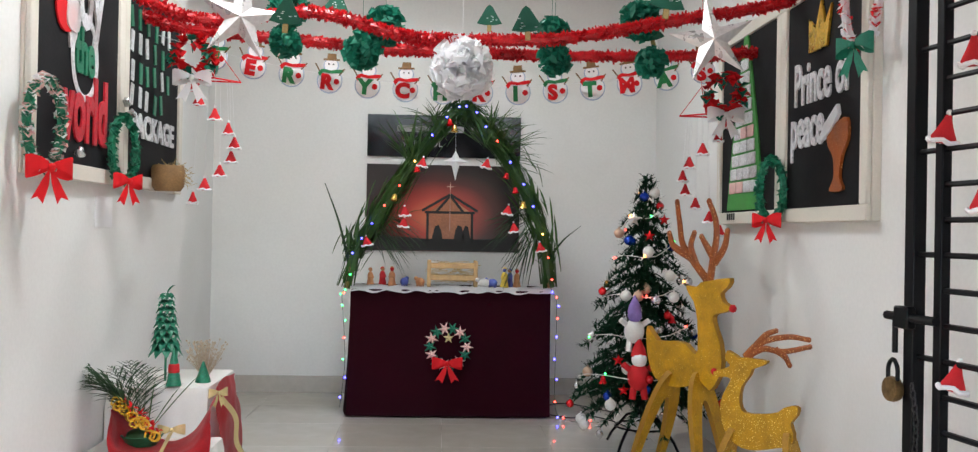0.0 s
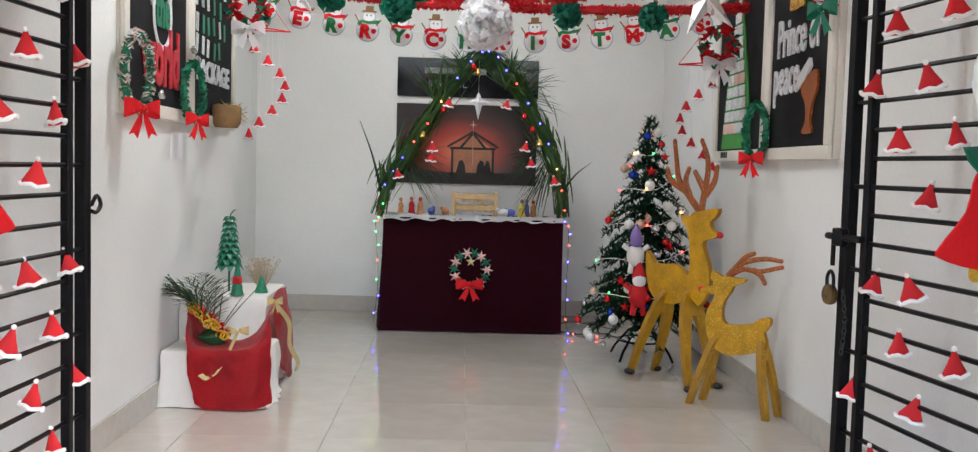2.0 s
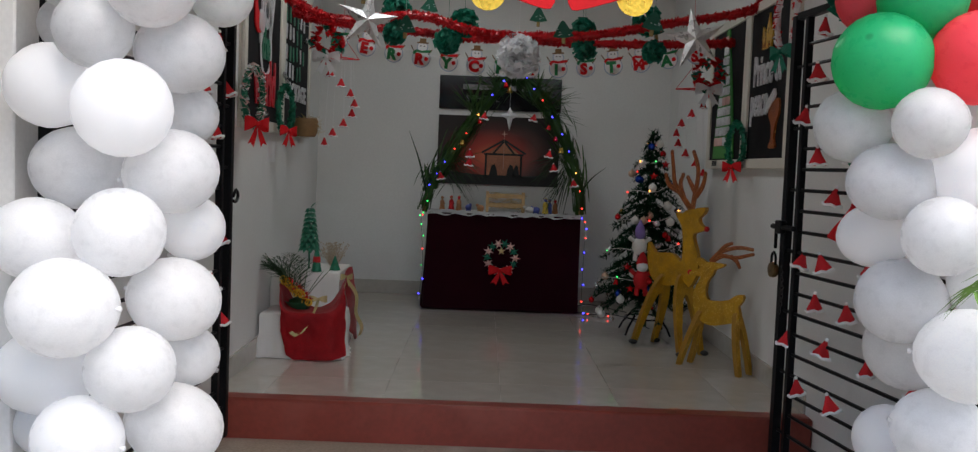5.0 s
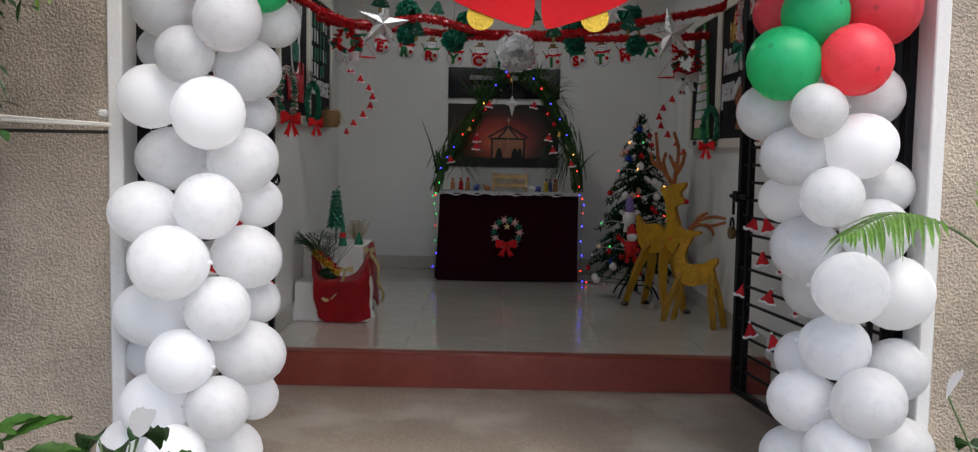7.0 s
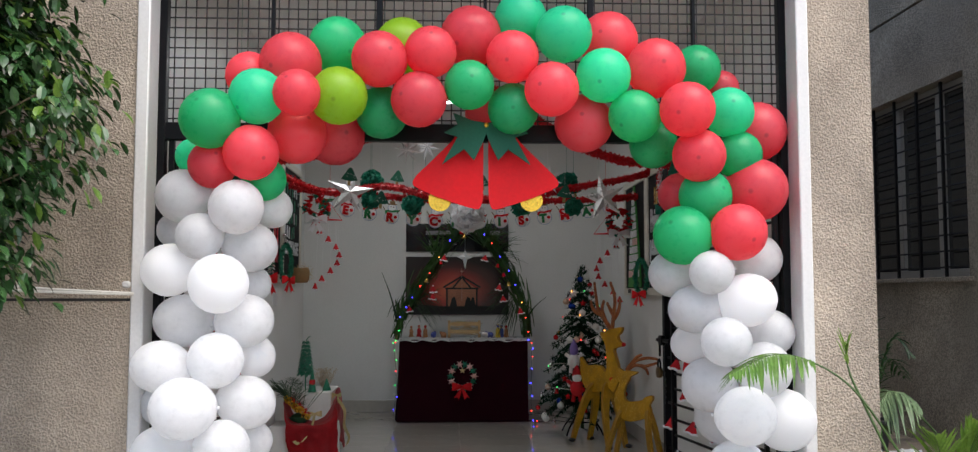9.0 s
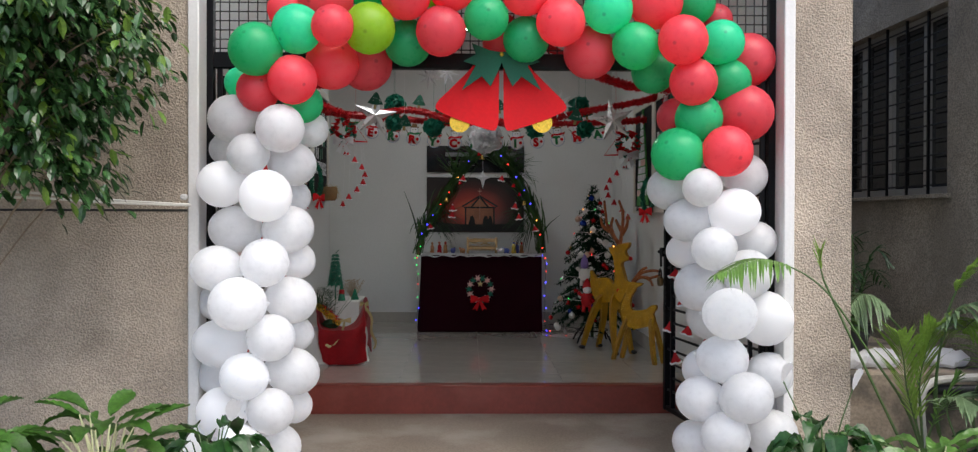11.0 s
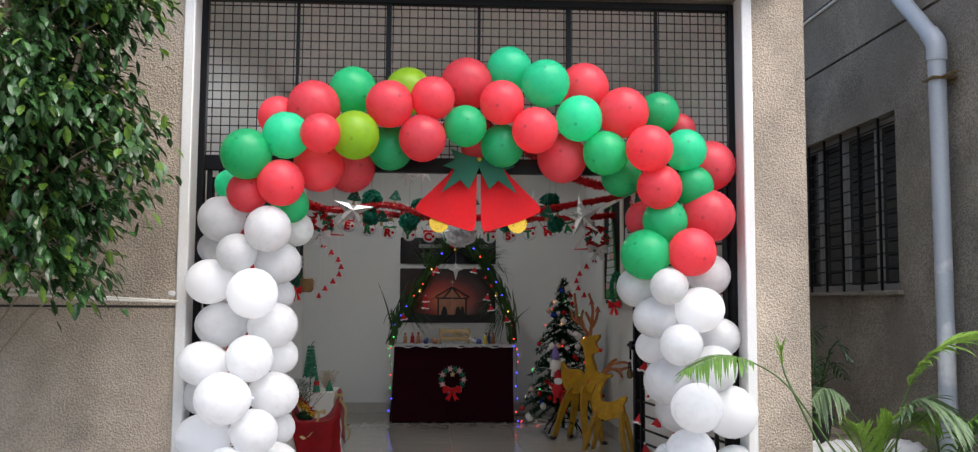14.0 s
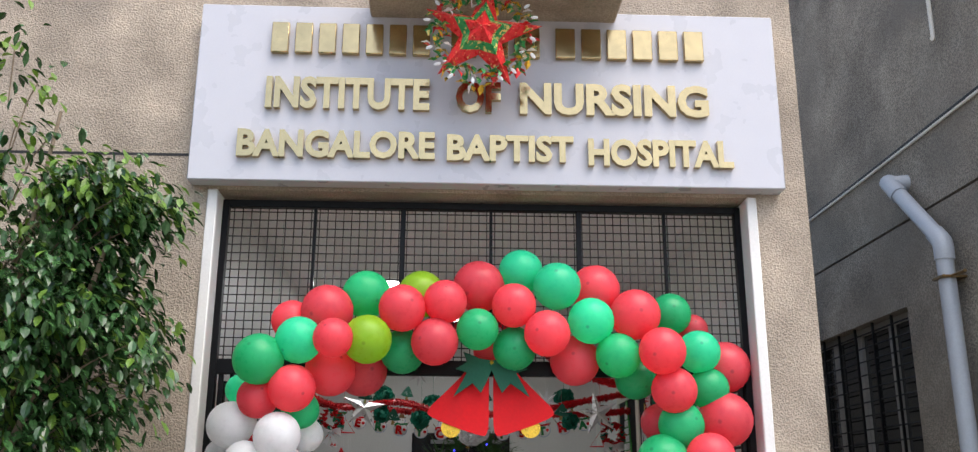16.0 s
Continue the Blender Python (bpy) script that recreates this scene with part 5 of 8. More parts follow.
sheet("red_drape", [[(-0.11, -0.07, 0.47), (-0.05, -0.1, 0.33), (0.1, -0.14, 0.285), (0.2, -0.12, 0.33), (0.27, -0.06, 0.47)],
                    [(-0.1, -0.26, 0.42), (-0.05, -0.3, 0.3), (0.1, -0.33, 0.28), (0.22, -0.3, 0.3), (0.285, -0.22, 0.42)],
                    [(-0.07, -0.385, 0.32), (-0.02, -0.39, 0.27), (0.1, -0.395, 0.27), (0.24, -0.385, 0.28), (0.305, -0.32, 0.33)],
                    [(-0.055, -0.395, 0.15), (0.0, -0.4, 0.14), (0.1, -0.405, 0.14), (0.24, -0.4, 0.14), (0.315, -0.35, 0.16)],
                    [(-0.02, -0.4, 0.035), (0.02, -0.41, 0.012), (0.1, -0.415, 0.008), (0.24, -0.41, 0.01), (0.32, -0.36, 0.03)]], RED_NET, "red net cloth with beaded hem")
sheet("red_side_drape", [[(0.245, 0.02, 0.47), (0.25, 0.14, 0.5), (0.25, 0.3, 0.49), (0.24, 0.42, 0.48)], [(0.27, 0.0, 0.3), (0.28, 0.14, 0.32), (0.28, 0.3, 0.3), (0.265, 0.44, 0.3)],
                         [(0.275, 0.04, 0.14), (0.29, 0.14, 0.1), (0.29, 0.3, 0.08), (0.28, 0.44, 0.1)], [(0.28, 0.14, 0.08), (0.295, 0.2, 0.03), (0.295, 0.3, 0.015), (0.285, 0.4, 0.05)]], RED_NET, "red net cloth over the stand's side")
bow(gt, RIBBON, 0.05, pose(0.262, -0.01, 0.46, 0, 0, 50))
bow(gt, RIBBON, 0.055, pose(0.12, -0.2, 0.34, 0, 0, 10), tails=False)
for pts in ([(0.12, -0.2, 0.33), (0.13, -0.37, 0.29), (0.09, -0.405, 0.2), (0.04, -0.41, 0.15), (0.0, -0.41, 0.17)], [(0.26, 0.05, 0.43), (0.31, 0.12, 0.33), (0.3, 0.2, 0.2), (0.33, 0.28, 0.1), (0.31, 0.34, 0.03)]):
    line = smooth_line(pts, 6)
    bm = bmesh.new()
    for a, b in zip(line, line[1:]):
        w = Vector((0.010, 0, 0.006))
        bm.faces.new([bm.verts.new(q) for q in (a - w, a + w, b + w, b - w)])
    bmesh.ops.remove_doubles(bm, verts=bm.verts[:], dist=1e-4)
    bmesh.ops.solidify(bm, geom=bm.faces[:], thickness=0.002)
    part("ribbon_tail", bm, RIBBON, gt, "curled cream ribbon")

gp = thing("flower_bowl", "green plastic bowl of palm sprigs and a gold-red floral spray", "flower arrangement", m=pose(-1.19, 3.88, F + 0.275))
bm = bmesh.new()
lathe(bm, [(0.05, 0), (0.06, 0.012), (0.075, 0.035), (0.085, 0.05), (0.08, 0.052), (0.06, 0.035)], 18)
part("bowl", bm, material("green_plastic", (0.015, 0.09, 0.04), 0.4), gp)
bm = bmesh.new()
ball(bm, (0, 0, 0.045), 0.065, 12, 8, sz=0.5)
part("foam", bm, PALM_DARK, gp)
for k in range(10):
    a = radians(85 + k * 17 + rng.uniform(-8, 8))
    d = Vector((math.cos(a) * 0.85, math.sin(a) * 0.35, 0))
    bm = bmesh.new()
    frond(bm, [(0, 0, 0.05), d * 0.13 + Vector((0, 0, 0.2)), d * 0.28 + Vector((0, 0, 0.30 + 0.03 * math.sin(k)))], 17, 0.15, 0.009, 0.7, 0.2, 0.003)
    part("palm_sprig", bm, PALM_DARK, gp)
for dx, dz in ((0.14, 0.24), (0.24, 0.32), (0.03, 0.26)):
    bm = bmesh.new()
    blade(bm, (0.02, 0, 0.05), (dx, 0, dz), math.hypot(dx, dz), 0.018, 0.1)
    part("long_leaf", bm, PALM_GREEN, gp)
bm = bmesh.new()
for k in range(15):
    c = Vector((-0.09 + 0.16 * k / 14, -0.05 + rng.uniform(-0.02, 0.02), 0.19 - 0.14 * k / 14 + rng.uniform(-0.012, 0.012)))
    tube(bm, [c + Vector((0.019 * math.cos(q), 0.006 * math.sin(3 * q), 0.019 * math.sin(q))) for q in [2 * math.pi * j / 9 for j in range(10)]], 0.005, 5)
part("gold_spray", bm, GOLD_FOIL, gp, "loops of gold foil")
bm = bmesh.new()
for k in range(8):
    c = Vector((-0.05 + 0.12 * k / 7, -0.04, 0.17 - 0.1 * k / 7 + rng.uniform(-0.01, 0.02)))
    for j in range(5):
        v = Vector((rng.uniform(-1, 1), rng.uniform(-0.8, 0.2), rng.uniform(-1, 1)))
        blade(bm, c, v, 0.035, 0.02, 0.1, seg=2)
part("red_petals", bm, RED_PAPER, gp)

# small handmade cone trees on the upper step
UP = F + 0.487
ct = thing("craft_tree", "curly green paper cone tree with pearl beads", "craft tree", m=pose(-1.2, 4.22, UP))
bm = bmesh.new()
tube(bm, ((0, 0, 0), (0, 0, 0.12)), 0.006, 6)
for k in range(9):
    f = k / 8
    rr = 0.05 * (1 - f * 0.8)
    for j in range(10):
        a = 2 * math.pi * (j + 0.5 * k) / 10
        blade(bm, (rr * 0.25 * math.cos(a), rr * 0.25 * math.sin(a), 0.145 + 0.235 * f), (math.cos(a), math.sin(a), 0.35), 0.03 + rr * 0.8, 0.035 + rr * 0.6, 0.9, seg=3)
blade(bm, (0, 0, 0.38), (0.5, 0, 1), 0.09, 0.03, 0.4)
part("paper_cone", bm, GREEN_FOAM, ct, smooth=False)
for k in range(16):
    a = k * 2.4
    f = k / 15
    bm = bmesh.new()
    ball(bm, (0.06 * (1 - f * 0.7) * math.cos(a), 0.06 * (1 - f * 0.7) * math.sin(a), 0.11 + 0.27 * f), 0.006, 6, 5)
    part("bead", bm, WHITE_BAUBLE, ct)
ct2 = thing("craft_tree", "small teal paper cone tree with a red sash", "craft tree", m=pose(-1.13, 4.1, UP) @ Matrix.Scale(0.62, 4))
bm = bmesh.new()
lathe(bm, [(0.055, 0), (0.04, 0.06), (0.045, 0.058), (0.034, 0.1)], 14)
part("lower_cone", bm, GREEN_FOAM, ct2)
bm = bmesh.new()
lathe(bm, [(0.036, 0.09), (0.04, 0.095), (0.036, 0.145), (0.03, 0.15)], 14)
part("sash", bm, RED_FELT, ct2)
bm = bmesh.new()
lathe(bm, [(0.03, 0.145), (0.026, 0.18), (0.01, 0.24), (0.003, 0.26)], 14)
part("upper_cone", bm, GREEN_FOAM, ct2)
ct3 = thing("craft_tree", "tiny green cone tree with white dots", "craft tree", m=pose(-1.03, 4.2, UP))
bm = bmesh.new()
lathe(bm, [(0.035, 0), (0.033, 0.01), (0.004, 0.09)], 12)
part("cone", bm, GREEN_FOAM, ct3)
fl = thing("dried_flowers", "loose bunch of pale dried flowers on the white cloth", "flowers", m=pose(-1.07, 4.4, UP))
bm = bmesh.new()
for k in range(170):
    a, b = rng.uniform(0, 6.28), rng.uniform(0, 1)
    tip = Vector((0.1 * math.cos(a) * b, 0.06 * math.sin(a) * b, 0.06 + 0.1 * rng.random()))
    tube(bm, ((tip.x * 0.2, tip.y * 0.2, 0), tip), 0.0009, 3)
    ball(bm, tip, 0.005, 5, 4)
part("sprays", bm, material("dried_flower", (0.55, 0.45, 0.33), 0.9, vary=0.2), fl)


# ---- room: notice boards on the side walls ----
def board(name, label, m, length, height, split, end=0.06):
    """Two framed black panels; local x runs along the wall, front faces -y."""
    t = thing(name, label, "notice board", m=m)
    bm = bmesh.new()
    box(bm, 0, 0, 0, length, 0.04, height, 0.004)
    part("backing", bm, BOARD_FRAME, t)
    fw, fe = 0.06, end
    for a, b, w0, w1 in ((0, split, 0.06, 0.06), (split, length, 0.06, fe)):
        bm = bmesh.new()
        for q in ((a, -0.022, 0, b, -0.001, fw), (a, -0.022, height - fw, b, -0.001, height), (a, -0.0215, fw, a + w0, -0.001, height - fw), (b - w1, -0.0215, fw, b, -0.001, height - fw)):
            box(bm, *q, bevel=0.004)
        part("frame", bm, BOARD_FRAME, t, "cream wooden frame")
        bm = bmesh.new()
        box(bm, a + w0, -0.008, fw, b - w1, -0.001, height - fw)
        part("panel", bm, BOARD, t, "matt black panel")
    return t


HB = 1.0
rb = board("notice_board", "cream-framed black boards with silver lettering and a paper tree", pose(1.532, 5.08, 1.405, 0, 0, -90), 1.81, HB, 0.95, 0.06)
lb = board("notice_board", "cream-framed black boards with glitter lettering and small wreaths", pose(-1.407, 3.23, 1.51, 0, 0, 90), 1.87, HB, 0.945)
letters("lettering", "Prince of", CHALK, 0.25, pose(1.365, -0.012, 0.5), rb, 0.004, squeeze=0.6, bold=0.005)
letters("lettering", "peace", CHALK, 0.25, pose(1.235, -0.012, 0.32), rb, 0.004, squeeze=0.6, bold=0.005)
bm = bmesh.new()
slab(bm, [(-0.1, -0.06), (0.08, -0.06), (0.12, 0.1), (0.06, 0.03), (0.02, 0.14), (-0.03, 0.03), (-0.1, 0.08)], 0.01, pose(1.36, -0.015, 0.76))
part("crown_cutout", bm, GOLD_FOIL, rb, "gold glitter crown cut-out")
bm = bmesh.new()
slab(bm, rounded([(-0.08, 0.07), (0.0, 0.1), (0.09, 0.11), (0.1, 0.03), (0.05, -0.03), (0.03, -0.11), (0.06, -0.16), (-0.06, -0.16), (-0.02, -0.11), (-0.03, -0.03), (-0.08, 0.02)]), 0.012, pose(1.55, -0.016, 0.28))
part("chalice_cutout", bm, ANTLER, rb, "copper glitter chalice cut-out")
bm = bmesh.new()
slab(bm, [(-0.14, 0.06), (-0.1, 0.11), (0.06, 0.2), (0.08, 0.15), (-0.02, 0.07), (-0.12, 0.03)], 0.02, pose(1.52, -0.022, 0.3) @ Matrix.Scale(0.75, 4))
part("paper_roll", bm, WHITE_PAPER, rb)
bm = bmesh.new()
slab(bm, [(-0.27, 0), (0.27, 0.0), (0.2, 0.34), (0.1, 0.66), (0.0, 0.95), (-0.1, 0.64), (-0.2, 0.32)], 0.008, pose(0.45, -0.014, 0.07))
part("paper_tree", bm, BRIGHT_GREEN, rb, "green card tree")
r4 = random.Random(2)
for j in range(11):
    z = 0.12 + 0.068 * j
    half = 0.22 * (1 - j / 12.5)
    cnt = max(1, round(half * 2 / 0.11))
    for k in range(cnt):
        x0, x1 = -half + 2 * half * k / cnt + 0.006, -half + 2 * half * (k + 1) / cnt - 0.006
        bm = bmesh.new()
        box(bm, 0.45 + x0, -0.026, z + 0.035, 0.45 + x1, -0.0185, z + 0.093, 0.004)
        part("card", bm, CHALK if r4.random() < 0.88 else PINK_PAPER, rb)
bm = bmesh.new()
for k in range(4):
    box(bm, 0.2 + k * 0.035, -0.0245, 0.02, 0.222 + k * 0.035, -0.0225, 0.055)
part("ink_marks", bm, INK, rb)

letters("lettering", "Joy", CHALK, 0.42, pose(0.53, -0.012, 0.6), lb, 0.004, squeeze=0.62, bold=0.012)
letters("lettering", "the", GREEN_FOAM, 0.24, pose(0.5, -0.014, 0.42), lb, 0.004, squeeze=0.62, bold=0.008)
letters("lettering", "world", RED_GLITTER, 0.36, pose(0.49, -0.016, 0.16), lb, 0.004, squeeze=0.6, bold=0.012)
bm = bmesh.new()
tube(bm, [(0.51 + 0.125 * math.cos(2 * math.pi * k / 28), -0.011, 0.48 + 0.16 * math.sin(2 * math.pi * k / 28)) for k in range(29)], 0.016, 6, cap=False)
for v in bm.verts:
    v.co.y = -0.011 + (v.co.y + 0.011) * 0.3
part("glitter_loop", bm, CHALK, lb, "silver glitter loop round the middle word")
bm = bmesh.new()
slab(bm, rounded([(-0.06, 0.14), (0.0, 0.15), (-0.005, 0.02), (0.06, -0.04), (0.1, -0.02), (0.13, -0.1), (0.03, -0.14), (-0.05, -0.08)]), 0.008, pose(0.27, -0.014, 0.68))
part("stocking_cutout", bm, RED_PAPER, lb, "red paper stocking cut-out")
bm = bmesh.new()
slab(bm, rounded([(-0.05, -0.05), (0.05, -0.06), (0.06, 0.04), (-0.04, 0.05)]), 0.008, pose(0.36, -0.02, 0.62))
part("stocking_trim", bm, WHITE_PAPER, lb, "white paper toe of the stocking")
letters("lettering", "PACKAGE", CHALK, 0.15, pose(1.4, -0.012, 0.24), lb, 0.004, squeeze=1.0, bold=0.005)
r9 = random.Random(17)
for j, z in enumerate((0.37, 0.49, 0.61, 0.73)):
    for k in range(6 if j % 2 else 5):
        x = 1.06 + 0.115 * k + r9.uniform(-0.015, 0.015)
        bm = bmesh.new()
        box(bm, -0.018, -0.014, 0, 0.018, -0.009, 0.095, m=pose(x, 0, z + r9.uniform(-0.01, 0.01), 0, r9.uniform(-12, 12)))
        part("bar", bm, CHALK if r9.random() < 0.62 else GREEN_FOAM, lb)
for x, z in ((0.93, 0.36), (0.42, 0.1), (1.0, 0.32), (1.6, 0.66)):
    bm = bmesh.new()
    lathe(bm, [(0.004, 0.03), (0.012, 0.026), (0.014, 0.008), (0.024, 0.0), (0.018, -0.002)], 10, pose(x, -0.03, z, 0, 35))
    part("silver_bell", bm, SILVER_BAUBLE, lb, "tiny silver bell")


def tinsel_wreath(parent, m, w, h, mats, bow_mat, bs):
    for q, mt in enumerate(mats):
        bm = bmesh.new()
        for k in range(90):
            a = 2 * math.pi * rng.random()
            c = Vector((w / 2 * math.cos(a), 0, h / 2 * math.sin(a)))
            v = Vector((rng.uniform(-1, 1), rng.uniform(-0.9, 0.3), rng.uniform(-1, 1)))
            blade(bm, c, v, 0.032, 0.042, 0.1, seg=2)
        if q == 0:
            tube(bm, [(w / 2 * math.cos(2 * math.pi * k / 24), 0, h / 2 * math.sin(2 * math.pi * k / 24)) for k in range(25)], 0.016, 6)
        for v in bm.verts:
            v.co = m @ v.co
        part("paper_leaves", bm, mt, parent, smooth=False)
    bow(parent, bow_mat, bs, m @ pose(0, -0.03, -h / 2))


wl = thing("paper_wreath", "oval green and white paper wreath with a big red bow", "wreath", "wreaths on the boards", pose(-1.34, 3.24, 1.68, 0, 0, 62))
tinsel_wreath(wl, Matrix.Identity(4), 0.14, 0.3, (GREEN_FOAM, WHITE_PAPER, PINK_PAPER), RED_PAPER, 0.095)
wl = thing("tinsel_wreath", "oval green tinsel wreath with red bow on the board", "wreath", "wreaths on the boards", pose(-1.335, 4.02, 1.66, 0, 0, 62))
tinsel_wreath(wl, Matrix.Identity(4), 0.13, 0.27, (GREEN_FOAM, GREEN_FOAM), RED_PAPER, 0.08)
wl = thing("tinsel_wreath", "oval green tinsel wreath with red bow on the board", "wreath", "wreaths on the boards", pose(1.465, 4.1, 1.55, 0, 0, -58))
tinsel_wreath(wl, Matrix.Identity(4), 0.13, 0.27, (GREEN_FOAM, GREEN_FOAM), RED_PAPER, 0.08)
wl = thing("paper_garland", "red and white paper chain with a green bow", "garland", "wreaths on the boards", pose(1.47, 3.24, 2.2, 0, 0, -70))
tinsel_wreath(wl, Matrix.Identity(4), 0.16, 0.36, (WHITE_PAPER, RED_PAPER), GREEN_PAPER, 0.09)
bk = thing("paper_basket", "small brown paper basket spilling dry straw on the board's ledge", "basket", m=pose(-1.32, 4.62, 1.51) @ Matrix.Scale(0.82, 4))
bm = bmesh.new()
lathe(bm, [(0.075, 0), (0.095, 0.03), (0.1, 0.12), (0.09, 0.15), (0.085, 0.14)], 12)
for v in bm.verts:
    v.co += v.normal * 0.012 * noise.noise(v.co * 30)
part("basket", bm, BROWN_PAPER, bk)
bm = bmesh.new()
for k in range(170):
    p = Vector((rng.uniform(-0.03, 0.09), rng.uniform(-0.04, 0.2), rng.uniform(0.03, 0.16)))
    tube(bm, (p, p + Vector([rng.uniform(-0.05, 0.05) for _ in range(3)])), 0.0014, 3)
part("straw", bm, STRAW, bk)


bm = bmesh.new()
box(bm, XL + 0.001, 3.94, 1.33, XL + 0.004, 4.14, 1.46, 0.001)
tagged(part("paper_card", bm, TAG_WHITE), "small white card in a clear sleeve on the wall", "card")


# ---- room: hanging decorations ----
def mobile(x, y, z, m, seedn):
    """A wire triangle with threads of little hats and a flower bow on top."""
    r5 = random.Random(seedn)
    t = thing("hat_mobile", "hanging mobile of small red felt hats under a poinsettia bow", "mobile", "hat mobiles", pose(x, y, z))
    bm = bmesh.new()
    tube(bm, [(-0.1, 0, 0), (0.1, 0.02, 0), (0, -0.1, 0), (-0.1, 0, 0)], 0.004, 5)
    for p in ((-0.1, 0, 0), (0.1, 0.02, 0), (0, -0.1, 0)):
        tube(bm, (p, (0, -0.02, 0.14)), 0.002, 4)
    tube(bm, ((0, -0.02, 0.14), (0, 0, ZC - z)), 0.0012, 3)
    part("wire_frame", bm, RED_PAPER, t)
    for k in range(9):
        f = k / 8
        px, py, pz = m * (-0.125 + 0.205 * math.sin(math.pi * f * 0.98) ** 1.5), -0.05 * math.cos(math.pi * f), -0.06 - 0.52 * f
        bm = bmesh.new()
        tube(bm, ((px * 0.8, py * 0.8, 0), (px, py, pz + 0.06)), 0.0009, 3)
        part("thread", bm, WHITE_PAPER, t)
        hat(HAT_MOBILE, pose(px, py, pz, 0, 0, r5.uniform(-30, 30)), "", "", t)
    fx = -0.1 * m
    for q in range(14):
        bm = bmesh.new()
        a = 2 * math.pi * q / 14
        for k in range(6):
            blade(bm, (fx + 0.08 * math.cos(a), -0.06, 0.1 + 0.08 * math.sin(a)), (r5.uniform(-1, 1), r5.uniform(-0.9, 0.2), r5.uniform(-1, 1)), 0.055, 0.065, 0.1, seg=2)
        part("paper_flower", bm, (RED_PAPER, GREEN_PAPER, RED_PAPER)[q % 3], t, smooth=False)
    bow(t, WHITE_PAPER, 0.09, pose(fx, -0.09, 0.0), tails=True)


mobile(-1.06, 4.5, 2.03, 1, 1)
mobile(1.25, 4.5, 1.92, -1, 2)


def tinsel_rope(pts, r, label):
    line = smooth_line(pts, 14)
    t = thing("tinsel_garland", label, "garland", "red tinsel ropes")
    bm = bmesh.new()
    m = len(line)
    tube(bm, line, [r * (0.66 + 0.1 * math.sin(k * 1.7)) for k in range(m)], 8)
    for k in range(m * 60):
        f = rng.uniform(0, m - 1.01)
        i = int(f)
        c = line[i].lerp(line[i + 1], f - i)
        v = Vector([rng.uniform(-1, 1) for _ in range(3)]).normalized()
        sd = (Matrix.Rotation(rng.uniform(0, 6.28), 3, v) @ v.orthogonal().normalized()) * 0.0075
        c = c + v * r * 0.5
        w = v * r * rng.uniform(0.3, 0.6) + Vector((0, 0, rng.uniform(-0.006, 0.006)))
        bm.faces.new((bm.verts.new(c - sd), bm.verts.new(c + sd), bm.verts.new(c + sd * 0.4 + w), bm.verts.new(c - sd * 0.5 + w)))
    part("tinsel", bm, RED_TINSEL, t, smooth=False)


tinsel_rope([(XL, 3.6, 2.35), (-1.05, 4.0, 2.215), (-0.56, 4.0, 2.255), (-0.19, 4.0, 2.172), (0.02, 4.0, 2.155), (0.5, 4.0, 2.175), (0.93, 4.0, 2.255), (1.43, 4.0, 2.35), (XR, 3.9, 2.42)], 0.034, "thick red tinsel rope swagged across the room")
tinsel_rope([(XL, 4.45, 2.33), (-1.2, 4.5, 2.27), (-0.68, 4.5, 2.235), (-0.27, 4.5, 2.205), (0.12, 4.5, 2.2), (0.5, 4.5, 2.195), (1.14, 4.5, 2.21), (XR, 4.5, 2.24)], 0.034, "thick red tinsel rope swagged across the room")
tinsel_rope([(XL, 2.9, 2.3), (-1.0, 2.75, 2.3), (-0.6, 2.6, 2.4), (-0.25, 2.45, 2.55), (0.1, 2.4, 2.75)], 0.036, "thick red tinsel rope rising to the ceiling")
tinsel_rope([(XR, 2.9, 2.3), (1.15, 2.75, 2.28), (0.8, 2.6, 2.35), (0.45, 2.45, 2.52), (0.1, 2.4, 2.75)], 0.036, "thick red tinsel rope rising to the ceiling")


def pompom(x, y, z, r, mat, label, n=120):
    t = thing("paper_pompom", label, "pompom", "paper pompoms", pose(x, y, z))
    bm = bmesh.new()
    for k in range(n):
        v = Vector([rng.gauss(0, 1) for _ in range(3)]).normalized()
        sd = v.orthogonal().normalized()
        sd = (Matrix.Rotation(rng.uniform(0, 6.28), 3, v) @ sd) * r * 0.36
        nn = v.cross(sd).normalized() * r * 0.13
        a = v * r * 0.35
        b = v * r * rng.uniform(0.8, 1.15)
        vs = [bm.verts.new(q) for q in (a - sd * 0.3, a + sd * 0.3, b + sd + nn, b + sd * 0.4 - nn, b - sd * 0.3 + nn, b - sd - nn)]
        bm.faces.new(vs)
    part("paper_petals", bm, mat, t, smooth=False)
    bm = bmesh.new()
    ball(bm, (0, 0, 0), r * 0.62, 12, 8)
    tube(bm, ((0, 0, 0), (0, 0, ZC - z)), 0.0012, 3)
    part("core", bm, mat, t)


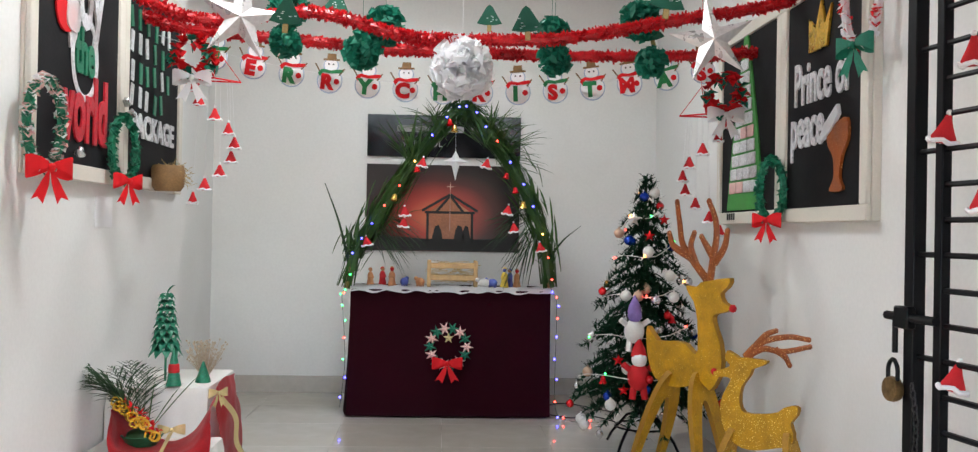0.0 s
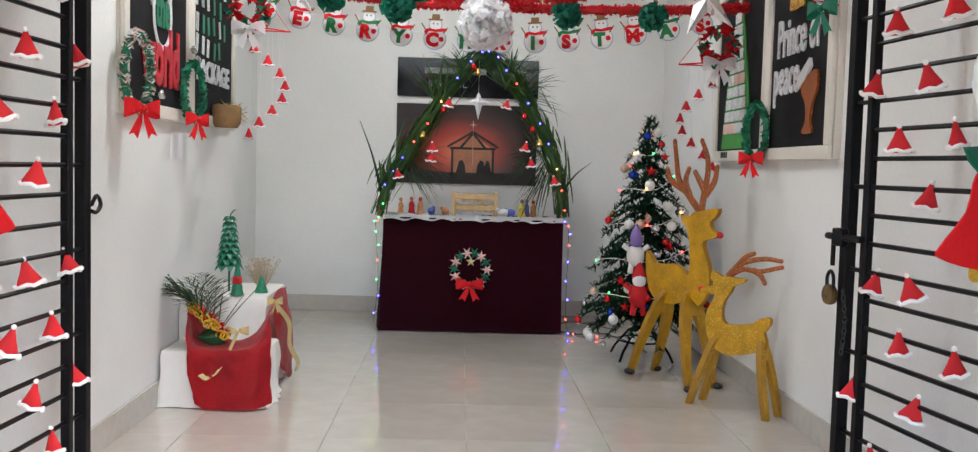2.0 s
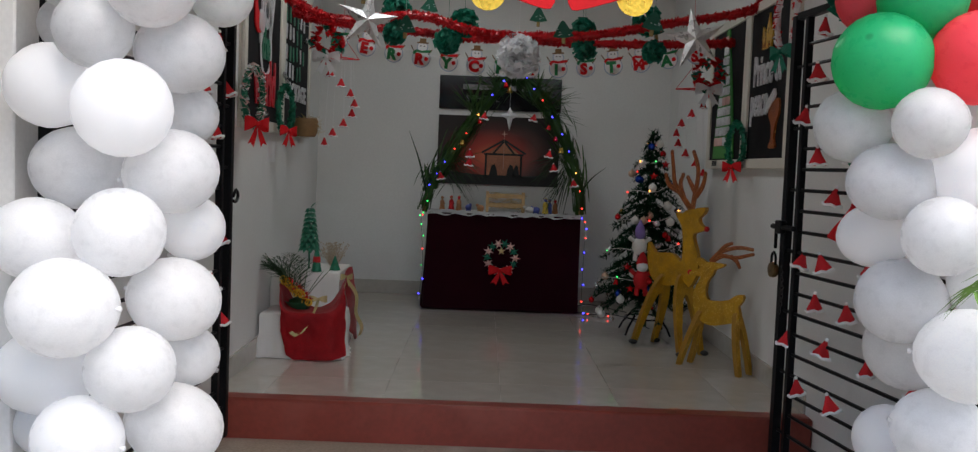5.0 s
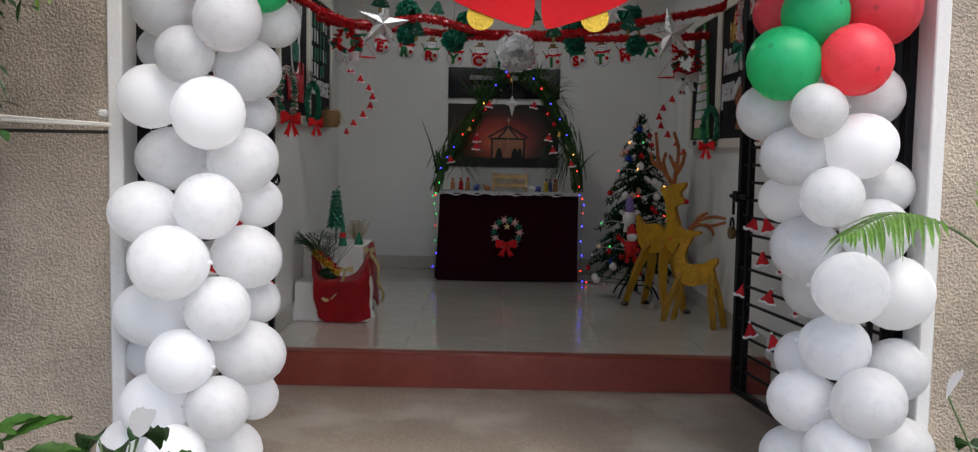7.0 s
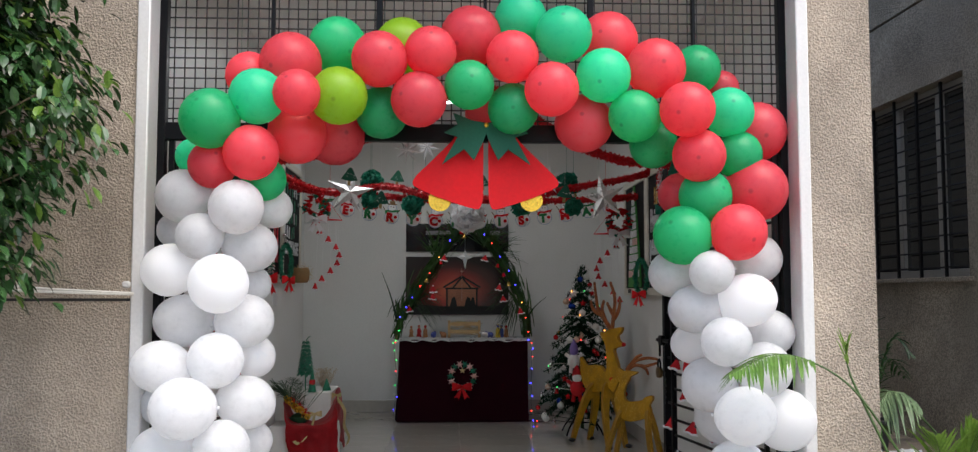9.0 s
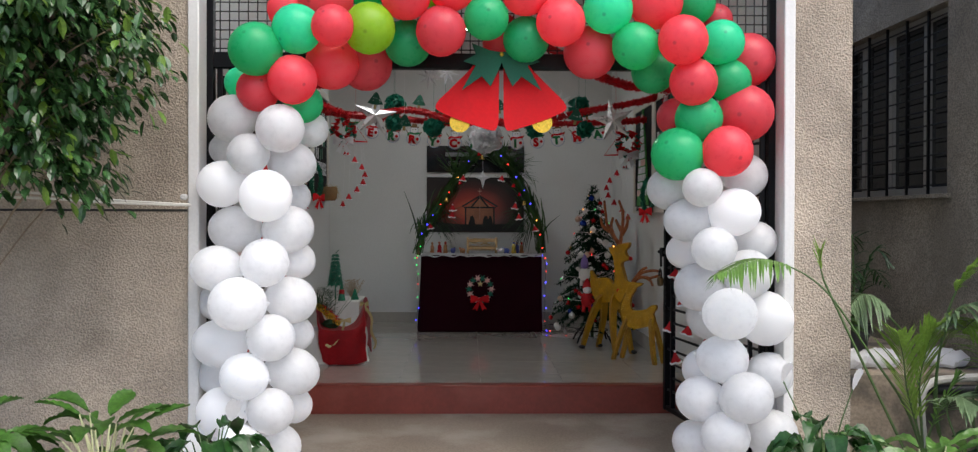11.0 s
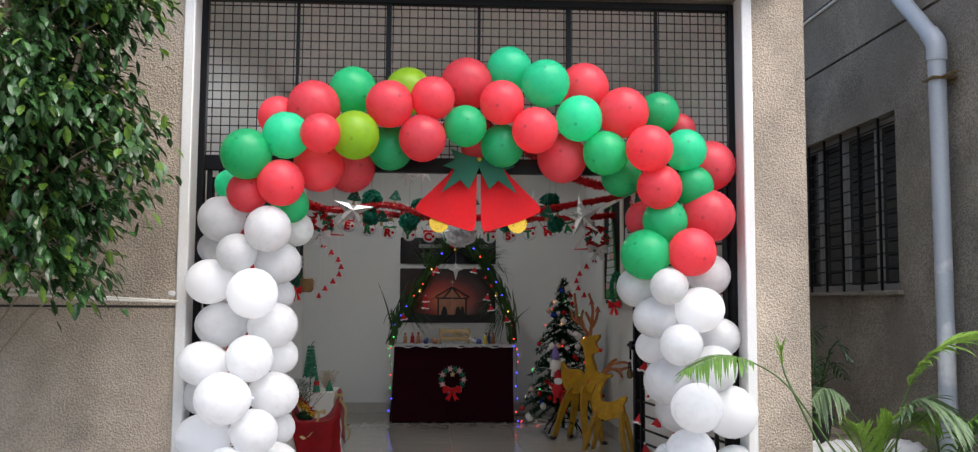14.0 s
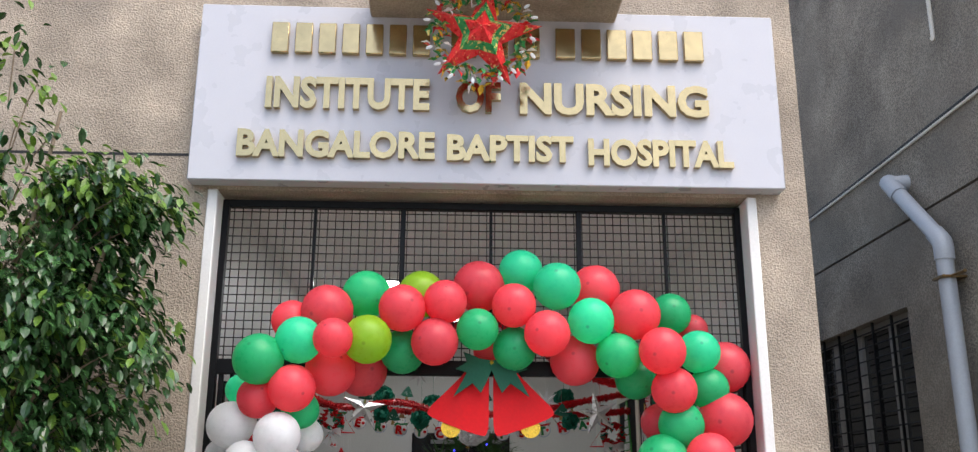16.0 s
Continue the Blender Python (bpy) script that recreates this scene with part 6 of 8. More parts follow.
pompom(0.08, 4.0, 2.035, 0.125, WHITE_PAPER, "large white crepe paper pompom hung in the middle", 260)
for x, z, r in ((-0.69, 2.32, 0.085), (-0.70, 2.17, 0.07), (-0.26, 2.25, 0.085), (-0.36, 2.14, 0.085), (0.485, 2.235, 0.075), (0.5, 2.125, 0.075), (0.885, 2.31, 0.09), (0.94, 2.12, 0.07)):
    pompom(x, 4.2, z, r, GREEN_PAPER, "dark green crepe paper pompom on the tinsel rope")
pompom(-1.2, 1.75, 2.12, 0.13, GREEN_PAPER, "dark green crepe paper pompom near the gate", 150)
pompom(1.28, 1.75, 2.08, 0.13, GREEN_PAPER, "dark green crepe paper pompom near the gate", 150)


def hung(ob, z):
    """A thread straight up to the ceiling."""
    top = ob.matrix_world.inverted() @ Vector((*ob.matrix_world.translation.xy, ZC))
    bm = bmesh.new()
    tube(bm, ((0, 0, 0), top), 0.001, 3)
    part("thread", bm, WHITE_PAPER, ob)
    return ob


for x, y, z, r, tl in ((-0.835, 3.9, 2.2, 0.19, 8), (1.13, 3.9, 2.165, 0.19, -10)):
    ob = tagged(part("card_star", faceted_star(5, r, r * 0.34, r * 0.2), SILVER, smooth=False), "large folded silver card star on a thread", "star", "silver stars")
    ob.matrix_world = pose(x, y, z, 0, tl, rng.uniform(-15, 15))
    hung(ob, 0.4)
for x, y, z in ((-0.33, 2.6, 2.33), (0.55, 2.5, 2.13), (-0.22, 2.9, 2.4)):
    ob = tagged(part("card_star", faceted_star(8, 0.1, 0.035, 0.02), WHITE_PAPER if x > -0.3 else SILVER, smooth=False), "eight-pointed white card star on a thread", "star", "white stars")
    ob.matrix_world = pose(x, y, z, 0, 10, rng.uniform(-35, 35))
    hung(ob, 0.4)
for x, y, z, tl in ((0.21, 4.35, 2.33, 0), (-0.49, 4.3, 2.36, 8), (0.96, 4.3, 2.27, -12), (-0.75, 3.1, 2.22, 6), (-0.55, 3.3, 2.08, 4), (0.3, 3.4, 2.1, -5), (0.72, 3.0, 2.1, 8)):
    t = thing("felt_tree", "small dark green felt tree with white stitches on a thread", "felt tree", "felt trees", pose(x, y, z, 0, tl) @ Matrix.Scale(0.72, 4))
    bm = bmesh.new()
    slab(bm, [(-0.08, -0.03), (-0.03, -0.04), (0.03, -0.04), (0.08, -0.03), (0.045, 0.03), (0.02, 0.075), (0.0, 0.09), (-0.02, 0.075), (-0.045, 0.03)], 0.012)
    part("felt", bm, GREEN_FELT, t)
    bm = bmesh.new()
    box(bm, -0.014, -0.005, -0.085, 0.014, 0.005, -0.04, 0.003)
    part("stem", bm, TAN_STALK, t)
    bm = bmesh.new()
    for k in range(6):
        px, pz = rng.uniform(-0.045, 0.045), rng.uniform(-0.025, 0.03)
        box(bm, px, -0.0085, pz, px + 0.012, -0.006, pz + 0.004)
    tagged(part("stitches", bm, WHITE_PAPER, t), kind="stuff")
    hung(t, 0.3)

# snowman tags that spell the greeting
TAGX = 0.187
# blue-grey rim behind each tag: its outline and soft shading put into colour
TAG_RIM = material("pale_blue_card", (0.4, 0.48, 0.62), 0.6, vary=0.08, scale=20)
bm = bmesh.new()
line = []
for k in range(41):
    x = XL + (XR - XL) * k / 40
    line.append(Vector((x, 4.694, 2.065 + 0.125 * ((x - 0.1) / 1.15) ** 2)))
tube(bm, line, 0.0015, 3)
tagged(part("banner_string", bm, WHITE_PAPER), "thin string that carries the snowman tags", "string")


def disc(bm, cx, cz, r, y, n=20, mi=0, t=0.003):
    a = [bm.verts.new((cx + r * math.cos(2 * math.pi * k / n), y, cz + r * math.sin(2 * math.pi * k / n))) for k in range(n)]
    b = [bm.verts.new((v.co.x, y + t, v.co.z)) for v in a]
    fs = [bm.faces.new(a), bm.faces.new(b[::-1])] + [bm.faces.new((a[k], b[k], b[(k + 1) % n], a[(k + 1) % n])) for k in range(n)]
    for f in fs:
        f.material_index = mi


TAG_GREEN = material("tag_letter_green", (0.01, 0.2, 0.06), 0.6)
for k, ch in enumerate("MERRYCHRISTMAS"):
    x = -1.12 + TAGX * k
    z = 2.085 + 0.125 * ((x - 0.1) / 1.15) ** 2 - 0.02
    t = thing("snowman_tag", "flat white snowman tag with a coloured letter and scarf", "banner tag", "snowman banner", pose(x, 4.69, z, 0, -8 * (x - 0.1), rng.uniform(-10, 10)))
    bm = bmesh.new()
    disc(bm, 0, -0.03, 0.064, 0.001)
    disc(bm, 0, 0.045, 0.039, 0.0)
    part("card", bm, TAG_RIM, t)
    bm = bmesh.new()
    disc(bm, 0, -0.029, 0.059, -0.0005)
    disc(bm, 0, 0.047, 0.033, -0.0015)
    part("body", bm, TAG_WHITE, t)
    bm = bmesh.new()
    slab(bm, [(-0.04, 0.068), (0.04, 0.072), (0.039, 0.08), (0.023, 0.08), (0.021, 0.105), (-0.021, 0.103), (-0.023, 0.078), (-0.041, 0.076)], 0.004, pose(0, -0.003, 0))
    part("hat", bm, BROWN_PAPER, t)
    bm = bmesh.new()
    slab(bm, [(-0.034, 0.026), (0.0, 0.02), (0.034, 0.028), (0.06, 0.03), (0.066, 0.018), (0.04, 0.01), (0.0, 0.006), (-0.035, 0.01), (-0.05, -0.012), (-0.062, 0.004), (-0.05, 0.02)], 0.003, pose(0, -0.003, 0))
    part("scarf", bm, RED_PAPER if k % 3 else TAG_GREEN, t)
    for a, b in (((-0.045, 0.0, 0.0), (-0.078, -0.003, 0.05)), ((0.045, 0.0, 0.0), (0.07, -0.003, 0.035))):
        bm = bmesh.new()
        tube(bm, (a, b), 0.0035, 5)
        part("stick_arm", bm, BROWN_PAPER, t)
    bm = bmesh.new()
    disc(bm, 0.035, -0.032, 0.014, -0.003)
    disc(bm, -0.012, 0.052, 0.004, -0.003, 8)
    tagged(part("berry", bm, RED_PAPER, t), kind="stuff")
    bm = bmesh.new()
    disc(bm, -0.012, 0.052, 0.0045, -0.004, 8)
    disc(bm, 0.012, 0.052, 0.0045, -0.004, 8)
    part("eyes", bm, INK, t)
    letters("letter", ch, RED_PAPER if k % 2 else TAG_GREEN, 0.098, pose(-0.014, -0.004, -0.07), t, 0.002, bold=0.006)


# ---- entrance: gate frame, mesh panels, gates ----
gf = tagged(thing("gate_frame", "black iron frame with wire mesh panels over the gate", "gate frame", m=pose(0, YG, 0)), kind="")
for x0, x1, z0, z1 in ((JL, JL + 0.035, -0.11, ZL), (JR - 0.035, JR, -0.11, ZL), (JL + 0.035, JR - 0.035, ZL - 0.04, ZL), (JL + 0.035, JR - 0.035, 2.12, 2.2)):
    bm = bmesh.new()
    box(bm, x0, -0.025, z0, x1, 0.025, z1, 0.003)
    part("frame_bar", bm, BLACK_IRON, gf)
for x0, x1 in ((JL + 0.05, JL + 0.075), (JR - 0.075, JR - 0.05), (JL + 0.11, JL + 0.13), (JR - 0.13, JR - 0.11)):
    bm = bmesh.new()
    box(bm, x0, -0.012, -0.1, x1, 0.012, 2.12, 0.002)
    part("side_bar", bm, BLACK_IRON, gf)
PX = [JL + 0.035, -0.886, -0.395, 0.099, 0.595, 1.084, JR - 0.035]
for k, x in enumerate(PX[1:-1]):
    w = 0.014 if k % 2 else 0.008
    bm = bmesh.new()
    box(bm, x - w, -0.015, 2.2, x + w, 0.015, ZL - 0.04, 0.002)
    part("mullion", bm, BLACK_IRON, gf)
for a, b in zip(PX, PX[1:]):
    bm = bmesh.new()
    n = round((b - a) / 0.046)
    for k in range(n):
        x = a + (b - a) * (k + 0.5) / n
        tube(bm, ((x, 0.017, 2.2), (x, 0.017, ZL - 0.04)), 0.0038, 4)
    for k in range(18):
        z = 2.225 + k * 0.0475
        tube(bm, ((a, 0.022, z), (b, 0.022, z)), 0.0038, 4)
    part("wire_mesh", bm, WIRE, gf, "square welded wire mesh")


def gate(hx, fx, label):
    L, h = 1.49, 2.06
    a = math.degrees(math.atan2(2.46 - 1.03, fx - hx))
    g = thing("iron_gate", label, "gate", "entrance gates", pose(hx, 1.03, 0.0, 0, 0, a))
    for u, w in ((0.0, 0.035), (L - 0.145, 0.03), (L - 0.04, 0.04)):
        bm = bmesh.new()
        box(bm, u, -w / 2, 0.06, u + w, w / 2, h + 0.02, 0.003)
        part("stile", bm, BLACK_IRON, g)
    for z in (0.06, h):
        bm = bmesh.new()
        box(bm, 0.036, -0.0165, z, L - 0.036, 0.0165, z + 0.033, 0.003)
        part("rail", bm, BLACK_IRON, g)
    for k in range(20):
        z = 0.201 + 0.0917 * k
        bm = bmesh.new()
        tube(bm, ((0.03, 0, z), (L - (0.042 if k % 3 == 0 else 0.12), 0, z)), 0.008, 6)
        part("bar", bm, BLACK_IRON, g)
    return g, pose(hx, 1.03, 0.0, 0, 0, a)


gl, ML = gate(-1.345, -1.265, "black iron bar gate standing open, hung with felt hats")
gr_, MR = gate(1.49, 1.29, "black iron bar gate standing open with a padlock")
bm = bmesh.new()
tube(bm, smooth_line([(1.49, -0.02, 1.17), (1.53, -0.02, 1.2), (1.56, -0.02, 1.17), (1.53, -0.02, 1.145), (1.49, -0.02, 1.15)], 4), 0.007, 6)
part("latch_ring", bm, BLACK_IRON, gl)
bm = bmesh.new()
tube(bm, ((1.34, 0.03, 1.13), (1.55, 0.03, 1.13)), 0.012, 8)
box(bm, 1.44, 0.015, 1.10, 1.5, 0.045, 1.16, 0.004)
tube(bm, ((1.51, 0.03, 1.13), (1.51, 0.03, 1.03)), 0.008, 6)
part("slide_bolt", bm, BLACK_IRON, gr_)
pk = thing("padlock", "worn brass padlock hanging from the gate bolt", "padlock", m=MR @ pose(1.51, 0.035, 0.93))
bm = bmesh.new()
lathe(bm, [(0.02, -0.014), (0.033, -0.012), (0.036, 0), (0.033, 0.012), (0.02, 0.014)], 18, pose(0, 0, 0, 90))
part("lock_body", bm, BRASS, pk)
bm = bmesh.new()
tube(bm, smooth_line([(-0.02, 0, 0.02), (-0.02, 0, 0.06), (0, 0, 0.082), (0.02, 0, 0.06), (0.02, 0, 0.02)], 4), 0.006, 6)
part("shackle", bm, BLACK_IRON, pk)
ch = thing("chain", "thin steel chain dangling from the gate", "chain", m=MR @ pose(1.42, 0.04, 0.95))
for k in range(12):
    bm = bmesh.new()
    tube(bm, [(0.007 * math.cos(2 * math.pi * j / 8), 0, 0.012 * math.sin(2 * math.pi * j / 8)) for j in range(9)], 0.0022, 5)
    ob = part("link", bm, WIRE, ch)
    ob.matrix_basis = pose(-0.02 * math.sin(k * 0.25), 0, -0.018 * k, 0, 0, 90 * (k % 2))

r6 = random.Random(21)
# distance from the hinge and height of each hat's brim
HATS_RIGHT = [(1.23, 1.77), (0.95, 1.78), (1.35, 1.59), (1.05, 1.59), (1.19, 1.41), (0.92, 1.42), (1.05, 1.245), (1.3, 0.96), (1.08, 0.97), (0.76, 0.98), (1.14, 0.795), (0.88, 0.79), (1.39, 0.6), (1.07, 0.615), (0.72, 0.61)]
HATS_LEFT = [(1.24, 1.8), (0.85, 1.615), (1.09, 1.605), (1.41, 1.615), (0.96, 1.42), (1.26, 1.425), (1.13, 1.24), (1.36, 0.96), (1.11, 0.95), (0.87, 0.96), (0.97, 0.775), (1.25, 0.77), (1.4, 0.59), (1.11, 0.59), (0.85, 0.595)]
HATS_BOTH = [(0.66, 1.79), (0.3, 1.78), (0.55, 1.6), (0.2, 1.6), (0.4, 1.42), (0.6, 1.24), (0.25, 1.24), (0.45, 0.97), (0.55, 0.78), (0.25, 0.78), (0.4, 0.6), (1.25, 0.41), (0.95, 0.41), (0.6, 0.41), (1.2, 1.96), (0.8, 1.96)]
for M, s, spots in ((ML, 1, HATS_LEFT + HATS_BOTH), (MR, -1, HATS_RIGHT + HATS_BOTH)):
    for u, z in spots:
        p = M @ Vector((u, -0.018 * s, z))
        hat(HAT_GATE, pose(p.x, p.y - 0.01, p.z, r6.uniform(-8, 8), r6.uniform(-18, 18), r6.uniform(-30, 30)), "small red felt hat with white trim tied to the gate", "felt hats on the gates")

for M, s in ((ML, -1), (MR, 1)):
    p = Vector((1.35, 1.8, 1.2) if s > 0 else (-1.28, 1.8, 1.21))
    t = thing("felt_bell", "flat red felt bell with a green paper bow on the gate", "bell decoration", "felt bells on the gates", Matrix.Translation(p) @ pose(0, 0, 0, 0, 6 * s, 22 * s) @ Matrix.Scale(0.86, 4))
    bm = bmesh.new()
    slab(bm, rounded([(-0.05, 0.17), (0.05, 0.17), (0.075, 0.05), (0.17, -0.07), (0.16, -0.1), (0.0, -0.12), (-0.16, -0.1), (-0.17, -0.07), (-0.075, 0.05)]), 0.006)
    part("bell", bm, RED_PAPER, t)
    bm = bmesh.new()
    slab(bm, [(0, 0.14), (-0.1, 0.2), (-0.13, 0.24), (-0.02, 0.26), (0.02, 0.3), (0.06, 0.24), (0.12, 0.21), (0.06, 0.17), (0.05, 0.1)], 0.008, pose(0, -0.008, 0))
    part("paper_bow", bm, GREEN_PAPER, t)
    bm = bmesh.new()
    disc(bm, 0, -0.13, 0.03, -0.002)
    part("clapper", bm, GOLD_FOIL, t)

# pair of flat bells in the middle of the arch
bl = thing("paper_bells", "two large flat red bells with green bow and gold clappers", "bell decoration", m=pose(0.1, 0.925, 2.17))
for s in (-1, 1):
    bm = bmesh.new()
    slab(bm, rounded([(s * x, z) for x, z in ((0.02, 0.0), (0.1, 0.01), (0.16, -0.06), (0.26, -0.16), (0.33, -0.235), (0.3, -0.28), (0.08, -0.36), (0.02, -0.35), (0.012, -0.2))]), 0.01, pose(0, 0.004 * s, 0))
    part("bell", bm, RED_PAPER, bl)
    bm = bmesh.new()
    slab(bm, [(s * x, z) for x, z in ((0.0, 0.02), (0.06, 0.03), (0.15, 0.065), (0.13, 0.01), (0.19, -0.025), (0.13, -0.045), (0.2, -0.17), (0.1, -0.1), (0.055, -0.15), (0.02, -0.08), (0.0, -0.03))], 0.014, pose(0, -0.05, 0))
    part("paper_bow", bm, GREEN_FELT, bl)
    bm = bmesh.new()
    disc(bm, s * 0.21, -0.325, 0.052, 0.012, 24)
    part("clapper", bm, GOLD_FOIL, bl)
bm = bmesh.new()
ball(bm, (0, -0.06, 0.01), 0.012, 8, 6)
tube(bm, ((0, -0.06, 0.01), (0, 0.0, 0.0)), 0.004, 5)
part("bow_knot", bm, GOLD_FOIL, bl)

# ---- signboard ----
SIGN = material("grey_white_acrylic", (0.48, 0.48, 0.52), 0.3, vary=0.02, bump=0.0)
GOLD = material("polished_gold_letter", (0.58, 0.44, 0.22), 0.14, metal=1.0, vary=0.06, scale=9, fine=25, bump=0.12)
sg = thing("signboard", "pale grey signboard with raised polished gold capital letters", "sign", m=pose(0.08, 0.74, 3.13))
bm = bmesh.new()
box(bm, -1.63, 0, 0, 1.635, 0.109, 1.05, 0.006)
part("panel", bm, SIGN, sg)


def sized(body, x0, x1, z0, z1):
    ob = letters("lettering", body, GOLD, 1.0, Matrix.Identity(4), None, 0.06, align="LEFT", bold=0.04)
    co = [v.co for v in ob.data.vertices]
    ax, bx, az, bz = min(c.x for c in co), max(c.x for c in co), min(c.z for c in co), max(c.z for c in co)
    sx, sz = (x1 - x0) / (bx - ax), (z1 - z0) / (bz - az)
    ob.data.transform(Matrix.Translation((x0, -0.018, z0)) @ Matrix.Diagonal((sx, 0.28, sz, 1)) @ Matrix.Translation((-ax, 0, -az)))
    me = ob.data
    bpy.data.objects.remove(ob)
    return split_letters(me, sg)


sized("INSTITUTE", -1.235, -0.335, 0.41, 0.60)
sized("OF", -0.19, 0.06, 0.405, 0.59)
sized("NURSING", 0.165, 1.225, 0.40, 0.592)
sized("BANGALORE", -1.37, -0.30, 0.125, 0.285)
sized("BAPTIST", -0.235, 0.46, 0.12, 0.275)
sized("HOSPITAL", 0.54, 1.345, 0.105, 0.265)
for x0, x1, n in ((-1.225, -0.34, 7), (-0.22, 0.28, 3), (0.37, 1.215, 6)):
    step = (x1 - x0 + 0.035) / n
    for k in range(n):
        bm = bmesh.new()
        box(bm, x0 + k * step, -0.035, 0.745, x0 + (k + 1) * step - 0.035, 0.0, 0.93, 0.004)
        part("bar", bm, GOLD, sg)

# star lantern under the slab
FOIL = [material("red_gold_print", (0.62, 0.02, 0.025), 0.3, vary=0.2, scale=40, stain=(0.8, 0.5, 0.2), stain_scale=55, stain_low=0.62, stain_high=0.66),
        material("green_gold_print", (0.02, 0.22, 0.06), 0.3, vary=0.2, scale=40, stain=(0.7, 0.5, 0.15), stain_scale=50, stain_low=0.56, stain_high=0.6)]
sl = thing("star_lantern", "red and green printed paper star lantern in a fringed ring", "star lantern", m=pose(0.02, 0.4, 3.85, 0, 8, 0))
bm = faceted_star(5, 0.33, 0.12, 0.11)
for f in bm.faces:
    f.material_index = 0
ob = part("star", bm, FOIL[0], sl, smooth=False)
bm = bmesh.new()
ro, ri = star_outline(5, 0.165, 0.1), star_outline(5, 0.105, 0.064)
va = [bm.verts.new((x, -0.11 * (1 - (0.5 if k % 2 == 0 else 0.833)) - 0.004, z)) for k, (x, z) in enumerate(ro)]
vb = [bm.verts.new((x, -0.11 * (1 - (0.318 if k % 2 == 0 else 0.533)) - 0.004, z)) for k, (x, z) in enumerate(ri)]
for k in range(10):
    bm.faces.new((va[k], va[(k + 1) % 10], vb[(k + 1) % 10], vb[k]))
part("printed_band", bm, FOIL[1], sl, "green and gold printed band", smooth=False)
bm = bmesh.new()
for k in range(240):
    a = 2 * math.pi * rng.random()
    rr = rng.uniform(0.2, 0.28)
    blade(bm, (rr * math.cos(a), rng.uniform(-0.03, 0.06), rr * math.sin(a)), (rng.uniform(-1, 1), rng.uniform(-0.6, 0.4), rng.uniform(-1, 0.6)), 0.055, 0.045, 0.1, seg=2, mi=(0, 0, 0, 0, 1, 2, 3)[k % 7])
part("fringe", bm, [FOIL[1], FOIL[0], WHITE_PAPER, GOLD_FOIL], sl, smooth=False)
bm = bmesh.new()
for k in range(16):
    a = 2 * math.pi * (k + rng.uniform(-0.3, 0.3)) / 16
    rr = rng.uniform(0.27, 0.3)
    bm = bmesh.new()
    ball(bm, (0, 0, 0), 0.01, 8, 6, sy=0.3, sz=2.0)
    tab = part("fringe_tab", bm, WHITE_PAPER, sl)
    tab.matrix_basis = pose(rr * math.cos(a), -0.02, rr * math.sin(a), 0, 90 - math.degrees(a) + rng.uniform(-30, 30))
bm = bmesh.new()
tube(bm, ((0, 0, 0.28), (0.0, 0, 0.42)), 0.003, 4)
part("cord", bm, WIRE, sl)

# ---- neighbouring building: window, pipes, cables ----
ALU = material("grey_aluminium", (0.35, 0.34, 0.32), 0.4, metal=0.3)
PANE = material("dark_window_glass", (0.02, 0.022, 0.022), 0.05, vary=0.05, bump=0.0)
PVC = material("grey_pvc_pipe", (0.36, 0.39, 0.43), 0.4, vary=0.06, scale=6, stain=(0.6, 0.6, 0.6), stain_scale=4, stain_low=0.58, stain_high=0.66)
PVC_PALE = material("pale_pvc_pipe", (0.62, 0.6, 0.54), 0.5, vary=0.1)
wd = tagged(new("window_1"), "sliding aluminium window behind a black iron grille", "window", "", "structure")
wd.matrix_world = pose(XW + 0.12, W0, WZ0)
wl_, wh = W1 - W0, WZ1 - WZ0
for q in ((0, 0, wl_, 0.05), (0, wh - 0.05, wl_, wh), (0, 0.05, 0.05, wh - 0.05), (wl_ - 0.05, 0.05, wl_, wh - 0.05), (0.42, 0.05, 0.49, wh - 0.05), (0.95, 0.05, 1.02, wh - 0.05), (1.4, 0.05, 1.47, wh - 0.05)):
    bm = bmesh.new()
    box(bm, -0.03, q[0], q[1], 0.03, q[2], q[3], 0.004)
    part("window_frame", bm, ALU, wd)
for a, b in ((0.05, 0.42), (0.49, 0.95), (1.02, 1.4), (1.47, wl_ - 0.05)):
    bm = bmesh.new()
    box(bm, -0.004, a, 0.05, 0.004, b, wh - 0.05)
    part("pane", bm, PANE, wd)
for k in range(12):
    bm = bmesh.new()
    z = 0.06 + (wh - 0.12) * k / 11
    tube(bm, ((-0.075, 0.0, z), (-0.075, wl_, z)), 0.006, 5)
    part("grille_bar", bm, BLACK_IRON, wd)
for k in range(7):
    bm = bmesh.new()
    y = 0.02 + (wl_ - 0.04) * k / 6
    box(bm, -0.088, y - 0.008, 0.0, -0.072, y + 0.008, wh)
    part("grille_upright", bm, BLACK_IRON, wd)
bm = bmesh.new()
box(bm, -0.16, -0.05, -0.03, 0.02, wl_ + 0.05, -0.002, 0.004)
part("window_sill", bm, GREY_CAST, wd)

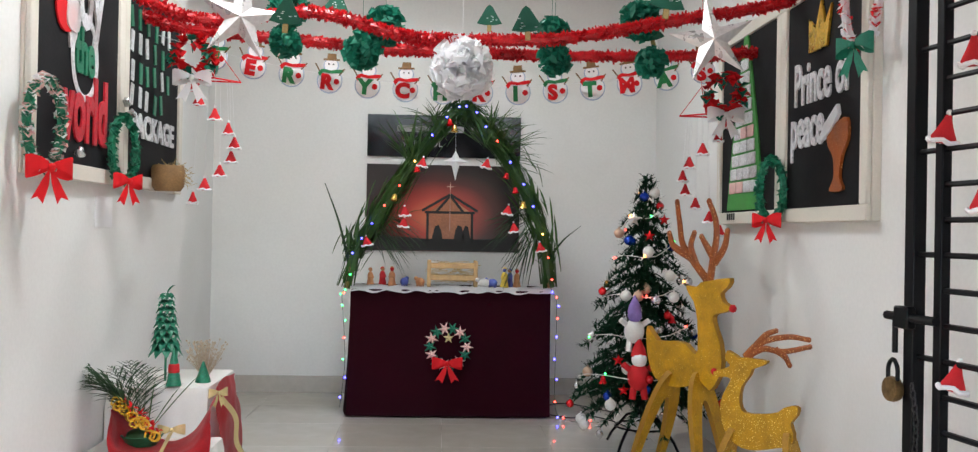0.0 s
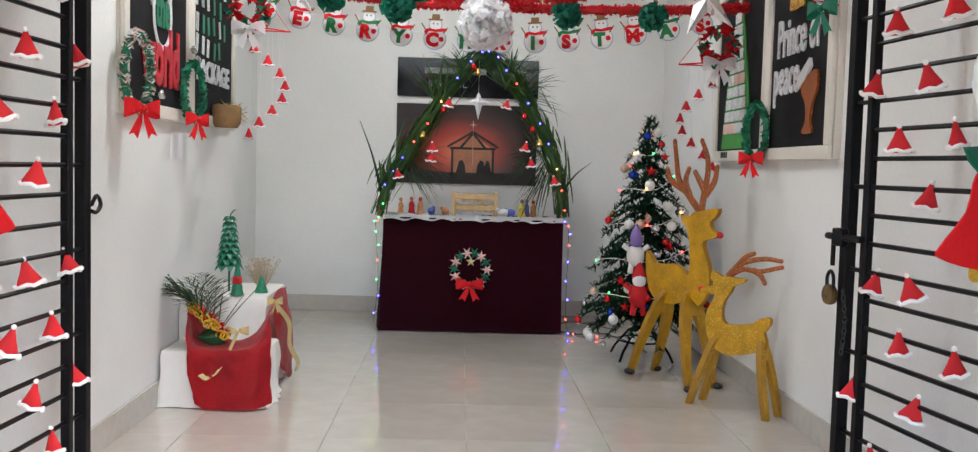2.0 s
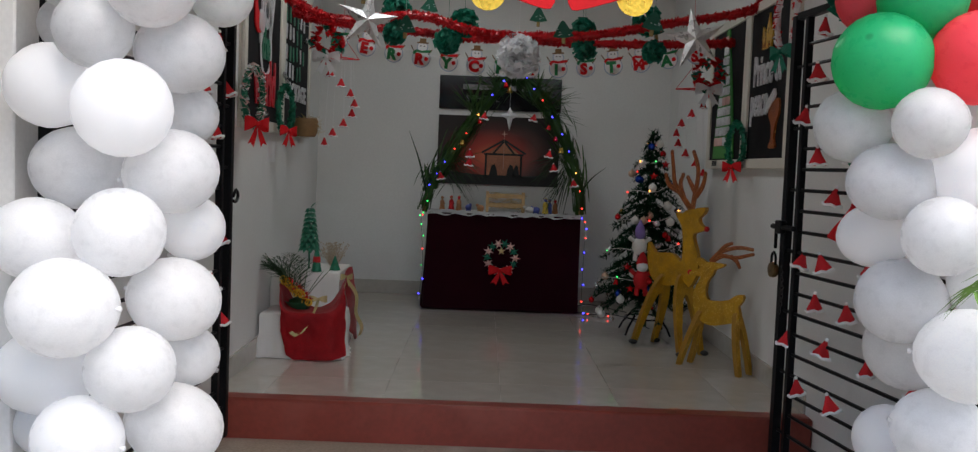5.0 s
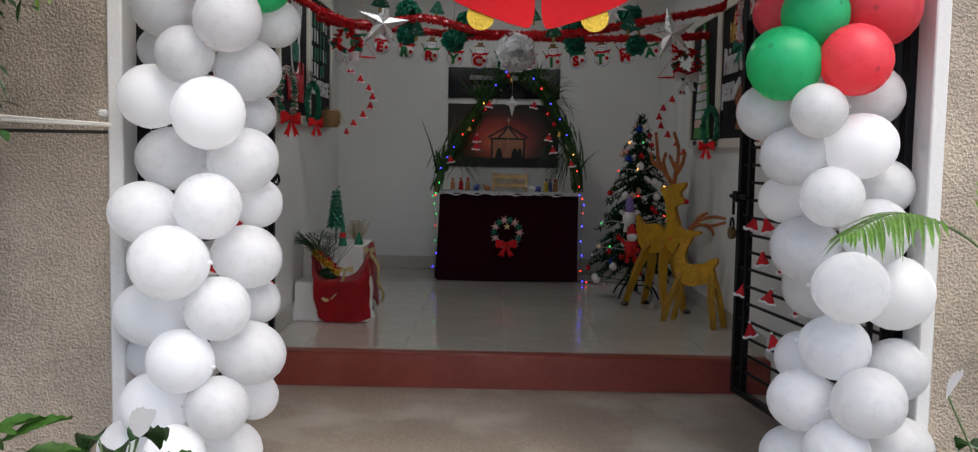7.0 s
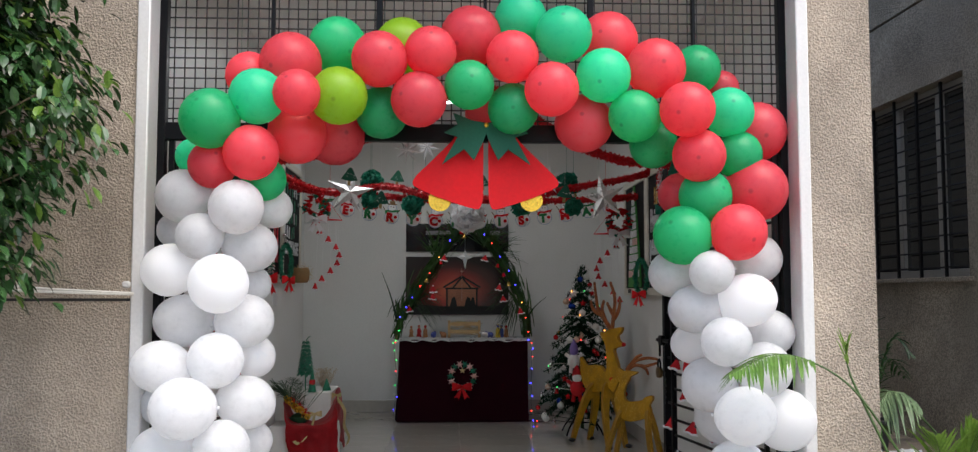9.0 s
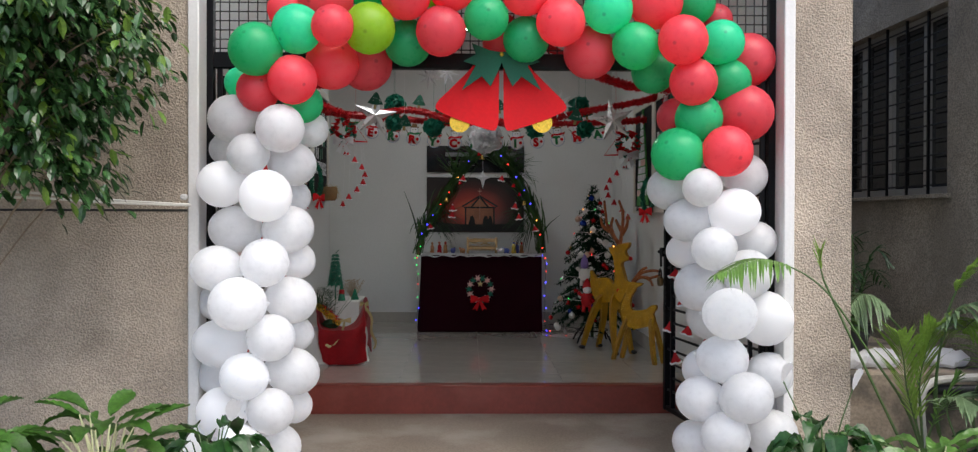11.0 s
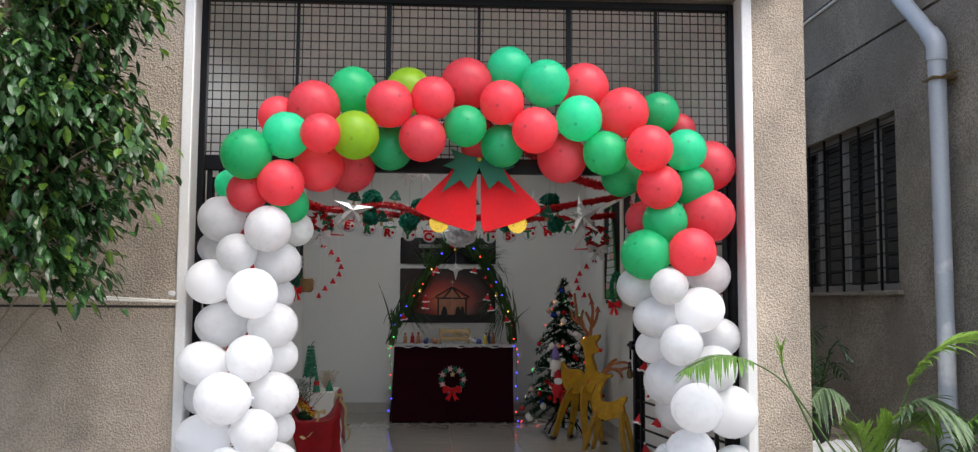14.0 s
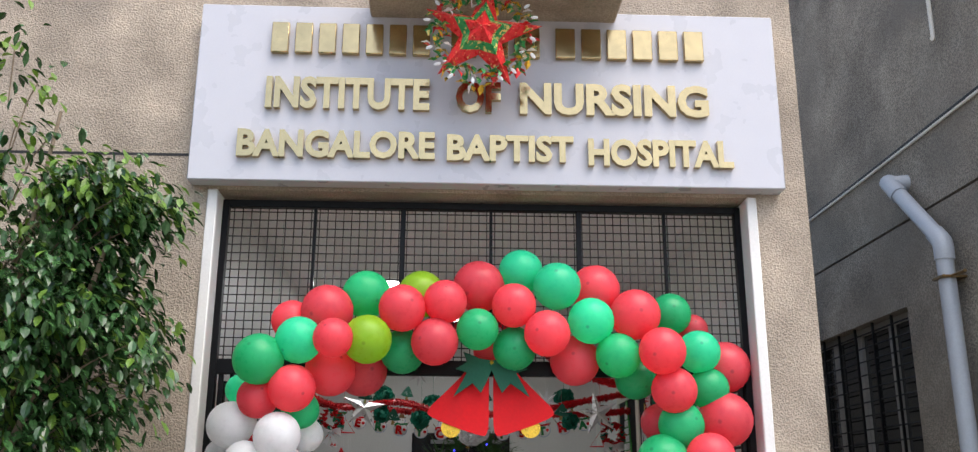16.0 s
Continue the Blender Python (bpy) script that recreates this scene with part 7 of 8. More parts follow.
dp = thing("drain_pipe", "grey plastic drain pipe with elbows fixed to the wall", "pipe", m=pose(XW - 0.09, 0, 0))
py = 1.2
bm = bmesh.new()
tube(bm, ((0, py, 0.4), (0, py, 2.9)), 0.05, 14)
part("riser", bm, PVC, dp)
bm = bmesh.new()
tube(bm, smooth_line([(0, py, 2.86), (0, py, 2.96), (0, py + 0.07, 3.04)], 5), 0.058, 14)
part("elbow", bm, PVC, dp)
bm = bmesh.new()
tube(bm, ((0, py + 0.05, 3.02), (0, py + 0.5, 3.46)), 0.05, 14)
part("diagonal", bm, PVC, dp)
bm = bmesh.new()
tube(bm, ((0, py + 0.44, 3.4), (0, py + 0.58, 3.54)), 0.058, 14)
tube(bm, ((0, py + 0.55, 3.51), (0.12, py + 0.5, 3.51)), 0.058, 14)
part("top_elbow", bm, PVC, dp)
bm = bmesh.new()
box(bm, -0.062, py - 0.062, 2.74, 0.09, py + 0.062, 2.755, 0.002)
tube(bm, ((0, py - 0.06, 2.747), (0.0, py - 0.2, 2.747)), 0.012, 6)
part("clamp", bm, BRASS, dp, "rusty pipe clamp")
cb = thing("wall_cable", "black and white cables clipped along the grey wall", "cable")
for dz, mt in ((0, BLACK_RUBBER), (-0.02, PVC_PALE)):
    bm = bmesh.new()
    tube(bm, smooth_line([(XW - 0.012, 6.2, 3.76 + dz), (XW - 0.012, 3.2, 3.75 + dz), (XW - 0.012, 1.6, 3.76 + dz), (XW - 0.012, 0.62, 3.77 + dz)], 6), 0.011, 6)
    part("cable", bm, mt, cb)
bm = bmesh.new()
tube(bm, ((XW - 0.03, 1.1, 4.6), (XW - 0.03, 1.1, 4.25), (XW - 0.06, 1.06, 4.24)), 0.014, 8)
tagged(part("spout_pipe", bm, PVC_PALE), "short pale plastic spout pipe on the grey wall", "pipe")
# ledge between the pillar and the neighbouring wall
LEDGE = material("brown_plaster_ledge", (0.33, 0.265, 0.2), 0.9, vary=0.25, fine=60, bump=0.5, stain=(0.06, 0.055, 0.05), stain_scale=2.5, stain_low=0.5, stain_high=0.65)
structure(*boxes("alley_ledge", LEDGE, (1.87, 1.32, -0.3, XW, 6.3, 0.5), bevel=0.01), "stained brown plaster ledge in the alley", "ledge")
structure(*boxes("plinth_left", CONCRETE, (-9, 0.72, -0.3, JL - 0.06, YF, -0.06), bevel=0.01), "low cement plinth along the outer wall", "plinth")
# no recess is cut: dark strips on the plaster paint the grooves' shade
structure(*boxes("facade_groove", WIRE, (-9, YF - 0.002, 1.385, JL - 0.06, YF + 0.01, 1.397), (-9, YF - 0.002, 3.3, -1.56, YF + 0.01, 3.315)), "thin groove in the plaster", "groove")
wr_ = thing("white_wire", "two white wires stretched across the wall from the tree", "wire")
for dz in (0, 0.012):
    bm = bmesh.new()
    tube(bm, smooth_line([(-2.6, 0.35, 1.44 + dz * 3), (-2.1, 0.5, 1.445 + dz * 2), (-1.75, 0.7, 1.425 + dz), (JL - 0.03, 0.8, 1.415 + dz * 0.3)], 6), 0.006, 6)
    part("wire", bm, PVC_PALE, wr_)
bm = bmesh.new()
box(bm, JL - 0.1, YF - 0.008, 1.44, JL - 0.058, YF + 0.01, 1.475, 0.01)
tagged(part("plaster_patch", bm, JAMB), "rough white plaster patch on the wall", "patch")
sk = thing("plastic_bag", "crumpled white plastic bags lying on the ledge", "bag", m=pose(2.1, 1.5, 0.5))
for k, (x, y) in enumerate(((0, 0), (0.2, 0.02), (0.62, 0.05))):
    bm = bmesh.new()
    ball(bm, (x, y, 0.05), 0.11, 16, 10, sx=1.2, sz=0.5)
    for v in bm.verts:
        v.co += Vector((1, 1, 1)) * 0.03 * noise.noise(v.co * 22)
        v.co.z = max(0.002, v.co.z)
    part("bag", bm, WHITE_PAPER, sk)
bm = bmesh.new()
tube(bm, smooth_line([(2.4, 1.15, 0.1), (2.38, 1.15, 0.38), (2.45, 1.18, 0.47), (2.6, 1.2, 0.49), (2.8, 1.2, 0.5)], 6), 0.022, 8)
tagged(part("bent_pipe", bm, PVC_PALE), "bent pale plastic pipe in front of the ledge", "pipe")
bm = bmesh.new()
tube(bm, ((2.45, 1.25, 0.42), (2.89, 1.1, 0.44)), 0.03, 10)
tagged(part("black_pipe", bm, BLACK_RUBBER), "black plastic pipe running to the wall", "pipe")

# ---- plants ----
LEAF_DARK = material("glossy_dark_leaf", (0.024, 0.078, 0.018), 0.3, vary=0.3, scale=12, fine=70, bump=0.15, per=0.2)
LEAF_MID = material("mid_green_leaf", (0.05, 0.13, 0.02), 0.38, vary=0.3, scale=14, fine=70, bump=0.12, per=0.2)
LEAF_VAR = material("variegated_leaf", (0.085, 0.19, 0.035), 0.4, vary=0.25, scale=10, fine=60, bump=0.1, per=0.25, stain=(0.3, 0.4, 0.22), stain_scale=16, stain_low=0.56, stain_high=0.66)
LEAF_PALM = material("areca_leaf", (0.13, 0.26, 0.05), 0.4, vary=0.25, scale=10, fine=60, bump=0.08)
PALE_STEM = material("pale_stem", (0.45, 0.46, 0.26), 0.5, vary=0.15)
STEM = material("green_stem", (0.06, 0.11, 0.03), 0.5, vary=0.15)
TERRACOTTA = material("terracotta_pot", (0.165, 0.06, 0.034), 0.75, vary=0.2, scale=6, fine=80, bump=0.12, stain=(0.32, 0.17, 0.12), stain_scale=5, stain_low=0.55, stain_high=0.75)
BLACK_POT = material("dark_plastic_pot", (0.035, 0.037, 0.04), 0.5, vary=0.2)
SOIL = material("potting_soil", (0.03, 0.02, 0.014), 0.95, vary=0.4, fine=120, bump=0.8, bump_dist=0.01)
BARK = material("ficus_bark", (0.20, 0.15, 0.10), 0.8, vary=0.25, scale=9, fine=60, bump=0.4)

for m in (LEAF_DARK, LEAF_MID, LEAF_VAR, LEAF_PALM):
    thin(m, 0.35)


def pot(t, r, h, mat):
    bm = bmesh.new()
    lathe(bm, [(r * 0.68, 0.0), (r * 0.7, 0.01), (r * 0.9, h * 0.84), (r * 0.92, h * 0.86), (r * 1.03, h * 0.87), (r * 1.06, h * 0.92), (r * 1.05, h), (r * 0.96, h), (r * 0.9, h * 0.93), (r * 0.85, h * 0.86)], 28, close=False)
    bm.faces.new([v for v in bm.verts if v.co.z == 0.0])
    part("pot", bm, mat, t)
    bm = bmesh.new()
    lathe(bm, [(r * 0.001, h * 0.93), (r * 0.5, h * 0.92), (r * 0.9, h * 0.9)], 20, close=False)
    part("soil", bm, SOIL, t)


def broad_leaf(bm, p, d, length, width, droop, mi=0, seg=12):
    """A broad leaf with a sunken midrib and a wavy edge."""
    d = Vector(d).normalized()
    up = Vector((0, 0, 1))
    side = d.cross(up)
    side = side.normalized() if side.length > 1e-3 else Vector((1, 0, 0))
    ph = rng.uniform(0, 6)
    prev = None
    for k in range(seg + 1):
        t = k / seg
        c = Vector(p) + d * length * t - up * droop * length * t ** 1.7
        w = width * 0.5 * (math.sin(math.pi * min(1, t ** 0.8)) ** 0.8) + 0.001
        pleat = 0.035 * width * (-1) ** k
        tip = d * w * 0.4
        lift = up * (0.25 * w + 0.08 * width * math.sin(5 * t + ph) + pleat) + tip
        lift2 = up * (0.25 * w + 0.08 * width * math.sin(5 * t + ph + 2) + pleat) + tip
        row = (bm.verts.new(c + side * w + lift), bm.verts.new(c + side * w * 0.5 + lift * 0.35), bm.verts.new(c), bm.verts.new(c - side * w * 0.5 + lift2 * 0.35), bm.verts.new(c - side * w + lift2))
        if prev:
            for j in range(4):
                f = bm.faces.new((prev[j], prev[j + 1], row[j + 1], row[j]))
                f.material_index = mi
        prev = row


def leafy_plant(name, label, x, y, z, r, h, potmat, n, reach, height, leaf, width, mat, stem, droop=(0.5, 1.2), group="potted plants", flowers=(), low=0.25):
    t = thing(name, label, "potted plant", group, pose(x, y, z))
    if potmat:
        pot(t, r, h, potmat)
    for k in range(n):
        a = 2 * math.pi * (k * 0.618 + rng.uniform(-0.05, 0.05))
        f = (k + 0.5) / n
        rr = reach * (0.25 + 0.75 * (1 - f) ** 0.6) * rng.uniform(0.75, 1.1)
        zz = h + height * (low + (1 - low) * f ** 0.7) * rng.uniform(0.85, 1.1)
        d = Vector((math.cos(a), math.sin(a), 0))
        p0 = d * r * 0.4 * rng.random() + Vector((0, 0, h * 0.9))
        p1 = d * rr + Vector((0, 0, zz))
        side = 1.0 if d.y < 0.3 else 0.75
        p1 = Vector((p1.x, p1.y * side, p1.z))
        mid = (p0 + p1) / 2 + Vector((0, 0, 0.12 * height)) - d * 0.1 * rr
        bm = bmesh.new()
        line = smooth_line([p0, mid, p1], 5)
        tube(bm, line, [0.0055 - 0.0025 * i / (len(line) - 1) for i in range(len(line))], 5, 1)
        v = (line[-1] - line[-2]).normalized() * 0.6 + d * 0.7
        broad_leaf(bm, p1, v, leaf * rng.uniform(0.8, 1.15), width * rng.uniform(0.85, 1.15), rng.uniform(*droop))
        part("leaf", bm, [mat, stem], t)
    for fx, fz, fy in flowers:
        bm = bmesh.new()
        line = smooth_line([(0, 0, h), (fx * 0.4, fy * 0.5, h + (fz - h) * 0.6), (fx, fy, fz)], 6)
        tube(bm, line, 0.003, 5)
        part("flower_stalk", bm, STEM, t)
        bm = bmesh.new()
        broad_leaf(bm, (fx, fy, fz - 0.015), (0.25, -0.3, 1), 0.1, 0.075, 0.0)
        part("flower", bm, WHITE_PAPER, t, "white spathe flower")
    return t


G0 = OUT
leafy_plant("dumb_cane_plant", "leafy green plant with pale stems in a terracotta pot", -1.47, -0.22, G0, 0.135, 0.32, TERRACOTTA, 26, 0.17, 0.4, 0.23, 0.085, LEAF_MID, PALE_STEM, (0.0, 0.75), low=0.45)
leafy_plant("peace_lily", "peace lily with broad drooping dark leaves in a black pot", -1.14, 0.1, G0, 0.1, 0.2, BLACK_POT, 38, 0.25, 0.4, 0.155, 0.1, LEAF_DARK, STEM, (0.8, 1.9), flowers=((0.11, 0.66, -0.1),), low=0.1)
leafy_plant("dumb_cane_plant", "leafy green plant in a dark grey plastic pot", -1.97, -0.3, G0, 0.15, 0.24, BLACK_POT, 34, 0.22, 0.46, 0.22, 0.105, LEAF_MID, STEM, (0.3, 1.2), low=0.3)
leafy_plant("aglaonema_plant", "pale variegated leafy plant in a terracotta pot", 1.80, -0.12, G0, 0.135, 0.3, TERRACOTTA, 30, 0.17, 0.26, 0.27, 0.07, LEAF_VAR, PALE_STEM, (0.1, 0.9))
leafy_plant("peace_lily", "peace lily with broad drooping dark leaves in a black pot", 1.42, 0.02, G0, 0.11, 0.2, BLACK_POT, 78, 0.27, 0.42, 0.125, 0.085, LEAF_DARK, STEM, (0.7, 2.0), flowers=((-0.16, 0.8, 0.05), (0.12, 0.78, 0.0)), low=-0.15)
leafy_plant("peace_lily", "peace lily with broad drooping green leaves in a black pot", 2.16, -0.34, G0, 0.12, 0.2, BLACK_POT, 24, 0.22, 0.3, 0.17, 0.1, LEAF_MID, STEM, (0.6, 1.7), low=0.1)
leafy_plant("dracaena_plant", "dark narrow-leaved plant in a pot before the ledge", 2.6, 0.55, G0, 0.12, 0.2, BLACK_POT, 26, 0.2, 0.2, 0.3, 0.06, LEAF_DARK, STEM, (0.4, 1.0))
leafy_plant("croton_plant", "small leafy plant in a brown pot on the ledge", 2.2, 1.95, 0.5, 0.1, 0.14, TERRACOTTA, 18, 0.12, 0.12, 0.13, 0.07, LEAF_MID, STEM, (0.3, 0.9))


def areca(name, label, x, y, z, fronds, r=0.0, h=0.0, mat=None, leaf=0.36):
    t = thing(name, label, "palm plant", "palm plants", pose(x, y, z))
    if r:
        pot(t, r, h, BLACK_POT)
    for tx, ty, tz, n in fronds:
        bm = bmesh.new()
        p1 = Vector((tx, ty, tz))
        top = Vector((tx * 0.55, ty * 0.55, max(tz, h) * 0.92 + 0.14))
        frond(bm, [(0.02 * tx, 0.02 * ty, h * 0.9), (tx * 0.2, ty * 0.2, h + (tz - h) * 0.55 + 0.05), top, p1], n, leaf, 0.021, 0.72, 0.38, 0.008, 0, 1, 4, jitter=0.1)
        part("frond", bm, [mat or LEAF_PALM, STEM], t)
    return t


def palm(name, label, x, y, r, h, fronds):
    """A potted palm; each frond is a curve through places in the world."""
    t = thing(name, label, "palm plant", "palm plants", pose(x, y, G0))
    pot(t, r, h, BLACK_POT)
    for pts, n, length, width, mat, start, spread, droop in fronds:
        bm = bmesh.new()
        base = Vector((x + 0.02 * len(pts), y, G0 + h * 0.85))
        line = [p - Vector((x, y, G0)) for p in [base] + [Vector(q) for q in pts]]
        frond(bm, line, n, length, width, spread, droop, 0.008, 0, 1, 4, jitter=0.08, start=start)
        part("frond", bm, [mat, STEM], t)


LEAF_LIME = thin(material("young_areca_leaf", (0.22, 0.36, 0.06), 0.4, vary=0.25, scale=10, fine=60, bump=0.08), 0.35)
LEAF_GREY = thin(material("grey_green_palm_leaf", (0.17, 0.25, 0.13), 0.42, vary=0.2, scale=10, fine=60, bump=0.08), 0.35)
palm("areca_palm", "areca palm with arching feathery yellow-green fronds", 2.3, 0.82, 0.12, 0.2, [
    ([(2.28, 0.8, 0.36), (2.28, 0.74, 0.77), (2.33, 0.68, 1.03), (2.44, 0.61, 1.2), (2.64, 0.55, 1.28), (2.85, 0.5, 1.2)], 44, 0.32, 0.026, LEAF_LIME, 0.48, 0.75, 0.3),
    ([(2.27, 0.75, 0.34), (2.24, 0.69, 0.68), (2.28, 0.62, 0.9), (2.37, 0.56, 0.94), (2.5, 0.5, 0.84)], 36, 0.3, 0.022, LEAF_GREY, 0.5, 0.8, 0.5),
    ([(2.55, 0.8, 0.3), (2.54, 0.7, 0.55), (2.58, 0.6, 0.82), (2.72, 0.5, 0.9), (2.85, 0.45, 0.84)], 36, 0.3, 0.024, LEAF_PALM, 0.4, 0.75, 0.4)])
palm("areca_palm", "young areca palm with a frond reaching over the balloons", 2.14, 0.78, 0.1, 0.18, [
    ([(2.13, 0.8, 0.41), (1.91, 0.72, 0.7), (1.67, 0.64, 1.0), (1.46, 0.56, 1.13), (1.26, 0.48, 1.17), (1.06, 0.4, 1.1)], 28, 0.2, 0.017, LEAF_PALM, 0.68, 0.8, 0.5),
    ([(1.72, 0.66, 0.93), (1.64, 0.64, 1.1), (1.63, 0.64, 1.2)], 6, 0.12, 0.016, LEAF_LIME, 0.7, 0.25, 0.0),
    ([(2.18, 0.75, 0.26), (2.1, 0.72, 0.51), (2.06, 0.68, 0.68), (2.02, 0.65, 0.8)], 26, 0.25, 0.022, LEAF_LIME, 0.35, 0.45, 0.1),
    ([(2.19, 0.75, 0.26), (2.16, 0.72, 0.54), (2.18, 0.68, 0.74), (2.2, 0.65, 0.83)], 26, 0.25, 0.022, LEAF_LIME, 0.35, 0.45, 0.1),
    ([(2.2, 0.7, 0.3), (2.24, 0.62, 0.5), (2.3, 0.6, 0.62)], 14, 0.16, 0.014, LEAF_PALM, 0.4, 0.6, 0.2),
    ([(2.32, 1.1, 0.61), (2.17, 1.1, 0.85), (2.03, 1.05, 0.96), (1.92, 1.0, 0.9)], 28, 0.22, 0.017, LEAF_GREY, 0.5, 0.8, 0.7)])
palm("areca_palm", "small areca palm with pale feathery fronds before the ledge", 2.62, 0.9, 0.1, 0.18, [
    ([(2.6, 0.88, 0.4), (2.52, 0.8, 0.7), (2.45, 0.72, 0.86), (2.34, 0.66, 0.82)], 30, 0.24, 0.02, LEAF_LIME, 0.4, 0.8, 0.45),
    ([(2.66, 0.88, 0.4), (2.72, 0.8, 0.75), (2.8, 0.72, 0.92), (2.86, 0.66, 0.9)], 30, 0.24, 0.02, LEAF_GREY, 0.4, 0.8, 0.45),
    ([(2.64, 0.86, 0.4), (2.64, 0.7, 0.6), (2.62, 0.55, 0.66), (2.58, 0.42, 0.56)], 32, 0.26, 0.022, LEAF_GREY, 0.35, 0.85, 0.4)])
palm("fan_palm", "blue-green fan of palm fronds before the ledge", 2.42, 0.55, 0.1, 0.16, [
    ([(2.37, 0.55, 0.24), (2.32, 0.52, 0.51), (2.36, 0.47, 0.62), (2.42, 0.41, 0.61), (2.48, 0.35, 0.53)], 40, 0.27, 0.02, LEAF_GREY, 0.5, 0.85, 0.3),
    ([(2.3, 0.55, 0.24), (2.2, 0.53, 0.45), (2.22, 0.47, 0.53), (2.27, 0.4, 0.5)], 28, 0.2, 0.02, LEAF_GREY, 0.5, 0.85, 0.3),
    ([(2.55, 0.55, 0.3), (2.7, 0.5, 0.5), (2.8, 0.45, 0.5)], 30, 0.27, 0.024, LEAF_DARK, 0.4, 0.8, 0.4)])
areca("potted_palm", "small dark potted palm standing on the ledge", 2.45, 2.2, 0.5, [(-0.22, -0.1, 0.55, 14), (0.2, -0.1, 0.56, 14), (0.02, 0.12, 0.66, 14), (-0.1, -0.2, 0.45, 12), (0.25, 0.1, 0.42, 12)], 0.11, 0.18, LEAF_DARK, 0.16)

# ficus tree beside the entrance
fx = thing("ficus_tree", "weeping fig tree with several pale stems and glossy leaves", "tree", m=pose(-2.27, 0.2, G0))
stems = [[(0.0, 0, 0), (0.03, 0, 0.6), (0.06, 0.02, 1.2), (0.12, 0.0, 1.9), (0.2, -0.05, 2.7), (0.25, 0, 3.4)],
         [(0.0, 0, 0.1), (-0.04, 0.02, 0.7), (0.02, 0.05, 1.3), (-0.1, 0.1, 2.0), (-0.3, 0.1, 2.8), (-0.35, 0.1, 3.5)],
         [(0.03, 0, 0.5), (0.1, -0.02, 1.0), (0.14, -0.05, 1.45), (0.3, -0.1, 1.9), (0.5, -0.1, 2.4), (0.6, -0.05, 2.9)],
         [(0.0, 0, 0.6), (-0.08, -0.05, 1.1), (-0.3, -0.1, 1.7), (-0.6, -0.1, 2.4)]]
for s in stems:
    bm = bmesh.new()
    line = smooth_line(s, 6)
    tube(bm, line, [0.028 * (1 - 0.8 * k / (len(line) - 1)) + 0.003 for k in range(len(line))], 8)
    part("stem", bm, BARK, fx)
bm = bmesh.new()
clumps = []
r7 = random.Random(9)
for k in range(180):
    z = r7.uniform(1.72, 3.05)
    prof = 0.4 + 1.0 * (z - 1.72) if z < 2.05 else (0.76 + 0.06 * math.sin(9 * z) if z < 2.95 else 0.6)
    a = r7.uniform(0, 6.28)
    rr = prof * math.sqrt(r7.uniform(0.15, 1.0))
    clumps.append(Vector((0.0 + rr * math.cos(a), 0.6 * rr * math.sin(a) - 0.05, z)))
for c in ((0.5, -0.1, 1.68), (0.58, -0.1, 1.74), (0.42, -0.15, 1.8), (0.6, -0.05, 1.62), (0.68, -0.05, 2.0), (0.76, -0.05, 2.2), (0.78, -0.1, 2.9), (0.66, 0, 2.98), (0.5, 0, 3.02), (-0.2, 0, 3.75), (-0.02, 0, 3.8), (0.12, 0, 3.55), (-0.5, 0, 3.8), (-0.3, 0, 3.5), (0.05, 0, 3.35), (-0.1, 0, 3.6), (0.2, 0, 3.25), (-0.4, 0, 3.3), (-0.15, 0.1, 3.2)):
    clumps.append(Vector(c))
tw = bmesh.new()
for c in clumps:
    base = Vector((c.x * 0.35, c.y * 0.3, c.z - 0.35))
    tube(tw, smooth_line([base, (base + c) / 2 + Vector((0, 0, 0.06)), c], 3), 0.004, 3)
    for j in range(72 if c.z < 3.1 else 24):
        p = c + Vector((r7.gauss(0, 0.085), r7.gauss(0, 0.085), r7.gauss(0, 0.075)))
        d = (p - Vector((0, 0, c.z))).normalized() * 0.6 + Vector((r7.uniform(-0.7, 0.7), r7.uniform(-0.7, 0.7), r7.uniform(-1.1, 0.15)))
        new_leaf = r7.random() < 0.12 + 0.25 * (c.z > 2.9)
        blade(bm, p, d, r7.uniform(0.045, 0.068), r7.uniform(0.034, 0.05), 0.3, fold=0.14, seg=3, mi=1 if new_leaf else 0)
LEAF_FIG = material("fig_leaf", (0.033, 0.084, 0.025), 0.22, vary=0.4, scale=8, fine=60, bump=0.05)
LEAF_NEW = material("young_fig_leaf", (0.13, 0.24, 0.03), 0.35, vary=0.3, scale=8)
thin(LEAF_NEW, 0.3)
tagged(part("crown", bm, [LEAF_FIG, LEAF_NEW], fx, smooth=False), kind="stuff")
tagged(part("twig_mass", tw, BARK, fx), kind="stuff")


# ---- ceiling lamps of the room ----
for x, y in ((-0.55, 3.5), (-0.15, 5.1)):
    t = thing("ceiling_light", "small square white light fitted under the ceiling", "ceiling light", "ceiling lights", pose(x, y, ZC))
    bm = bmesh.new()
    box(bm, -0.13, -0.13, -0.03, 0.13, 0.13, 0, 0.006)
    part("housing", bm, CEILING, t)
    bm = bmesh.new()
    box(bm, -0.11, -0.11, -0.036, 0.11, 0.11, -0.03)
    part("diffuser", bm, glow("lamp_glow", (1.0, 1.0, 1.0), 5.0), t)

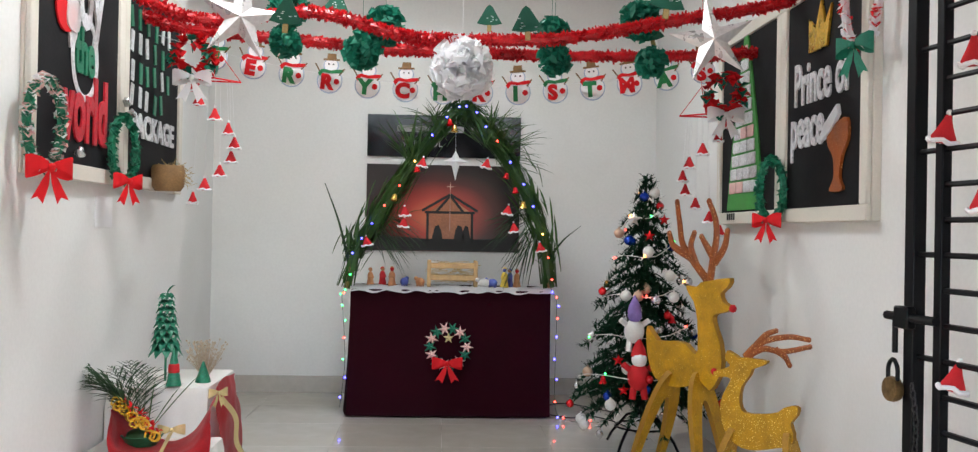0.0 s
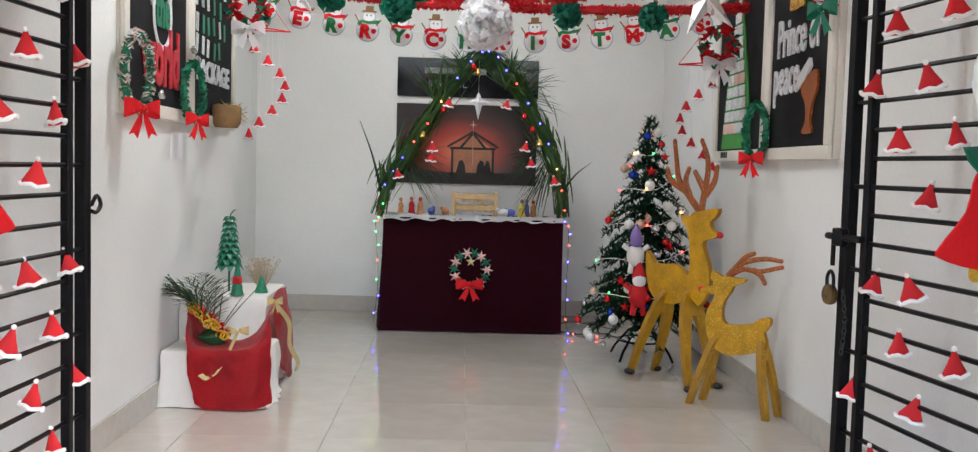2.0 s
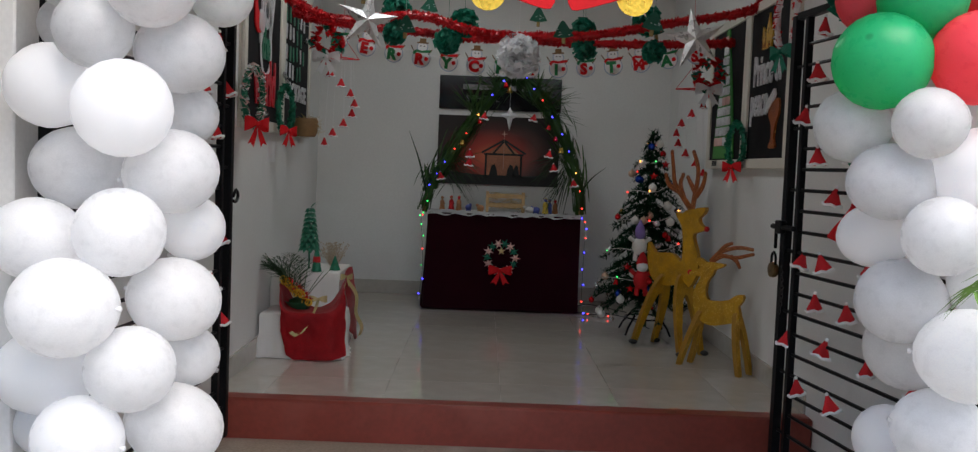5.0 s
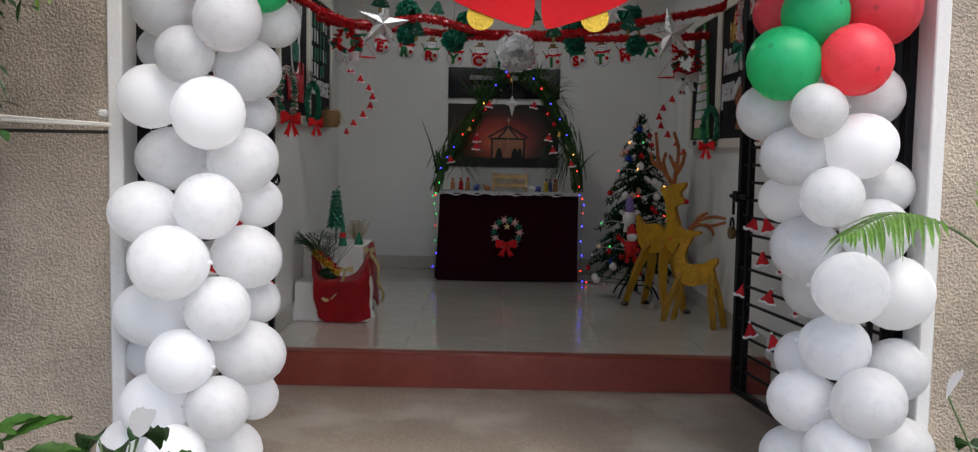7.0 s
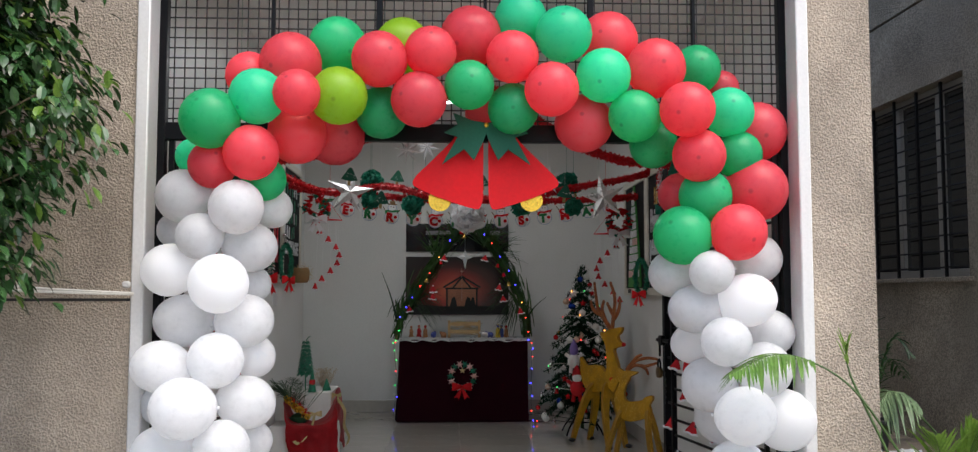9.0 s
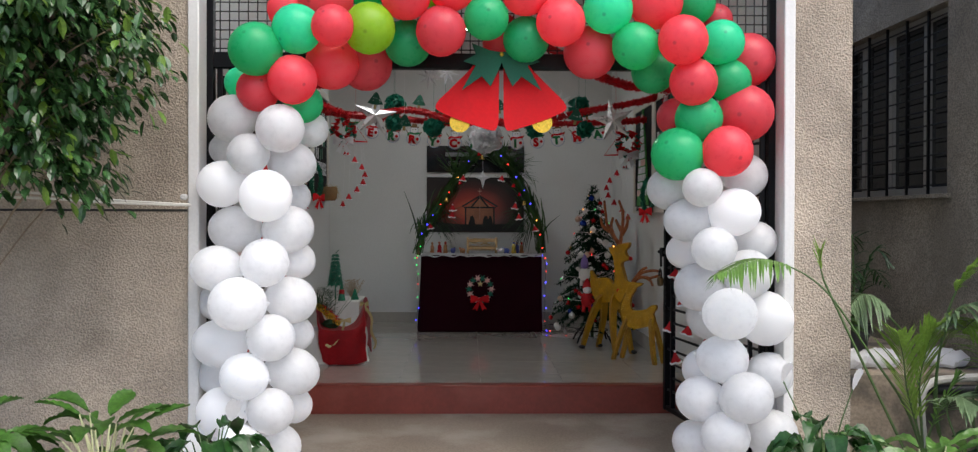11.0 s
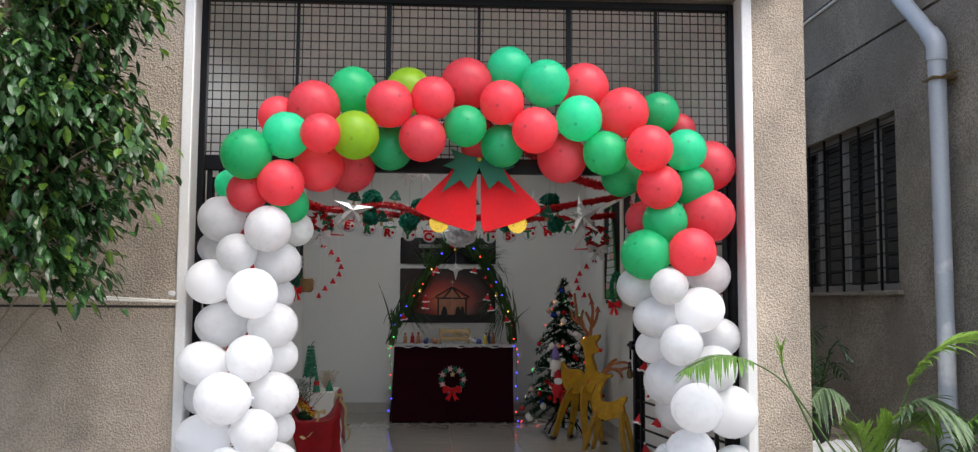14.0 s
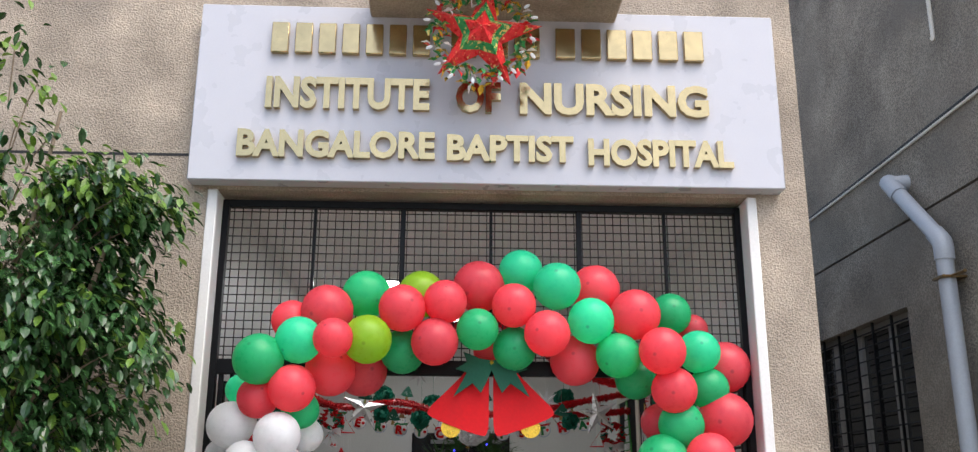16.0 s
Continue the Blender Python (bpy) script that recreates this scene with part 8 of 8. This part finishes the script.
# ---- pieces of floors and paving, last ----
TS = 0.5988
bm = bmesh.new()
box(bm, -TS / 2, -TS / 2, -0.012, TS / 2, TS / 2, 0, 0.0006)
tile_mesh = finish("tile", bm, TILE)
bm = bmesh.new()
box(bm, -TS / 2, -0.1195, -0.012, TS / 2, TS / 2, 0, 0.0006)
cut_tile_mesh = finish("cut_tile", bm, TILE)
for i in range(6):
    for j in range(7):
        x, y = -1.47 + 0.6 * i, 3.0 + 0.6 * j
        ob = new("tile", tile_mesh if j else cut_tile_mesh)
        ob.parent = floor
        ob.location = (x, y, F)

# zigzag pavers in front of the entrance
pv = bmesh.new()
w, d = 0.225, 0.1125
o = [(0, 0), (w * 0.25, 0.012), (w * 0.75, -0.012), (w, 0), (w + 0.008, d / 2), (w, d), (w * 0.75, d - 0.012), (w * 0.25, d + 0.012), (0, d), (0.008, d / 2)]
o = [(w / 2 + (x - w / 2) * 0.975, d / 2 + (y - d / 2) * 0.95) for x, y in o]
a = [pv.verts.new((x, y, 0.0)) for x, y in o]
b = [pv.verts.new((w / 2 + (x - w / 2) * 0.97, d / 2 + (y - d / 2) * 0.95, 0.006)) for x, y in o]
c = [pv.verts.new((x, y, -0.05)) for x, y in o]
pv.faces.new(b)
for k in range(len(o)):
    q = (k + 1) % len(o)
    pv.faces.new((a[k], a[q], b[q], b[k]))
    pv.faces.new((c[k], c[q], a[q], a[k]))
paver_mesh = finish("paver", pv, PAVER, smooth=False)
bm = bmesh.new()
box(bm, -9, -30, -0.3, 9, 0.36, OUT + 0.003)
pavement = structure("pavement", bm, JOINT, "zigzag concrete paving before the entrance", "pavement")
r8 = random.Random(3)
for j in range(13):
    for i in range(22):
        x = -2.4 + w * i + (w / 2 if j % 2 else 0)
        y = 0.36 - d * (j + 1)
        ob = new("paver", paver_mesh)
        ob.parent = pavement
        ob.matrix_basis = pose(x, y, OUT + 0.004 + r8.uniform(-0.002, 0.003), r8.uniform(-0.5, 0.5), r8.uniform(-0.5, 0.5))
vs0 = [v.co.copy() for v in paver_mesh.vertices]
fs0 = [tuple(p.vertices) for p in paver_mesh.polygons]
verts, faces = [], []
for j in range(13, 60):
    for i in range(40):
        x, y = -4.4 + w * i + (w / 2 if j % 2 else 0), 0.36 - d * (j + 1)
        n0 = len(verts)
        verts += [(v.x + x, v.y + y, v.z + OUT + 0.004) for v in vs0]
        faces += [tuple(n0 + q for q in f) for f in fs0]
me = bpy.data.meshes.new("paver_field")
me.from_pydata(verts, [], faces)
me.materials.append(PAVER)
ob = new("paver_field", me)
ob.parent = pavement
tagged(ob, kind="stuff")
